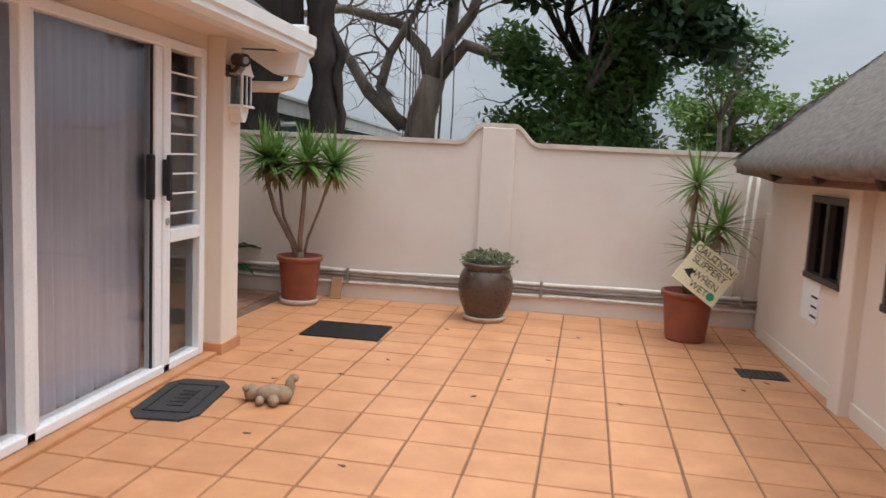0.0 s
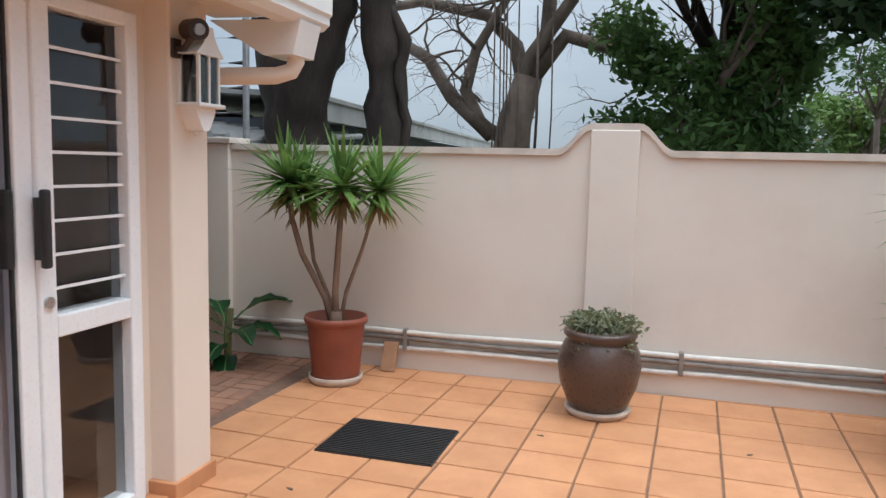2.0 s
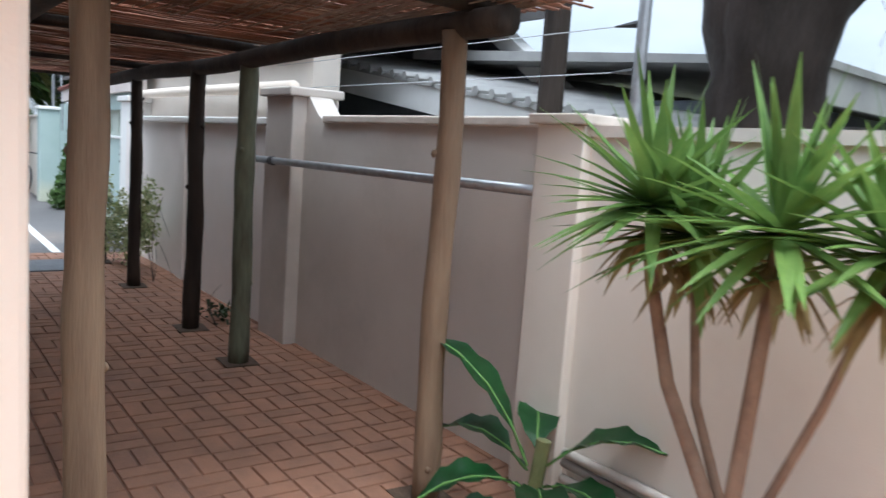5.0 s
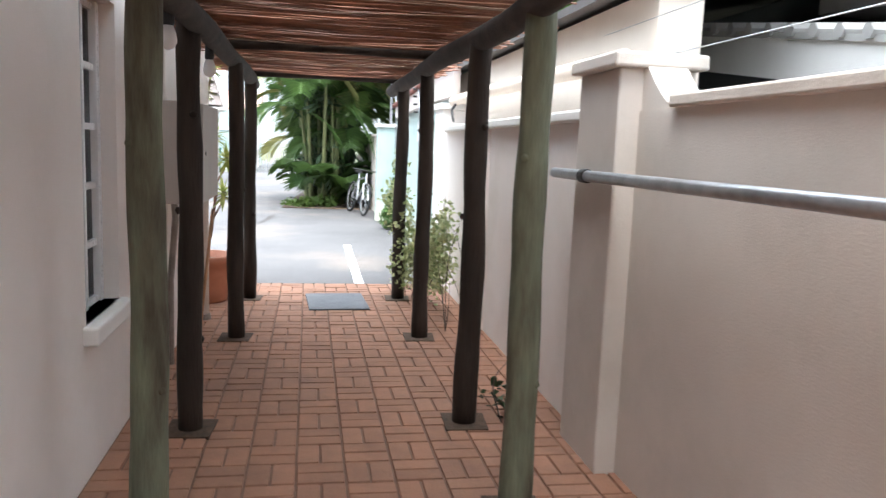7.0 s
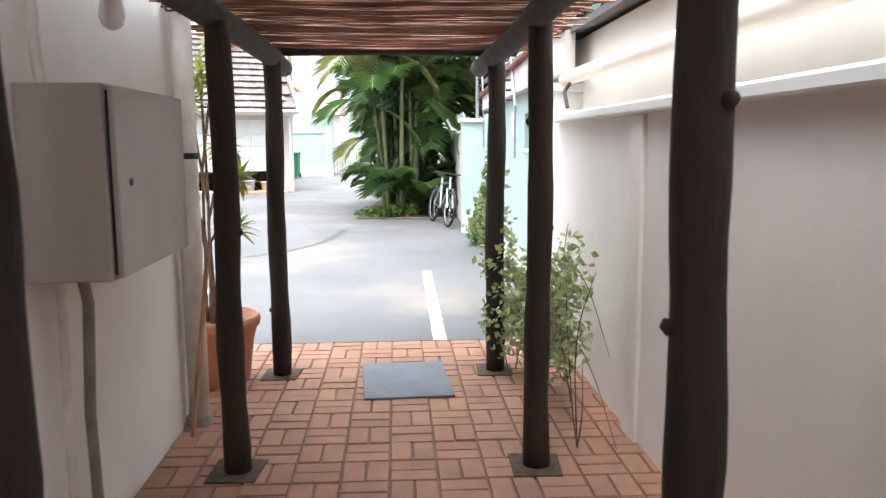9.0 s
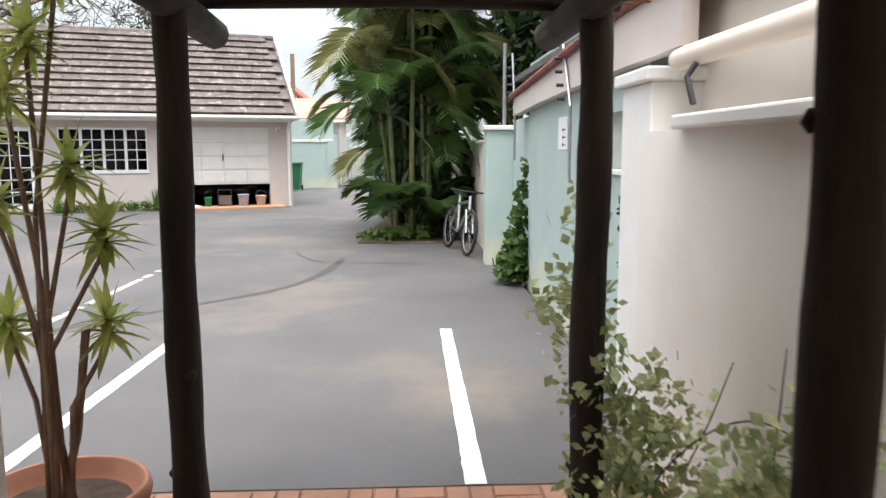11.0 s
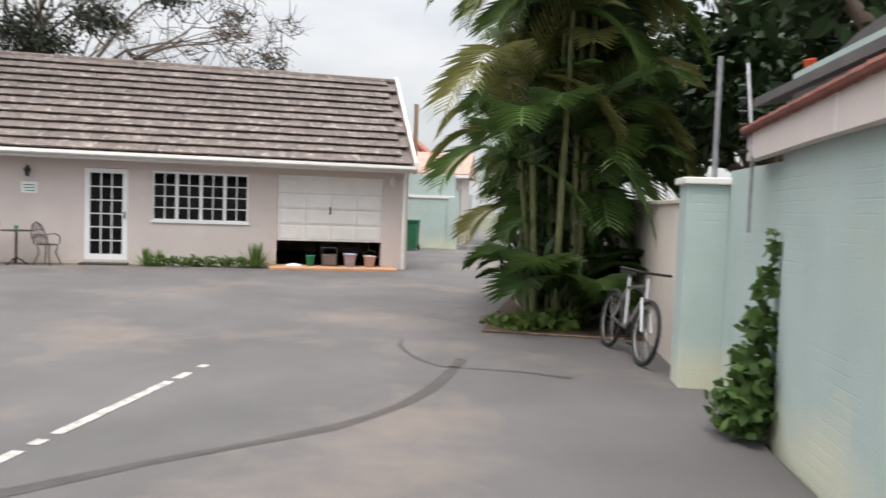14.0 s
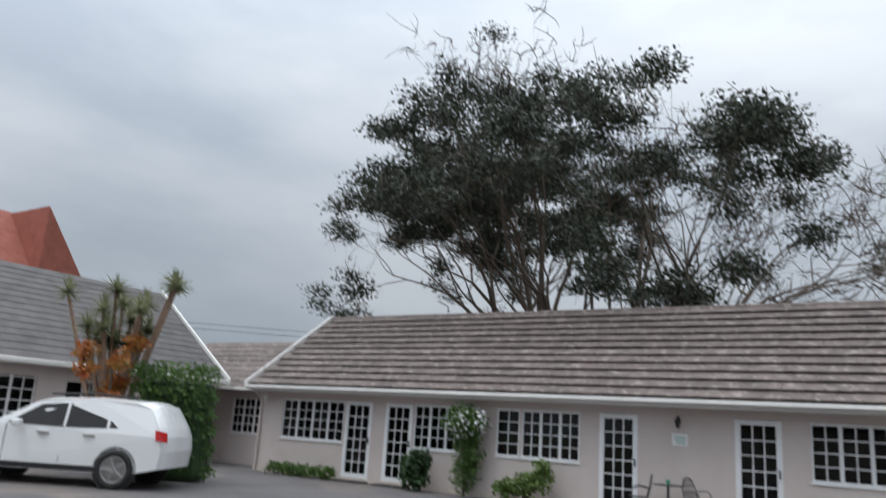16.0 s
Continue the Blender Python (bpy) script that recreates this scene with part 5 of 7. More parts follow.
part("aerial", tube([(-8.3, 8.8, 2.2), (-8.3, 8.8, 2.55), (-8.0, 8.75, 2.5)], 0.012, 5), M_iron, nh)
n2 = thing("neighbour_long_house", "long dark house with pale sheet roof behind the wall", "house", -3.95, 10.0, 0, 95.5)
part("wall", box(0, 17, 0.3, 3.0, -0.1, 2.0), M_slate, n2)
part("fascia", box(-0.1, 17.2, -0.02, 0.03, 1.98, 2.2), M_corr, n2, "pale fascia board")
part("roof", prism([(-0.05, 2.2), (-0.05, 2.25), (4.0, 2.5), (4.0, 2.4)], "x", -0.2, 17.4), M_corr, n2)

# ---- thatched hut ----
hut = thing("thatched_hut", "round-ended cream hut with a thick grey thatched roof", "building")
hw = wall_with_holes(-7.09, 4.0, -0.05, 1.56, [(-5.92, -5.2, 0.74, 1.32), (-4.55, -3.4, 0.74, 1.32)], 0, 0.22)
for v in hw.verts:
    v.co = Vector((1.88 + v.co.y, -v.co.x, v.co.z))
bmesh.ops.recalc_face_normals(hw, faces=hw.faces[:])
part("wall", hw, M_wall_house, hut)
part("pier", box(1.80, 2.0, 4.86, 5.06, -0.02, 1.5, 0.01), M_wall_house, hut)
part("plinth", box(1.865, 1.9, -4, 7.09, -0.02, 0.1, 0.006), M_wall_house, hut)
part("end_wall", box(1.9, 6.5, 6.95, 7.15, -0.05, 1.56), M_wall_house, hut)
part("niche", box(1.93, 2.1, 7.15, 7.44, -0.02, 1.1, 0.01), M_wall_house, hut)
# Near-black backing puts the hut's inner darkness into colour.
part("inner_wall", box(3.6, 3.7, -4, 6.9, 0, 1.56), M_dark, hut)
for y0, y1 in ((5.2, 5.92), (3.4, 4.55)):
    w = part("window", box(1.84, 1.93, y0, y1, 0.73, 0.775, 0.004), M_brown_frame, hut, "dark brown framed window")
    part("frame", box(1.85, 1.93, y0, y1, 1.28, 1.33, 0.004), M_brown_frame, w)
    for yy in (y0, (y0 + y1) / 2 - 0.02, y1 - 0.05):
        part("frame", box(1.852, 1.928, yy, yy + 0.05, 0.77, 1.29), M_brown_frame, w)
    part("pane", box(1.9, 1.905, y0, y1, 0.77, 1.29), G_dark, w).visible_shadow = False
    part("drape", box(2.05, 2.07, y0, y1, 0.7, 1.35), M_drape, w)
hn = part("notice", box(1.872, 1.879, 5.62, 5.98, 0.42, 0.72), M_paper, hut, "white notice sheet")
for k in range(3):
    part("writing", box(1.868, 1.872, 5.64, 5.76, 0.46 + 0.07 * k, 0.475 + 0.07 * k), M_black, hn)


def hut_ring(off, z, n=72):
    x0, x1, y0, y1, r = 1.48 + off, 7.4 - off, -4.5 + off, 7.33 - off, max(0.05, 0.62 - off * 0.15)
    out = []
    for cx, cy, a0 in ((x1 - r, y1 - r, 0), (x0 + r, y1 - r, 90), (x0 + r, y0 + r, 180), (x1 - r, y0 + r, 270)):
        for k in range(n // 4):
            a = radians(a0 + 90 * k / (n // 4 - 1))
            out.append((cx + r * math.cos(a), cy + r * math.sin(a), z))
    return out


tb = bmesh.new()
prof = [(0.28, 1.42), (0.02, 1.47), (0.0, 1.53), (0.03, 1.60), (0.3, 1.88), (0.8, 2.36), (1.4, 2.92), (2.0, 3.46), (2.6, 3.98), (2.9, 4.15)]
rings = [[tb.verts.new((p[0] + RNG.normal() * 0.008, p[1] + RNG.normal() * 0.008, p[2] + RNG.normal() * 0.01)) for p in hut_ring(o, z)] for o, z in prof]
for a, b2 in zip(rings, rings[1:]):
    k = len(a)
    for i in range(k):
        tb.faces.new((a[i], a[(i + 1) % k], b2[(i + 1) % k], b2[i]))
tb.faces.new(rings[-1])
tb.faces.new(rings[0][::-1])
th = part("thatch", tb, M_thatch, hut, "thick weathered grey thatch", True)
sv, sf = [], []
for i in range(9000):
    k = RNG.integers(3, len(prof) - 2)
    t = RNG.random()
    o = prof[k][0] * (1 - t) + prof[k + 1][0] * t
    z = prof[k][1] * (1 - t) + prof[k + 1][1] * t
    p = Vector(hut_ring(o, z)[int(RNG.integers(12, 60))])
    p = p + Vector((0, RNG.normal() * 0.25 if 1.5 < p.x < 3.9 and -3 < p.y < 5 else RNG.normal() * 0.03, 0.012))
    dn = Vector((-0.6 if p.x < 4 else 0.6, 0.5 if p.y > 4.6 else 0, -0.6)).normalized()
    s = Vector((-dn.y, dn.x, 0.0)).normalized() * 0.007
    L = 0.05 + 0.08 * RNG.random()
    n0 = len(sv)
    sv += [p - s, p + s, p + dn * L + Vector((0, 0, 0.012))]
    sf.append((n0, n0 + 1, n0 + 2))
tagged(raw("straw", sv, sf, M_thatch, th), kind="stuff")
for i in range(11):
    y = -3.6 + i * 0.95
    part("rafter", tube([(1.55, y, 1.44), (2.4, y, 1.9)], 0.035, 8), M_post_dark, hut)
part("wall_plate", tube([(1.66, -4, 1.455), (1.66, 5.6, 1.455)], 0.045, 8), M_thatch_u, hut, "reddish roof pole")
# ---- plants ----
def blade_head(verts, faces, c, n, length, width, rng, up=0.35, droop=0.5):
    """A rosette of stiff strap leaves round c."""
    for i in range(n):
        az = 2 * math.pi * (i * 0.618 + 0.08 * rng.random())
        el = math.asin(min(0.98, max(-0.55, up + (1.5 * (i / n) - 0.75) + 0.1 * rng.normal())))
        d = Vector((math.cos(az) * math.cos(el), math.sin(az) * math.cos(el), math.sin(el)))
        s = Vector((-math.sin(az), math.cos(az), 0))
        L = length * (0.8 + 0.35 * rng.random())
        p = Vector(c)
        k0 = len(verts)
        for j in range(5):
            w = width * (0.55, 1.0, 0.85, 0.5, 0.04)[j]
            verts += [p - s * w, p + Vector((0, 0, -w * 0.35)), p + s * w]
            d = (d + Vector((0, 0, -droop * 0.16))).normalized()
            p = p + d * L / 4
        for j in range(4):
            a = k0 + 3 * j
            faces += [(a, a + 1, a + 4, a + 3), (a + 1, a + 2, a + 5, a + 4)]


def pot(e, r, h, mm, ribs=True, rim=0.03):
    prof = [(r * 0.72, 0.0), (r * 0.74, 0.02)]
    k = 14 if ribs else 3
    for i in range(k):
        z = 0.04 + (h * 0.78) * i / k
        rr = r * (0.74 + 0.2 * (z / h))
        prof += [(rr + 0.003, z), (rr - 0.002, z + h * 0.78 / k * 0.6)] if ribs else [(rr, z)]
    prof += [(r * 0.95, h - rim * 1.6), (r * 1.0, h - rim * 1.5), (r * 1.03, h - rim * 0.7), (r * 1.0, h), (r * 0.93, h), (r * 0.9, h - 0.06), (r * 0.3, h - 0.07)]
    part("pot_body", lathe(prof, 40), mm, e, "", True)
    part("soil", lathe([(r * 0.9, h - 0.065), (r * 0.4, h - 0.05), (0.01, h - 0.045)], 24), M_soil, e, "dark potting soil")


def yucca(name, label, x, y, r, h, heads, canes, leaf, width, n, mm, pm=M_terra, saucer=True, rim=0.03):
    e = thing(name, label, "potted plant", x, y, 0.03 if saucer else 0.004)
    pot(e, r, h, pm, True, rim)
    if saucer:
        part("saucer", lathe([(r * 0.78, -0.028), (r * 0.86, 0.0), (r * 0.87, 0.03), (r * 0.82, 0.03), (r * 0.8, 0.0)], 36), M_saucer, e, "pale saucer", True)
    rng = np.random.default_rng(int(abs(x) * 100) + 3)
    for cpts, cr in canes:
        part("stem", tube(cpts, [cr * 0.68 * (1.25 - 0.4 * i / len(cpts)) for i in range(len(cpts))], 9), M_cane, e, "pale bare cane", True)
    for c in heads:
        v, f = [], []
        blade_head(v, f, c, n, leaf, width, rng)
        raw("leaf_head", v, f, mm, e, "rosette of narrow green leaves")
        v, f = [], []
        blade_head(v, f, (c[0], c[1], c[2] - 0.07), 18, leaf * 0.6, width * 0.8, rng, up=-0.75, droop=1.3)
        tagged(raw("dry_skirt", v, f, M_frond_dry, e, "drooping yellowed lower leaves"), kind="stuff")
    return e


yucca("yucca_pot", "tall three-headed yucca in a ribbed terracotta pot", -2.385, 6.95, 0.215, 0.44,
      [(-0.36, -0.02, 1.36), (0.06, -0.05, 1.33), (0.29, 0.05, 1.31), (-0.28, 0.08, 1.28)],
      [([(-0.03, 0, 0.38), (-0.08, 0, 0.55), (-0.26, 0, 0.85), (-0.34, 0, 1.1), (-0.36, -0.02, 1.36)], 0.028), ([(0, 0.0, 0.38), (0.0, -0.02, 0.6), (0.03, -0.04, 0.9), (0.06, -0.05, 1.33)], 0.03),
       ([(0.02, 0.02, 0.38), (0.06, 0.03, 0.6), (0.17, 0.04, 0.9), (0.29, 0.05, 1.31)], 0.018), ([(-0.02, 0.03, 0.38), (-0.07, 0.04, 0.55), (-0.2, 0.06, 0.8), (-0.28, 0.08, 1.28)], 0.02),
       ([(0, 0, 0.37), (0, 0, 0.42), (0, 0, 0.47)], 0.055)], 0.40, 0.023, 70, M_yucca)
yucca("dracaena_pot", "tall spiky yucca in a plain terracotta pot", 1.18, 6.72, 0.225, 0.43,
      [(0.0, 0.02, 1.35), (0.2, -0.06, 1.0), (0.08, 0.06, 0.78)],
      [([(-0.03, 0, 0.36), (-0.04, 0, 0.7), (0.0, 0.02, 1.35)], 0.03), ([(0.03, -0.02, 0.36), (0.1, -0.04, 0.6), (0.2, -0.06, 1.0)], 0.026), ([(0.02, 0.05, 0.36), (0.08, 0.06, 0.78)], 0.02)],
      0.40, 0.015, 48, M_yucca, M_terra, False)
sign = thing("caution_sign", "cream caution board propped among the plant stems", "sign")
sign.matrix_basis = pose(1.26, 6.46, 0.62, 80, 0, 8) @ pose(0, 0, 0, 0, 0, -36)
part("board", box(-0.21, 0.21, -0.19, 0.19, -0.006, 0.006, 0.003), M_signcream, sign)
for body, yy, xx, sz in (("CAUTION!", 0.135, 0.0, 0.085), ("SLIPPERY", 0.045, 0.0, 0.085), ("WHEN", -0.05, 0.03, 0.08), ("WET", -0.135, 0.02, 0.08)):
    text_mesh("lettering", body, sz, M_black, sign, pose(xx, yy, 0.0075))
part("underline", box(-0.19, 0.19, 0.088, 0.094, 0.006, 0.008), M_black, sign)
part("pictogram", prism([(-0.17, -0.08), (-0.12, -0.03), (-0.08, -0.04), (-0.1, -0.08), (-0.07, -0.11), (-0.12, -0.1)], "z", 0.006, 0.008), M_black, sign)
part("sticker", lathe([(0.035, 0.006), (0.035, 0.008)], 16), M_green, sign).matrix_basis = pose(0.14, -0.13, 0)
urn = thing("urn_planter", "brown glazed urn with trailing grey-green plants", "potted plant", -0.585, 6.88, 0.03)
part("urn", lathe([(0.16, 0), (0.18, 0.03), (0.235, 0.16), (0.255, 0.28), (0.245, 0.37), (0.215, 0.43), (0.2, 0.45), (0.225, 0.475), (0.225, 0.5), (0.2, 0.51), (0.18, 0.5), (0.17, 0.44), (0.05, 0.43)], 40), M_glaze, urn, "", True)
part("saucer", lathe([(0.18, -0.028), (0.2, 0.0), (0.205, 0.02), (0.18, 0.02)], 36), M_saucer, urn, "pale saucer", True)
v, f = leaves(RNG, [(0, 0, 0.55), (-0.1, 0.0, 0.53), (0.12, -0.02, 0.54), (0.0, -0.17, 0.42), (0.17, -0.1, 0.42)], [(0.2, 0.18, 0.08), (0.14, 0.14, 0.09), (0.15, 0.14, 0.08), (0.12, 0.06, 0.1), (0.08, 0.1, 0.08)], 1100, 0.017, 0.8, 1.8)
raw("foliage", v, f, M_leaf_succ, urn)
tw = bmesh.new()
for i in range(46):
    a = RNG.random() * 6.28
    r1 = 0.12 + 0.16 * RNG.random()
    tube([(0, 0, 0.47), (r1 * 0.5 * math.cos(a), r1 * 0.5 * math.sin(a), 0.56 + 0.05 * RNG.random()), (r1 * math.cos(a), r1 * math.sin(a), 0.5 + 0.08 * RNG.random())], 0.003, 4, tw)
tagged(part("trailing_stem", tw, M_leaf_succ, urn), kind="stuff")


def broad_leaf(e, base, az, el, L, W):
    vv, ff = [], []
    d = Vector((math.cos(az) * math.cos(el), math.sin(az) * math.cos(el), math.sin(el)))
    s = Vector((-math.sin(az), math.cos(az), 0))
    p = Vector(base)
    mids = []
    for j in range(13):
        t = j / 12
        w = W * max(0.03, math.sin(math.pi * min(1, max(0, (t - 0.22) / 0.8)) ** 0.8)) if t > 0.22 else 0.008
        wav = 0.012 * math.sin(j * 2.2)
        vv += [p - s * w + Vector((0, 0, w * 0.35 + wav)), p, p + s * w + Vector((0, 0, w * 0.35 - wav))]
        mids.append(p.copy())
        d = (d + Vector((0, 0, -0.11))).normalized()
        p = p + d * L / 12
    for j in range(12):
        a = 3 * j
        ff += [(a, a + 1, a + 4, a + 3), (a + 1, a + 2, a + 5, a + 4)]
    lf = raw("leaf", vv, ff, M_banana, e, "", True)
    part("midrib", tube([m + Vector((0, 0, 0.004)) for m in mids[::3]], 0.006, 5), M_vein, lf)


bp = thing("broadleaf_plant", "dark green broad-leaved plant in the corner", "plant", -3.38, 7.18, 0)
for az, el, L, W, z in [(3.5, 1.15, 0.72, 0.075, 0.28), (3.4, 0.75, 0.5, 0.085, 0.26), (4.3, 0.6, 0.46, 0.09, 0.2), (5.6, 0.7, 0.5, 0.085, 0.2), (0.1, 0.6, 0.42, 0.08, 0.22), (4.9, 0.5, 0.42, 0.085, 0.12), (2.4, 0.9, 0.5, 0.08, 0.25), (5.2, 0.3, 0.4, 0.075, 0.06), (3.9, 0.35, 0.4, 0.08, 0.08), (0.6, 0.9, 0.5, 0.08, 0.3)]:
    broad_leaf(bp, (0.04 * math.cos(az), 0.04 * math.sin(az), z), az, el, L, W * 1.15)
part("stem", tube([(0, 0, 0), (0, 0, 0.2), (0.01, 0.02, 0.4)], 0.03, 8), M_palmstem, bp)

# variegated dracaena at the passage end
vd = thing("variegated_dracaena_pot", "variegated dracaena in a pale terracotta pot", "potted plant", -10.3, 5.25, 0.004)
pot(vd, 0.27, 0.42, M_terra_l, False, 0.045)
rng = np.random.default_rng(5)
HEADS = [(0.0, 0.09, 1.48), (0.05, 0.2, 1.28), (-0.05, 0.16, 0.97), (0.0, -0.13, 0.99), (0.05, -0.12, 1.37), (0.0, -0.02, 1.88), (0.03, -0.08, 1.72), (-0.1, -0.22, 1.6), (-0.05, 0.06, 2.08)]
for hx, hy, hz in HEADS:
    m = (hx * 0.3 + 0.03 * rng.normal(), hy * 0.25 + 0.03 * rng.normal(), 0.38 + (hz - 0.38) * 0.55)
    part("stem", tube([(0.03 * rng.normal(), 0.03 * rng.normal(), 0.35), m, (hx * 0.9, hy * 0.9, hz - 0.1), (hx, hy, hz)], [0.010, 0.009, 0.008, 0.006], 7), M_cane, vd, "thin bare stem", True)
    for dz, n_, up in ((0.0, 18, 0.45), (-0.04, 16, 0.05)):
        vv, ff = [], []
        blade_head(vv, ff, (hx, hy, hz + dz), n_, 0.155, 0.0165, rng, up=up, droop=0.9)
        raw("leaf_head", vv, ff, M_yucca_y, vd, "yellow-striped leaf tuft")
part("cut_stem", tube([(0.02, 0, 0.35), (0.0, 0.06, 0.6), (-0.02, 0.1, 0.95)], 0.014, 8), M_cane, vd)


# creepers
def soften(pts, rounds=3):
    """Rounds a chain of points by cutting its corners."""
    for _ in range(rounds):
        out = [pts[0]]
        for a, c in zip(pts, pts[1:]):
            out += [a * 0.75 + c * 0.25, a * 0.25 + c * 0.75]
        pts = out + [pts[-1]]
    return pts


def creeper(name, label, cents, rads, count, size, mm, stems, wood=M_twig):
    e = thing(name, label, "plant", kind="")
    v, f = leaves(RNG, cents, rads, count, size, 0.9, 1.5, 0.1)
    raw("foliage", v, f, mm, e)
    for pts in stems:
        pts = soften([Vector(p) for p in pts])
        part("stem", tube(pts, [0.0045 - 0.003 * i / len(pts) for i in range(len(pts))], 5), wood, e)
    return e


creeper("variegated_creeper", "variegated creeper climbing the passage post and wall", [(-10.35, 7.1, 0.35), (-10.3, 7.22, 0.6), (-10.55, 7.0, 0.95), (-10.4, 7.05, 0.75), (-10.1, 7.25, 0.3), (-9.85, 7.3, 0.45), (-10.55, 7.02, 1.25)],
        [(0.3, 0.2, 0.3), (0.25, 0.2, 0.25), (0.2, 0.18, 0.2), (0.2, 0.18, 0.2), (0.25, 0.15, 0.3), (0.2, 0.15, 0.25), (0.1, 0.12, 0.22)], 2100, 0.023, M_leaf_var,
        [[(-10.4, 7.15, 0), (-10.3, 7.2, 0.4), (-9.8, 7.3, 0.85), (-9.4, 7.35, 0.8), (-9.1, 7.4, 0.45)], [(-10.2, 7.2, 0), (-9.6, 7.3, 0.5), (-9.2, 7.35, 0.35), (-8.95, 7.4, 0.05)], [(-10.4, 7.1, 0), (-10.5, 7.0, 0.6), (-10.55, 7.0, 1.3)], [(-10.3, 7.2, 0.2), (-10.1, 7.3, 0.6), (-10.0, 7.35, 0.9)]])
creeper("variegated_bush", "small variegated shrub at the wall foot", [(-9.4, 7.24, 0.45), (-9.4, 7.27, 0.8), (-9.6, 7.22, 0.6)], [(0.22, 0.15, 0.25), (0.2, 0.13, 0.25), (0.2, 0.15, 0.3)], 900, 0.022, M_leaf_var,
        [[(-9.1, 7.25, 0), (-9.2, 7.24, 0.2), (-9.4, 7.25, 0.7)], [(-9.1, 7.25, 0), (-9.0, 7.25, 0.2), (-9.15, 7.28, 0.4)], [(-9.2, 7.24, 0.2), (-9.5, 7.22, 0.6), (-9.6, 7.3, 1.05)], [(-9.1, 7.25, 0), (-9.3, 7.27, 0.5), (-9.2, 7.35, 0.85)]])
creeper("dry_twigs", "sparse dry twigs and leaves at the post foot", [(-7.2, 7.25, 0.1)], [(0.25, 0.15, 0.1)], 60, 0.03, M_leaf_dark,
        [[(-7.1, 7.2, 0), (-7.2, 7.15, 0.2), (-7.3, 7.3, 0.3)], [(-7.1, 7.2, 0), (-7.4, 7.2, 0.15), (-7.5, 7.3, 0.05)], [(-7.0, 7.3, 0), (-7.05, 7.2, 0.15), (-7.3, 7.1, 0.08)]])
creeper("wall_ivy", "green creeper climbing the teal wall corner", [(-16.45, 7.6, 0.2), (-16.45, 7.65, 0.45), (-16.42, 7.68, 0.75), (-16.4, 7.7, 1.05), (-16.38, 7.72, 1.3)], [(0.35, 0.22, 0.22), (0.27, 0.18, 0.2), (0.18, 0.13, 0.2), (0.1, 0.09, 0.18), (0.06, 0.06, 0.15)], 900, 0.05, M_leaf_mid, [[(-16.4, 7.7, 0), (-16.42, 7.7, 0.7), (-16.38, 7.74, 1.45)]])
creeper("pillar_ivy", "thin ivy strand climbing the white pillar", [(-12.17, 7.66, 0.15 + 0.13 * i) for i in range(9)], [(0.05, 0.05, 0.09)] * 9, 130, 0.04, M_leaf_dark, [[(-12.16, 7.67, 0), (-12.15, 7.66, 0.6), (-12.16, 7.67, 1.25)]])
creeper("bed_plants", "low green plants and litter at the palm foot", [(-20.6, 6.1, 0.1), (-20.7, 6.5, 0.12), (-20.8, 5.8, 0.08)], [(0.25, 0.4, 0.14), (0.25, 0.4, 0.15), (0.2, 0.3, 0.1)], 500, 0.06, M_leaf_light, [[(-20.5, 5.9, 0.03), (-20.4, 6.4, 0.05), (-20.5, 7.0, 0.04)]])


# ---- areca palms ----
def frond(v, f, base, az, el, L, rng, leaf=0.42, n=28, sag=0.075):
    d = Vector((math.cos(az) * math.cos(el), math.sin(az) * math.cos(el), math.sin(el)))
    p = Vector(base)
    for j in range(n):
        s = d.cross(Vector((0, 0, 1))).normalized()
        u = s.cross(d)
        t = j / n
        ll = leaf * (0.5 + 0.9 * math.sin(math.pi * (0.12 + 0.85 * t)))
        for sg in (-1, 1):
            q = p + (s * sg * 0.75 + d * 0.6 + u * 0.25).normalized() * ll * (0.9 + 0.2 * rng.random()) + Vector((0, 0, -0.25 * ll))
            w = d * 0.011
            mid = (p + q) / 2 + u * 0.04
            k = len(v)
            v += [p - w, p + w, mid + w * 1.3, q, mid - w * 1.3]
            f.append((k, k + 1, k + 2, k + 3, k + 4))
        k = len(v)
        r = s * 0.012
        p2 = p + d * L / n
        v += [p - r, p + r, p2 + r, p2 - r]
        f.append((k, k + 1, k + 2, k + 3))
        p = p2
        d = (d + Vector((0, 0, -sag * (0.5 + t)))).normalized()


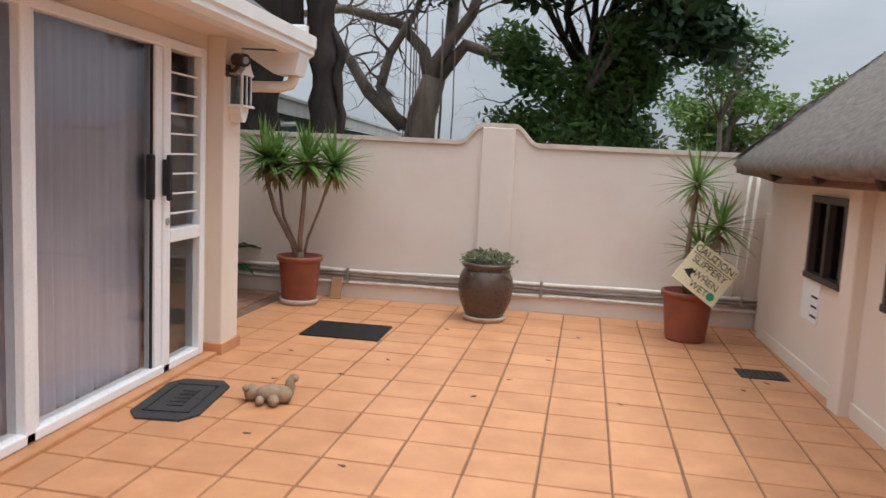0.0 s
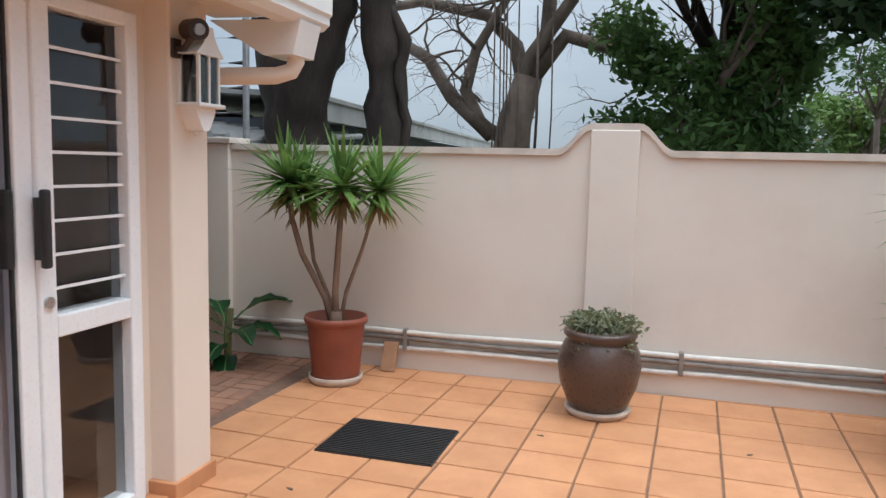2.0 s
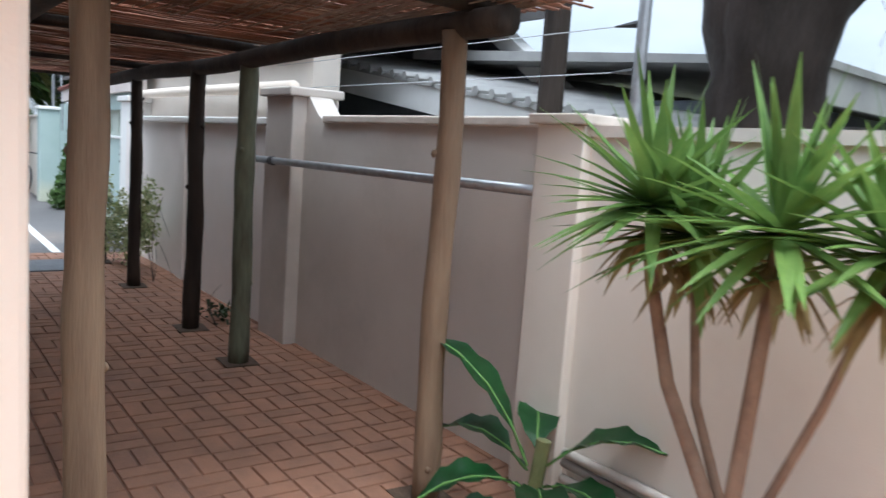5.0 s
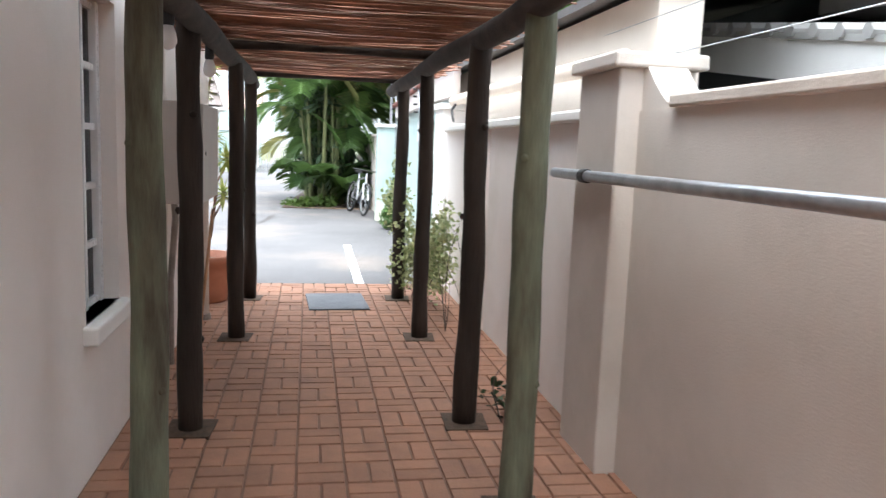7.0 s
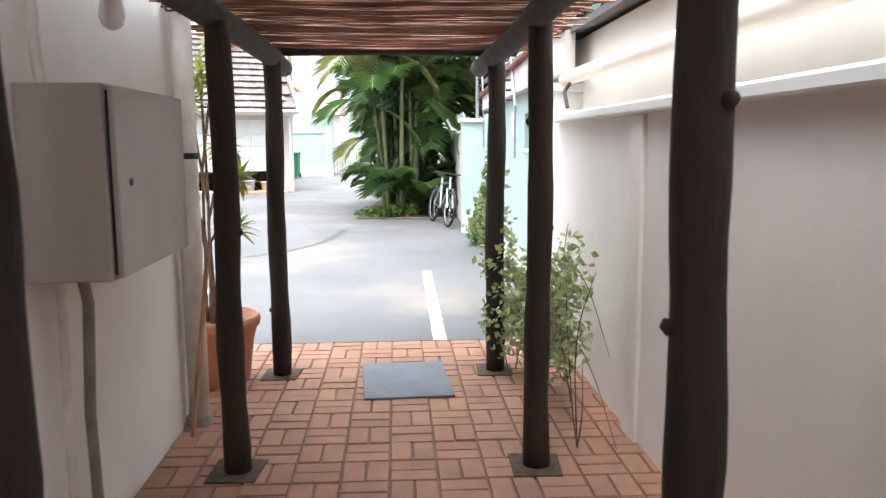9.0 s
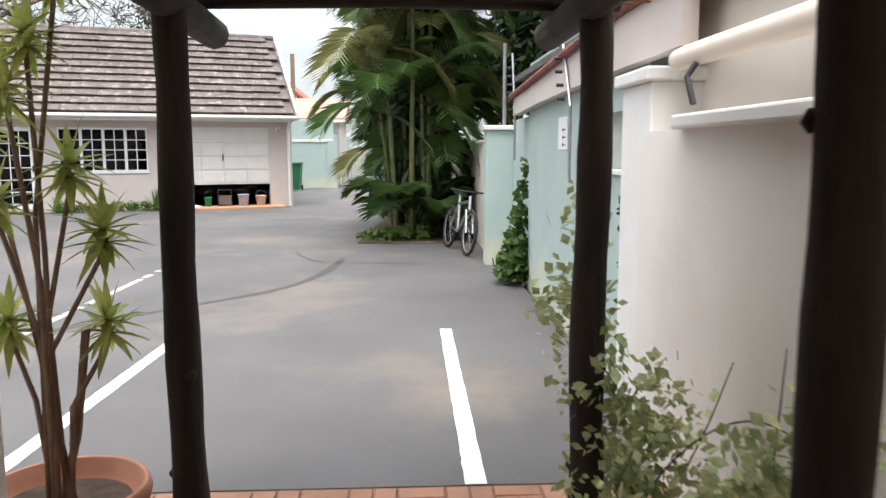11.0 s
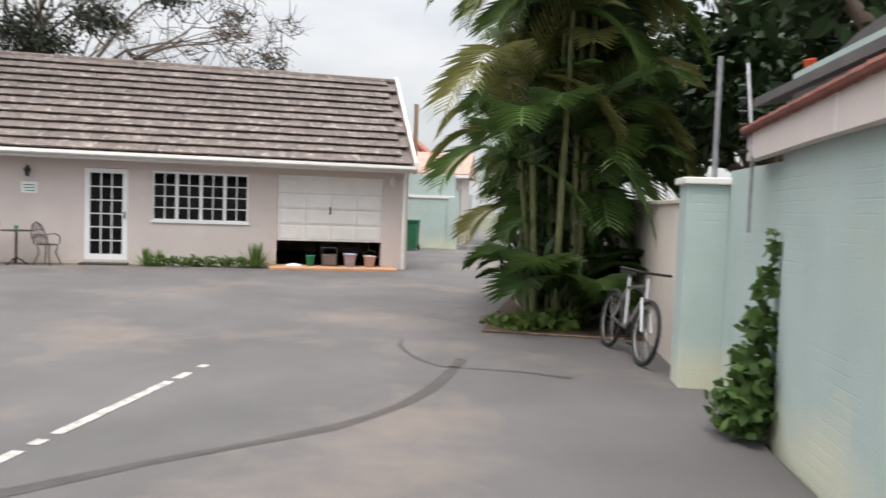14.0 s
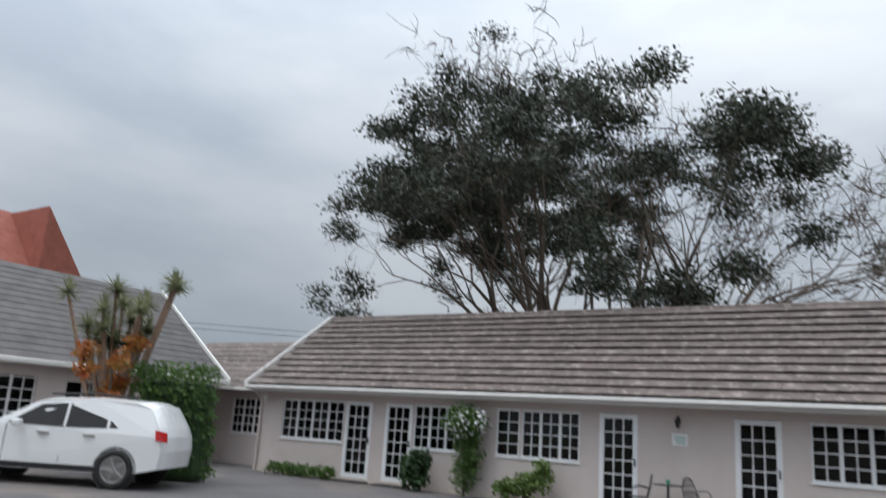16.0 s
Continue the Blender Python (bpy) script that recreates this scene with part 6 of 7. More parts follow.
def palm_clump(name, label, x, y, spread, stems, hmin, hmax, L, seed, nfr=6, low=14):
    e = thing(name, label, "palm", x, y, 0)
    rng = np.random.default_rng(seed)
    for i in range(stems):
        a, r = rng.random() * 6.28, spread * math.sqrt(rng.random())
        bx, by = r * math.cos(a), r * math.sin(a) * 0.6
        h = hmin + (hmax - hmin) * rng.random()
        tx, ty = bx * 1.6 + rng.normal() * 0.15, by * 1.4 + rng.normal() * 0.1
        part("stem", tube([(bx, by, 0), ((bx + tx) / 2 * 0.95, (by + ty) / 2, h * 0.5), (tx, ty, h)], [0.045, 0.04, 0.03], 8), M_palmstem, e)
        v, f = [], []
        for k in range(nfr):
            frond(v, f, (tx, ty, h), 2.4 * k + rng.random(), 1.05 - 0.38 * (k % 4) + 0.25 * rng.normal(), L * (0.7 + 0.4 * rng.random()), rng)
        raw("crown", v, f, (M_palm, M_palm, M_palm_y, M_leaf_mid)[i % 4], e)
    v, f = [], []
    for k in range(low):
        a = rng.random() * 6.28
        frond(v, f, (spread * math.cos(a) * 0.8, spread * 0.5 * math.sin(a), 0.1 + 0.5 * rng.random()), a + rng.normal() * 0.4, 1.2 - 0.45 * rng.random(), L * 0.55, rng)
    raw("basal_fronds", v, f, M_palm, e)
    # Darker leaves fill the clump; their colour stands in for shade between fronds.
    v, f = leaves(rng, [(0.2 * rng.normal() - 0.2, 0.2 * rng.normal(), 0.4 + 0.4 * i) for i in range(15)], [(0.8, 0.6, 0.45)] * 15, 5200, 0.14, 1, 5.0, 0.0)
    raw("inner_foliage", v, f, M_leaf_dark, e, "inner fronds coloured dark for the clump's shade")
    return e


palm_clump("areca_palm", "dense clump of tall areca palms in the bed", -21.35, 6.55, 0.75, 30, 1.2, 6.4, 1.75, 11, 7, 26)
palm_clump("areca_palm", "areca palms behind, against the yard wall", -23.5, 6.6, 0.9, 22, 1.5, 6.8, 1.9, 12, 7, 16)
tagged(obj("bed_kerb", tube([(-20.35, 5.6, 0.01), (-20.3, 6.3, 0.015), (-20.3, 7.3, 0.01)], 0.012, 6), M_post), "low irregular kerb of the planting bed", "kerb")
tagged(obj("bed_soil", prism([(-20.3, 5.6), (-20.3, 7.55), (-25.5, 7.55), (-25.5, 6.0), (-22, 5.7)], "z", -0.01, 0.02), M_soil), "dark soil of the palm bed", "soil")


# ---- trees ----
def leaf_tree(name, label, x, y, trunk_h, r, cents, rads, count, size, mm, seed, bark=M_bark, depth=3, trunk=True):
    e = thing(name, label, "tree", x, y, 0)
    rng = np.random.default_rng(seed)
    if trunk:
        b = bmesh.new()
        tube([(0, 0, 0), (0.05, 0, trunk_h * 0.5), (0, 0.05, trunk_h)], [r * 1.2, r, r * 0.9], 10, b)
        for c in cents[:9]:
            mid = Vector(c) * 0.5 + Vector((0, 0, trunk_h * 0.5)) + Vector(rng.normal(size=3)) * 0.2
            tube([(0, 0, trunk_h * 0.9), mid, c], [r * 0.6, r * 0.35, r * 0.12], 6, b)
            for k in range(4):
                q = Vector(c) + Vector(rng.normal(size=3)) * Vector(rads[0]).length * 0.4
                tube([mid, (mid + q) / 2 + Vector(rng.normal(size=3)) * 0.15, q], [r * 0.2, r * 0.1, r * 0.04], 4, b)
        part("trunk", b, bark, e, "", True)
    v, f = leaves(rng, cents, rads, count, size, 0.8, 2.6, 0.15)
    raw("crown", v, f, mm, e)
    return e


# dark twin-trunked fig close behind the wall
fig = thing("fig_tree", "huge dark twin-trunked tree behind the wall", "tree", -3.7, 9.1, 0)
fb = bmesh.new()
for k in range(5):
    a = 2 * math.pi * k / 5
    tube([(0.2 * math.cos(a) - 0.1, 0.2 * math.sin(a), -0.05), (0.07 * math.cos(a) - 0.1, 0.07 * math.sin(a), 1.5), (0.12 * math.cos(a) - 0.08, 0.12 * math.sin(a), 2.2), (0.24 * math.cos(a), 0.24 * math.sin(a), 3.0), (0.6 * math.cos(a), 0.6 * math.sin(a), 5.0)], [0.3, 0.22, 0.22, 0.27, 0.22], 12, fb)
tube([(0.8, 0.15, -0.05), (0.82, 0.12, 1.4), (0.78, 0.1, 2.4), (0.72, 0.1, 3.3), (0.75, 0.2, 5.0)], [0.26, 0.18, 0.15, 0.16, 0.2], 12, fb)
tube([(0.98, 0.12, 1.2), (1.0, 0.1, 1.9), (0.95, 0.1, 2.7), (0.85, 0.1, 3.0)], [0.05, 0.07, 0.05, 0.03], 8, fb)
bmesh.ops.subdivide_edges(fb, edges=[ed for ed in fb.edges if ed.calc_length() > 0.4], cuts=5)
for vv in fb.verts:
    vv.co += noise.noise_vector(vv.co * 3.0) * 0.09 + noise.noise_vector(vv.co * 9.0) * 0.03
part("trunk", fb, M_bark_dark, fig, "dark rough bark", True)
rng = np.random.default_rng(21)
fc = [(rng.normal() * 2.2 - 1, rng.normal() * 1.6 + 0.5, 6.0 + rng.random() * 2.5) for _ in range(22)]
v, f = leaves(rng, fc, [(1.0, 1.0, 0.7)] * 22, 9000, 0.09, 0.8, 2.6, 0.15)
raw("crown", v, f, M_leaf_dark, fig)

# pale twisting tree with bare limbs
bt2 = thing("bare_limbed_tree", "pale twisting tree with bare spreading limbs", "tree", -2.6, 14.0, 0)
bb = bmesh.new()
tube([(0, 0, 0), (0.0, 0, 1.6), (0.05, 0, 2.2), (0.25, 0, 2.9)], [0.42, 0.3, 0.27, 0.22], 12, bb)
tips = []
rng = np.random.default_rng(4)
BOUGHS = [[(0, 0, 1.9), (-0.5, 0.1, 2.15), (-0.75, 0, 2.7), (-0.6, 0, 3.3), (-0.15, 0.1, 4.1), (0.2, 0, 5.2)], [(0.1, 0, 2.4), (0.3, -0.1, 3.2), (0.9, -0.2, 4.0), (1.3, -0.3, 5.2)],
         [(0.2, 0, 2.7), (0.0, 0.2, 3.4), (-0.5, 0.3, 3.9), (-1.6, 0.3, 4.15), (-2.6, 0.3, 4.0)], [(0.25, 0, 2.8), (0.8, 0, 3.5), (1.6, -0.1, 3.25), (2.3, -0.2, 2.9), (3.0, -0.3, 3.2)],
         [(0.15, 0, 2.5), (0.5, 0.1, 3.6), (0.55, 0.2, 5.3)], [(-0.3, 0, 2.0), (-1.0, 0.1, 2.6), (-1.4, 0.1, 3.2), (-1.9, 0.1, 3.5)]]
for pts in BOUGHS:
    r0 = 0.135
    tube(pts, [r0 * (1 - 0.13 * i) for i in range(len(pts))], 9, bb)
    for p in pts[2:]:
        for k in range(3):
            grow(rng, p, Vector((rng.normal(), rng.normal() * 0.5, 0.3 + 0.6 * rng.normal())), 0.7, 0.028, 3, 0.7, (2, 3), -0.02, tips, 5, bb, 0.28, 0.7)
for k in range(9):
    x = 0.1 + 0.4 * rng.normal()
    tube([(x, -0.25, 3.4 + rng.random()), (x + 0.03, -0.25, 2.3), (x, -0.25, 1.2)], 0.012, 4, bb)
part("trunk", bb, M_bark, bt2, "pale grey-brown twisting limbs", True)
v, f = leaves(rng, [(-0.2, 0, 4.9), (0.3, 0, 4.6), (0.8, 0, 5.0), (0.2, 0, 2.3), (1.9, -0.1, 3.5)], [(0.5, 0.4, 0.5), (0.5, 0.4, 0.5), (0.4, 0.4, 0.5), (0.2, 0.2, 0.2), (0.3, 0.3, 0.2)], 1500, 0.07, 0.8, 2.4, 0.1)
raw("crown", v, f, M_leaf_dark, bt2)

rng = np.random.default_rng(9)
leaf_tree("garden_tree", "dense mid-green tree behind the wall", 0.2, 13.2, 1.6, 0.2, [(-1.2 + 2.6 * rng.random(), rng.normal() * 0.5, 1.7 + 1.9 * rng.random()) for _ in range(26)], [(0.6, 0.5, 0.45)] * 26, 10000, 0.085, M_leaf_mid, 31)
mc = [(-1.1 + 2.9 * rng.random(), rng.normal() * 0.6 - 2.6, 3.7 + 2.4 * rng.random()) for _ in range(26)] + [(1.6, -2.6, 3.35), (1.1, -2.6, 3.45), (1.3, -2.8, 3.6)]
leaf_tree("mango_tree", "dark drooping mango foliage overhanging the wall", 0.5, 14.4, 3.2, 0.2, mc, [(0.6, 0.6, 0.45)] * len(mc), 11000, 0.12, M_leaf_dark, 33, M_bark_dark)
leaf_tree("far_green_tree", "lighter green trees far behind the hut", 5.8, 29, 1.5, 0.3, [(-2.5 + 6.0 * rng.random(), rng.normal(), 2.2 + 1.9 * rng.random()) for _ in range(16)], [(0.9, 0.9, 0.6)] * 16, 5200, 0.13, M_leaf_light, 35)
leaf_tree("thin_crowned_tree", "thin-crowned tree with gaps of sky", 3.9, 20, 3.0, 0.06, [(-0.6 + 1.6 * rng.random(), rng.normal() * 0.5, 3.4 + 1.8 * rng.random()) for _ in range(12)], [(0.6, 0.5, 0.4)] * 12, 1500, 0.09, M_leaf_mid, 37)
leaf_tree("backyard_mango", "dark mango tree behind the teal building", -18.5, 10.5, 2.0, 0.25, [(-3.5 + 6.5 * rng.random(), rng.normal() * 0.8, 2.6 + 2.8 * rng.random()) for _ in range(24)], [(0.8, 0.7, 0.6)] * 24, 8000, 0.14, M_leaf_dark, 39)
leaf_tree("dark_backdrop_tree", "tall dark tree behind the palms and yard wall", -24.5, 10.0, 2.2, 0.25, [(-4.0 + 8.0 * rng.random(), rng.normal() * 0.9, 2.6 + 5.0 * rng.random()) for _ in range(44)], [(1.0, 0.9, 0.7)] * 44, 15000, 0.15, M_leaf_dark, 43)
leaf_tree("mango_branch_tree", "mango tree with long drooping leaves above the roof", -15.2, 10.5, 2.2, 0.2, [(-1.6 + 2.2 * rng.random(), rng.normal() * 0.5, 2.9 + 1.6 * rng.random()) for _ in range(10)], [(0.6, 0.5, 0.45)] * 10, 2600, 0.13, M_leaf_mid, 40)
tagged(obj("flag_plant", tube([(-17.4, 8.3, 1.8), (-17.35, 8.25, 2.5), (-17.3, 8.2, 2.75)], [0.02, 0.03, 0.05], 6), M_orange), "orange-red flower spike behind the wall", "plant")

# great spreading tree behind the guest house
big = thing("spreading_tree", "huge many-stemmed spreading tree behind the guest house", "tree", -39.6, -17.7, 0)
gbm = bmesh.new()
tips = []
rng = np.random.default_rng(14)
for k in range(17):
    a = 2 * math.pi * k / 17 + rng.random() * 0.4
    el = 0.55 + 0.75 * rng.random()
    d = Vector((math.cos(a) * math.cos(el), math.sin(a) * math.cos(el), math.sin(el)))
    grow(rng, (1.2 * math.cos(a), 1.2 * math.sin(a), 0.5), d, 5.9, 0.26, 5, 0.42, (2, 3), 0.03, tips, 7, gbm, 0.1, 0.7)
for tp in tips:
    for k in range(4):
        q = tp + Vector(rng.normal(size=3)) * 0.4 + Vector((0, 0, 0.12))
        tube([tp, (tp + q) / 2 + Vector(rng.normal(size=3)) * 0.1, q], [0.022, 0.016, 0.008], 3, gbm)
part("trunk", gbm, M_twig, big, "many dark forking limbs", False)
tips = np.array([tuple(t) for t in tips])
# leafy heart and one leafy side; the far side and the top are bare twigs
side_u = tips @ np.array([-0.78, 0.62, 0.0])
keep = np.where((side_u > 3.8) | (tips[:, 2] > 15.2), 0.04, np.where((np.abs(side_u + 0.5) < 4.8) & (tips[:, 2] > 6.5), 0.85, 0.6))
sel = tips[rng.random(len(tips)) < keep]
v, f = leaves(rng, sel, [(1.05, 1.05, 0.5)] * len(sel), 150000, 0.088, 0.8, 2.2, 0.0)
raw("crown", v, f, M_leaf_grey, big)


def far_palm(x, y, h, seed):
    e = thing("far_palm", "distant palm with drooping fronds", "palm", x, y, 0, group="far palms")
    rng = np.random.default_rng(seed)
    part("stem", tube([(0, 0, 0), (0.1, 0, h * 0.6), (0, 0, h)], [0.18, 0.14, 0.12], 6), M_palmstem, e)
    v, f = [], []
    for k in range(12):
        frond(v, f, (0, 0, h), 0.52 * k + rng.random() * 0.2, 0.7 - 0.2 * (k % 3), 2.4, rng, 0.6, 14, 0.16)
    raw("crown", v, f, M_palm, e)


for i, (x, y, h) in enumerate([(-45, -31, 6.2), (-46, -33.5, 5.6), (-44, -34.5, 6.4), (-44, -24.5, 6.4), (-47, -26.5, 5.6), (-42, -38, 5.2)]):
    far_palm(x, y, h, 50 + i)

# ---- beds and shrubs along the guest house ----
def shrub(name, label, sx, sy, cents, rads, count, size, mm, flowers=0):
    e = thing(name, label, "shrub")
    e.matrix_basis = GH @ pose(sx, sy, 0)
    v, f = leaves(RNG, cents, rads, count, size, 0.8, 2.0, 0.2)
    raw("foliage", v, f, mm, e)
    st = bmesh.new()
    for c in cents[:4]:
        tube([(0, 0, 0), (c[0] * 0.5, c[1] * 0.5, c[2] * 0.5), c], [0.03, 0.02, 0.01], 5, st)
    part("stem", st, M_twig, e)
    if flowers:
        v, f = leaves(RNG, [cents[-1]], [rads[-1]], flowers, 0.035, 1, 1.2, 0.85)
        tagged(raw("flowers", v, f, M_paper, e, "small white flowers"), kind="stuff")


shrub("flowering_bush", "tall bush with white flowers against the wall", -9.75, -0.35, [(0, 0, 0.5), (0.1, 0, 0.9), (0, 0, 1.3), (-0.1, -0.05, 1.75), (0.05, -0.05, 1.7)], [(0.4, 0.25, 0.5), (0.4, 0.25, 0.5), (0.45, 0.28, 0.4), (0.6, 0.35, 0.42), (0.55, 0.36, 0.4)], 2600, 0.055, M_leaf_mid, 240)
shrub("dark_shrub", "dark green rounded shrub by the door", -11.05, -0.55, [(0, 0, 0.4), (0.1, 0, 0.75), (-0.15, 0, 0.6)], [(0.42, 0.3, 0.4), (0.35, 0.25, 0.3), (0.3, 0.25, 0.3)], 1300, 0.07, M_leaf_dark)
shrub("light_shrub", "light green leggy shrub under the window", -8.2, -0.4, [(-0.4, 0, 0.3), (0.1, 0, 0.4), (0.5, 0, 0.55), (0.5, 0, 0.8)], [(0.35, 0.25, 0.25), (0.35, 0.25, 0.3), (0.35, 0.2, 0.3), (0.25, 0.2, 0.2)], 1100, 0.06, M_leaf_light)
shrub("low_bed_plants", "low green bed plants along the wall", -14.9, -0.45, [(-1.0 + 0.4 * i, 0, 0.18) for i in range(6)], [(0.3, 0.25, 0.2)] * 6, 900, 0.06, M_leaf_mid)
shrub("low_bed_plants", "low green bed plants along the wall", -1.15, -0.3, [(-0.9 + 0.35 * i, 0, 0.12) for i in range(6)], [(0.25, 0.18, 0.13)] * 6, 700, 0.05, M_leaf_mid)
for sx, h in ((0.02, 0.55), (-2.2, 0.38)):
    e = thing("spiky_plant", "upright spiky leaved plant at the wall", "plant")
    e.matrix_basis = GH @ pose(sx, -0.3, 0)
    v, f = [], []
    for k in range(4):
        blade_head(v, f, (0.12 * RNG.normal(), 0.05 * RNG.normal(), 0.02), 26, h, 0.016, RNG, up=0.9, droop=0.25)
    raw("leaves", v, f, M_yucca, e)

# hedge, croton and tree by the parked car
hg = thing("hedge", "clipped dark green hedge beside the parked car", "hedge", -18.64, -12.6, 0, -39)
hc = [(-0.75 + 0.3 * i, 0.1 * (j - 1), 0.25 + 0.42 * j) for i in range(6) for j in range(6)]
v, f = leaves(RNG, hc, [(0.28, 0.5, 0.28)] * len(hc), 5200, 0.055, 1, 1.8, 0.3)
raw("foliage", v, f, M_leaf_mid, hg)
# Box in a darker green, in place of the hedge's shaded inside.
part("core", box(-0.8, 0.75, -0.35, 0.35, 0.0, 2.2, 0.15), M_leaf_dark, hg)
ct = thing("croton_bush", "orange and red leaved croton bush", "shrub", -17.2, -12.85, 0)
cc = [(0.25 * RNG.normal(), 0.25 * RNG.normal(), 1.2 + 0.22 * i) for i in range(9)]
v, f = leaves(RNG, cc, [(0.3, 0.3, 0.26)] * 9, 1300, 0.075, 0.8, 2.4, 0.2)
raw("foliage", v, f, M_croton, ct)
part("stem", tube([(0, 0, 0), (0, 0, 1.4), (0.05, 0, 2.6)], [0.05, 0.04, 0.02], 6), M_twig, ct)
yt = thing("yucca_tree", "branching yucca tree with spiky grey-green heads", "tree", -17.45, -13.7, 0)
rng = np.random.default_rng(3)
for k in range(17):
    c = (rng.normal() * 0.6 - 0.2, rng.normal() * 0.5, 2.9 + 1.6 * rng.random())
    part("stem", tube([(0, 0, 0), (c[0] * 0.4, c[1] * 0.4, 1.8), c], [0.09, 0.06, 0.04], 6), M_cane, yt)
    v, f = [], []
    blade_head(v, f, c, 70, 0.45, 0.026, rng)
    raw("leaf_head", v, f, M_leaf_succ, yt)

# ---- parked car ----
CAR = pose(-17.6, -9.85, 0, 0, 0, -39)
car = thing("parked_suv", "white sport utility car parked in the yard", "car")
car.matrix_basis = CAR
side = [(0.06, 0.42), (0.02, 0.75), (0.05, 1.02), (0.12, 1.2), (0.34, 1.6), (0.6, 1.68), (1.6, 1.71), (2.5, 1.66), (2.75, 1.6), (3.55, 1.10), (4.5, 0.98), (4.85, 0.8), (4.88, 0.4), (4.2, 0.3), (0.6, 0.3)]
cbm = bmesh.new()
N_ = 9
secs = []
for j in range(N_):
    t = j / (N_ - 1)
    y = -1.84 * t
    k = abs(2 * t - 1)
    row = []
    for x, z in side:
        zz = z - 0.07 * k ** 4 * (1 if z > 1.3 else 0.2)
        yy = y + (0.92 + y) * (-0.16 if z > 1.3 else -0.04 if z > 1.05 else 0.0) * (1 if k > 0.3 else k / 0.3)
        xx = x + (0.12 * k ** 4 if x < 1 else -0.15 * k ** 4 if x > 4 else 0)
        row.append(cbm.verts.new((xx, yy, zz)))
    secs.append(row)
for a, b2 in zip(secs, secs[1:]):
    for i in range(len(side)):
        cbm.faces.new((a[i], a[(i + 1) % len(side)], b2[(i + 1) % len(side)], b2[i]))
cbm.faces.new(secs[0][::-1])
cbm.faces.new(secs[-1])
bmesh.ops.recalc_face_normals(cbm, faces=cbm.faces[:])
part("body", cbm, M_carpaint, car, "white painted bodywork", False)


def car_panel(poly, mm, nm, out=0.012, label=""):
    b = bmesh.new()
    vs = []
    for x, z in poly:
        y = 0.0 if z < 1.06 else -0.147 * min(1.0, (z - 1.05) / 0.25)
        vs.append((x, y + 0.004, z))
    f1 = [b.verts.new((x, y + out, z)) for x, y, z in vs]
    f0 = [b.verts.new((x, y - 0.02, z)) for x, y, z in vs]
    b.faces.new(f1)
    for i in range(len(vs)):
        b.faces.new((f1[i], f0[i], f0[(i + 1) % len(vs)], f1[(i + 1) % len(vs)]))
    bmesh.ops.recalc_face_normals(b, faces=b.faces[:])
    return part(nm, b, mm, car, label)


car_panel([(0.36, 1.18), (0.56, 1.48), (1.2, 1.53), (1.2, 1.12)], M_black, "side_window", label="dark tinted rear side window")
car_panel([(1.26, 1.12), (1.26, 1.53), (2.05, 1.55), (2.05, 1.1)], M_black, "side_window", label="dark tinted door window")
car_panel([(2.11, 1.1), (2.11, 1.55), (2.62, 1.5), (3.2, 1.12)], M_black, "side_window", label="dark tinted door window")
car_panel([(0.03, 0.92), (0.06, 1.1), (0.3, 1.14), (0.26, 0.95)], M_redlens, "tail_light", 0.02, "red tail light")
car_panel([(0.9, 0.3), (3.7, 0.3), (3.7, 0.4), (0.9, 0.4)], M_black, "sill_trim", 0.015, "black sill trim")
for x in (1.45, 2.35):
    car_panel([(x, 0.96), (x + 0.22, 0.96), (x + 0.22, 0.99), (x, 0.99)], M_alloy, "door_handle", 0.03)
for x in (1.23, 2.08, 3.2):
    car_panel([(x, 0.42), (x + 0.008, 0.42), (x + 0.008, 1.1), (x, 1.1)], M_black, "door_seam", 0.002)
part("roof_rail", tube([(0.8, -0.2, 1.72), (1.6, -0.18, 1.76), (2.5, -0.2, 1.71)], 0.02, 8), M_black, car)
part("wing_mirror", box(2.85, 3.02, 0.02, 0.2, 1.06, 1.2, 0.04), M_carpaint, car)
for wx in (0.98, 3.9):
    for wy, sg in ((-0.02, 1), (-1.82, -1)):
        arch_ = part("wheel_arch", lathe([(0.42, -0.05), (0.42, 0.02)], 28), M_black, car)
        arch_.matrix_basis = pose(wx, wy + 0.0 * sg, 0.37, -90 * sg, 0, 0)
        w = part("wheel", lathe([(0.2, -0.1), (0.33, -0.1), (0.36, -0.06), (0.365, 0.0), (0.355, 0.05), (0.33, 0.07), (0.26, 0.065), (0.25, 0.03), (0.02, 0.03)], 32), M_tyre, car, "black tyre", True)
        w.matrix_basis = pose(wx, wy, 0.365, -90 * sg, 0, 0)
        part("rim", lathe([(0.255, 0.045), (0.25, 0.062), (0.235, 0.062), (0.225, 0.045)], 32), M_alloy, w)
        for k in range(5):
            part("spoke", box(0.03, 0.24, -0.022, 0.022, 0.04, 0.062, 0.006), M_alloy, w).matrix_basis = pose(0, 0, 0, 0, 0, 72 * k)
        part("hub", lathe([(0.05, 0.035), (0.045, 0.068)], 12), M_alloy, w)

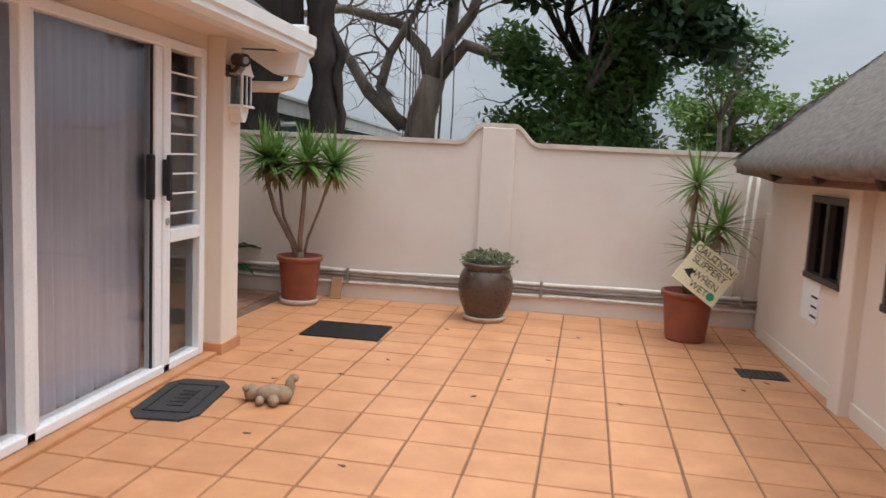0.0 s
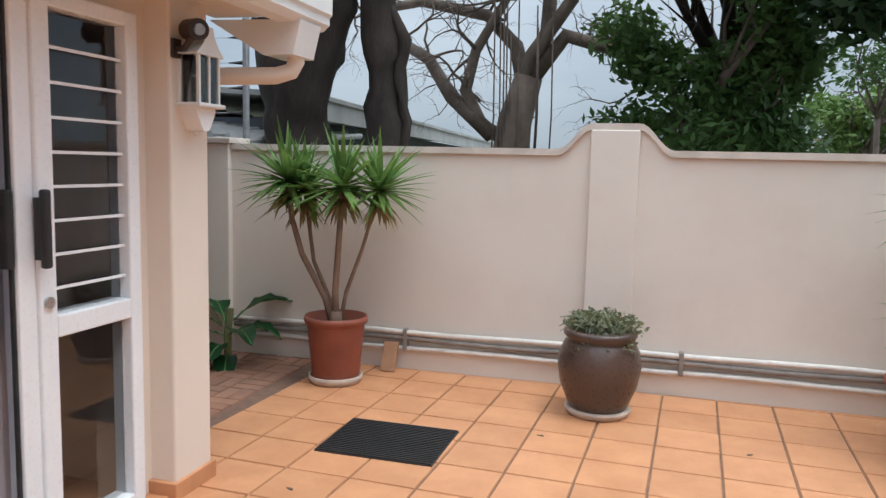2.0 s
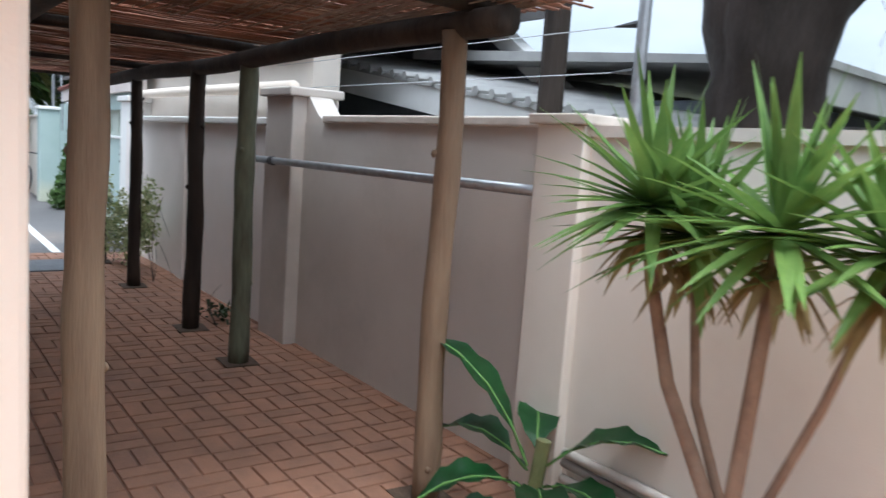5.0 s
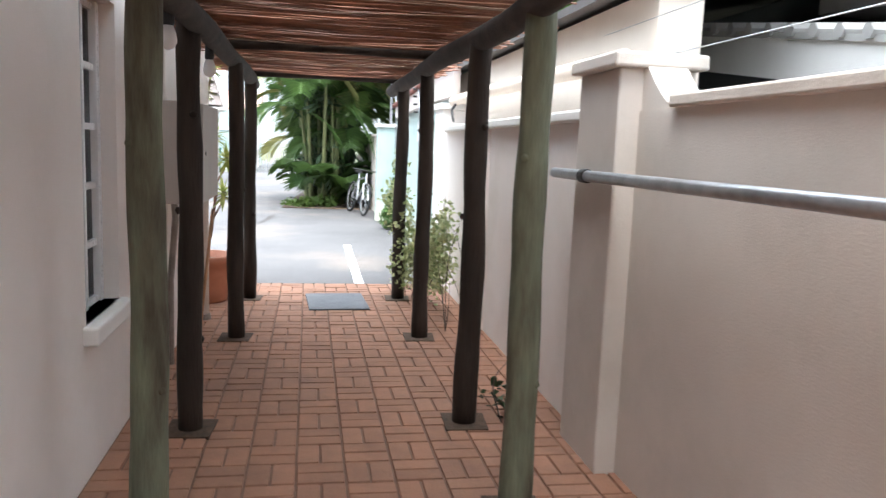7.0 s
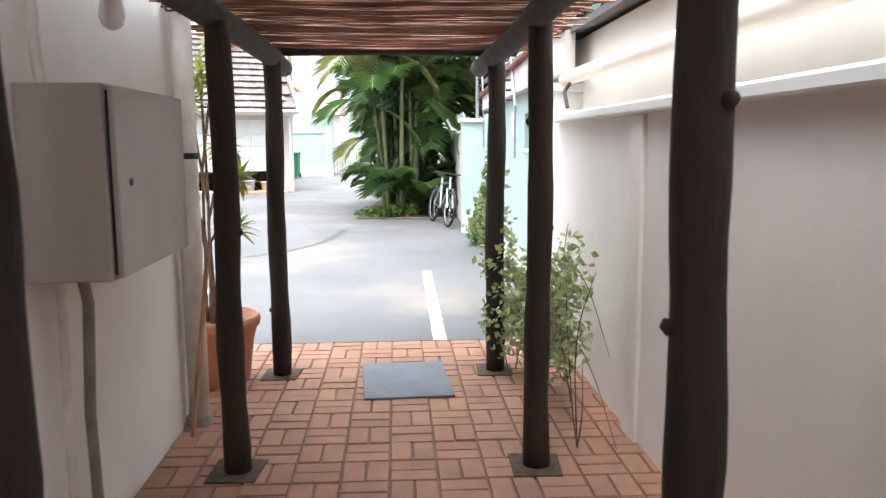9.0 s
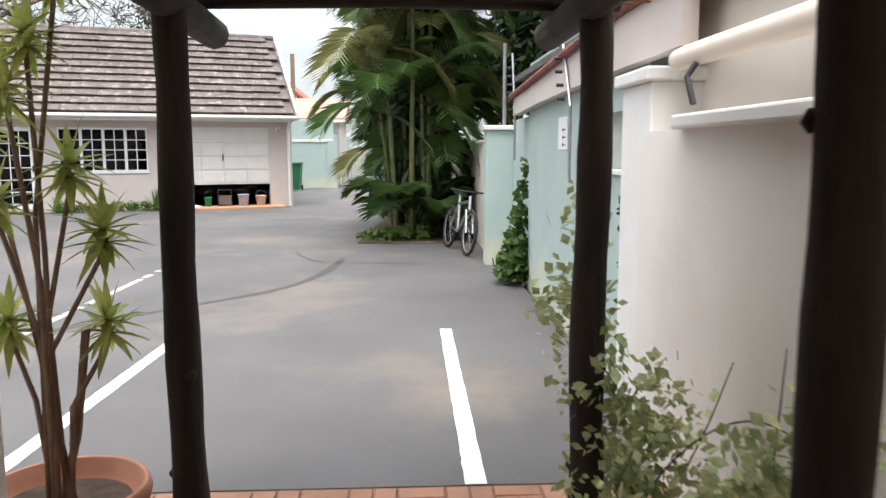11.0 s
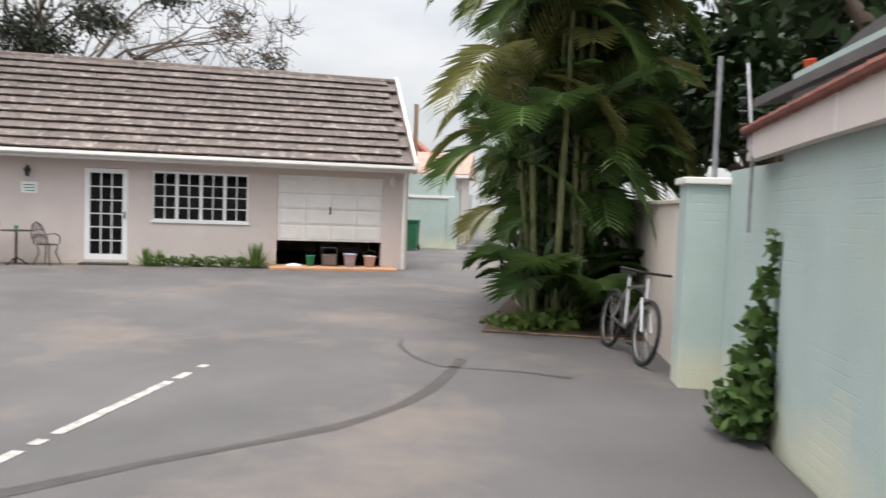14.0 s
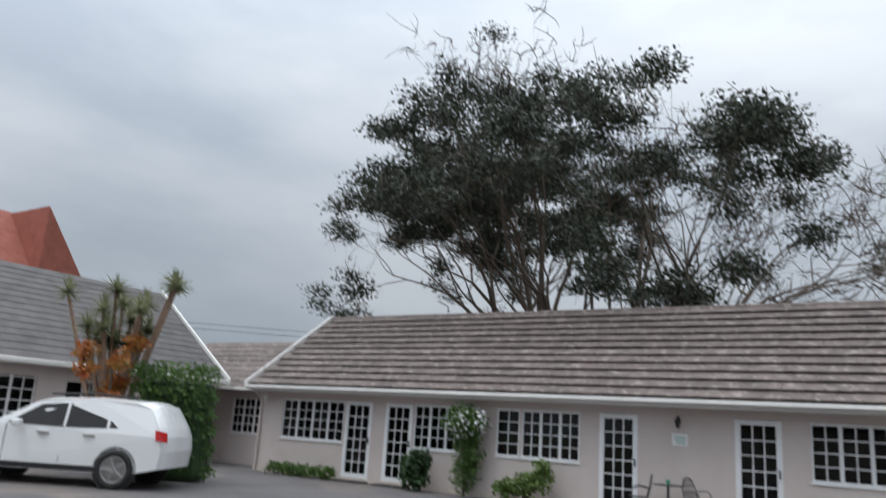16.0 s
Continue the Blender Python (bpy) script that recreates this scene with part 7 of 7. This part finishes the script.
# ---- bicycle ----
bk = thing("bicycle", "silver mountain bicycle leaning by the yard wall", "bicycle", -19.25, 7.13, 0, 10)
bk.matrix_basis = pose(-19.25, 7.15, 0, -8, 0, 12)
for wx in (-0.52, 0.52):
    tb3 = bmesh.new()
    ring = [(wx + 0.31 * math.cos(a), 0, 0.335 + 0.31 * math.sin(a)) for a in [2 * math.pi * i / 28 for i in range(29)]]
    w = part("wheel", tube(ring, 0.024, 8, tb3), M_tyre, bk, "black bicycle tyre")
    ring2 = [(wx + 0.28 * math.cos(a), 0, 0.335 + 0.28 * math.sin(a)) for a in [2 * math.pi * i / 28 for i in range(29)]]
    part("rim", tube(ring2, 0.01, 6), M_alloy, w)
    for k in range(12):
        a = math.pi * k / 6
        part("spoke", tube([(wx, 0, 0.335), (wx + 0.28 * math.cos(a), 0, 0.335 + 0.28 * math.sin(a))], 0.002, 4), M_alloy, w)
for p, q in [((-0.52, 0, 0.335), (-0.08, 0, 0.3)), ((-0.08, 0, 0.3), (-0.2, 0, 0.82)), ((-0.17, 0, 0.72), (0.34, 0, 0.78)), ((-0.08, 0, 0.3), (0.36, 0, 0.7)), ((-0.52, 0, 0.335), (-0.18, 0, 0.72)), ((0.33, 0, 0.86), (0.38, 0, 0.66))]:
    part("frame_tube", tube([p, q], 0.02, 8), M_alloy, bk)
for s in (-0.05, 0.05):
    part("fork", tube([(0.38, s, 0.66), (0.52, s, 0.335)], 0.016, 8), M_alloy, bk)
part("handlebar", tube([(0.3, -0.3, 0.93), (0.33, -0.1, 0.92), (0.33, 0.1, 0.92), (0.3, 0.3, 0.93)], 0.014, 8), M_black, bk)
part("saddle", prism([(-0.34, -0.07), (-0.34, 0.07), (-0.2, 0.05), (-0.06, 0.015), (-0.06, -0.015), (-0.2, -0.05)], "z", 0.86, 0.91), M_black, bk)
part("seat_post", tube([(-0.2, 0, 0.8), (-0.22, 0, 0.87)], 0.014, 8), M_alloy, bk)
part("crank", tube([(-0.08, 0.03, 0.3), (-0.08, 0.05, 0.3)], 0.09, 16), M_iron, bk)
part("pedal", box(-0.12, -0.02, 0.06, 0.14, 0.12, 0.14), M_black, bk)

# ---- loose things in the courtyard and passage ----
dm = thing("door_mat", "black octagonal rubber door mat with a worn motif", "mat", -2.055, 4.005, 0.004, 6)
part("mat", prism([(-0.19, -0.26), (-0.12, -0.36), (0.12, -0.36), (0.19, -0.26), (0.19, 0.26), (0.12, 0.36), (-0.12, 0.36), (-0.19, 0.26)], "z", 0, 0.012), M_rubber, dm)
for w_, h_, z in ((0.13, 0.25, 0.014),):
    for a, b2, c, d in ((-w_, w_, -h_, -h_ + 0.012), (-w_, w_, h_ - 0.012, h_), (-w_, -w_ + 0.012, -h_, h_), (w_ - 0.012, w_, -h_, h_)):
        part("border", box(a, b2, c, d, 0.012, z + 0.002), M_iron, dm)
for k in range(5):
    part("motif", box(-0.04, 0.05, -0.15 + 0.065 * k, -0.11 + 0.065 * k, 0.012, 0.0155), M_iron, dm)
gm = thing("slatted_mat", "black ribbed rubber mat on the tiles", "mat", -1.63, 5.98, 0.004, 0)
part("base", box(-0.325, 0.325, -0.265, 0.265, 0, 0.006), M_rubber, gm)
for k in range(22):
    part("rib", box(-0.32, 0.32, -0.26 + 0.0242 * k, -0.249 + 0.0242 * k, 0.006, 0.014), M_black, gm)
dg = thing("drain_grate", "dark metal drain grate in the tiled floor", "drain", 1.57, 5.72, 0.0, 0)
part("frame", box(-0.17, 0.17, -0.13, 0.13, -0.002, 0.006), M_iron, dg)
for k in range(8):
    part("bar", box(-0.16 + 0.041 * k, -0.14 + 0.041 * k, -0.12, 0.12, 0.006, 0.01), M_black, dg)
gmat = tagged(obj("floor_mat", box(-0.35, 0.35, -0.265, 0.265, 0, 0.014, 0.004), M_greymat), "plain grey rectangular mat on the brick paving", "mat")
gmat.matrix_basis = pose(-10.2, 6.43, 0.006, 0, 0, 3)
pk = tagged(obj("wood_offcut", box(-0.055, 0.055, -0.015, 0.015, 0, 0.22, 0.003), M_plank), "short raw timber offcut leaning on the pipes", "timber")
pk.matrix_basis = pose(-2.13, 7.30, 0.005, -22, 0, 0)
toy = bmesh.new()
for x, y, z, r, sx, sy, sz in [(0, 0, 0.055, 0.06, 1.5, 0.9, 0.85), (-0.11, 0.02, 0.05, 0.05, 1, 1, 0.95), (0.1, 0.05, 0.08, 0.03, 1, 1, 2.2), (0.03, -0.075, 0.035, 0.032, 1, 1.2, 1), (-0.05, -0.07, 0.03, 0.027, 1, 1.2, 1), (-0.14, -0.02, 0.085, 0.02, 1, 1, 1), (0.07, 0.0, 0.05, 0.055, 1, 1, 0.9), (0.12, 0.07, 0.13, 0.028, 1, 1, 1)]:
    b2 = bmesh.new()
    bmesh.ops.create_uvsphere(b2, u_segments=14, v_segments=10, radius=r)
    for v in b2.verts:
        v.co = Vector((v.co.x * sx + x, v.co.y * sy + y, v.co.z * sz + z)) + Vector(RNG.normal(size=3)) * 0.0015
    merge(toy, b2)
tagged(obj("plush_toy", toy, M_toy, smooth=True), "small beige plush toy lying on the tiles", "toy").matrix_basis = pose(-1.56, 4.1, 0.004, 0, 0, 10)
lit = tagged(obj("leaf_litter", prism([(0, 0), (0.03, 0.012), (0.045, 0), (0.03, -0.01)], "z", 0, 0.003), M_twig), "single dry leaf on the tiles", "leaf", "dry leaves")
lit.matrix_basis = pose(0.0, 5.6, 0.005)
for k in range(13):
    copy_thing(lit, pose(-1.9 + 3.5 * RNG.random(), 3.0 + 4.0 * RNG.random(), 0.005, 0, 0, 360 * RNG.random()))

# ---- painted bay lines, stains and cracks on the asphalt ----
def paint(name, label, x0, x1, y0, y1, w, mm, z=0.004):
    b = bmesh.new()
    n = 40
    pr = None
    for i in range(n + 1):
        t = i / n
        x, y = x0 + (x1 - x0) * t, y0 + (y1 - y0) * t
        a, c = b.verts.new((x, y - w / 2 + RNG.normal() * 0.0015, z)), b.verts.new((x, y + w / 2 + RNG.normal() * 0.0015, z))
        if pr and not (mm is M_line_worn and RNG.random() < 0.16):
            b.faces.new((pr[0], a, c, pr[1]))
        pr = (a, c)
    tagged(obj(name, b, mm), label, "marking", "bay lines", kind="structure")


paint("road_line_1", "fresh white painted bay line", -14.23, -11.17, 6.72, 6.70, 0.10, M_line)
paint("road_line_2", "fresh white painted bay line", -14.06, -11.3, 4.52, 4.42, 0.10, M_line)
for k, (ya, yb) in enumerate(((3.25, 3.17), (1.07, 1.05), (-1.1, -0.8), (-3.34, -3.0))):
    paint("road_line_%d" % (k + 3), "worn white painted bay line", -17.75, -13.2, ya, yb, 0.085, M_line_worn)


def ribbon(name, label, pts, w, mm, z=0.003):
    b = bmesh.new()
    pr = None
    for i, (x, y) in enumerate(pts):
        q = pts[min(i + 1, len(pts) - 1)]
        o = pts[max(i - 1, 0)]
        d = Vector((q[0] - o[0], q[1] - o[1], 0)).normalized()
        s = Vector((-d.y, d.x, 0)) * w * (0.6 + 0.6 * RNG.random())
        a, c = b.verts.new((x - s.x, y - s.y, z)), b.verts.new((x + s.x, y + s.y, z))
        if pr:
            b.faces.new((pr[0], a, c, pr[1]))
        pr = (a, c)
    tagged(obj(name, b, mm), label, "stain", kind="structure")


arc = [(-13.6, 2.6), (-14.1, 3.12), (-14.6, 3.59), (-15.1, 4.0), (-15.54, 4.42), (-15.98, 4.82), (-16.3, 5.02), (-16.7, 5.2), (-17.2, 5.34), (-17.8, 5.43), (-18.6, 5.5)]
ribbon("stain_track", "long dark drip stain curving across the asphalt", arc, 0.055, M_stain)
arc = [(-19.56, 4.74), (-19.1, 4.78), (-18.6, 4.98), (-18.35, 5.15), (-18.16, 5.35), (-18.14, 5.7), (-18.12, 6.08), (-18.05, 6.3), (-17.97, 6.54)]
ribbon("stain_crack", "dark crack and drip line in the asphalt", arc, 0.025, M_stain)

# ---- pieces: courtyard tiles and passage bricks ----
def piece(name, w, d, h, bev, mm):
    b = box(-w / 2, w / 2, -d / 2, d / 2, 0, h)
    for v in b.verts:
        if v.co.z > h / 2:
            v.co.x *= (w - 2 * bev) / w
            v.co.y *= (d - 2 * bev) / d
    me = bpy.data.meshes.new(name)
    b.to_mesh(me)
    b.free()
    me.materials.append(mm)
    return me


PX_, PY_ = 0.344, 0.337
tile_mesh = piece("tile", PX_ - 0.010, PY_ - 0.010, 0.01, 0.003, M_tile)
rest = bmesh.new()
GRID = pose(0.022, 4.043, 0, 0, 0, -2.2)
for i in range(-9, 7):
    for j in range(-27, 11):
        c = GRID @ Vector((PX_ * (i + 0.5), PY_ * (j + 0.5), 0))
        x, y = c.x, c.y
        if x > 2.1 or y > 7.62 or (y < 5.2 and x < -2.42) or i < -8 or y < -5.3:
            continue
        m4 = pose(x + RNG.normal() * 0.001, y + RNG.normal() * 0.001, -0.006 + RNG.normal() * 0.0006, RNG.normal() * 0.12, RNG.normal() * 0.12, -2.2 + RNG.normal() * 0.12)
        if j >= -9:
            o = new("tile", tile_mesh)
            o.parent = court
            o.matrix_basis = m4
        else:
            n0 = len(rest.verts)
            rest.from_mesh(tile_mesh)
            rest.verts.ensure_lookup_table()
            for v in rest.verts[n0:]:
                v.co = m4 @ v.co
tagged(part("rear_tiles", rest, M_tile, court), kind="stuff")
B_ = 0.215
brick_mesh = piece("brick", B_ - 0.008, B_ / 2 - 0.008, 0.012, 0.004, M_brick)
rest = bmesh.new()
for i in range(0, 40):
    for j in range(0, 14):
        cx, cy = -11.15 + B_ * (i + 0.5), 4.62 + B_ * (j + 0.5)
        if cx > -2.84 + 0.043 * (cy - 5.2) or cy > 7.56 or (cx > -9.95 and cy < 5.27):
            continue
        for s in (-1, 1):
            if (i + j) % 2:
                m4 = pose(cx, cy + s * B_ / 4, -0.007 + RNG.normal() * 0.0012, RNG.normal() * 0.3, RNG.normal() * 0.3, RNG.normal() * 0.6)
            else:
                m4 = pose(cx + s * B_ / 4, cy, -0.007 + RNG.normal() * 0.0012, RNG.normal() * 0.3, RNG.normal() * 0.3, 90 + RNG.normal() * 0.6)
            if i < 13 and 3 <= j < 14:
                o = new("brick", brick_mesh)
                o.parent = passage
                o.matrix_basis = m4
            else:
                n0 = len(rest.verts)
                rest.from_mesh(brick_mesh)
                rest.verts.ensure_lookup_table()
                for v in rest.verts[n0:]:
                    v.co = m4 @ v.co
tagged(part("further_bricks", rest, M_brick, passage), kind="stuff")
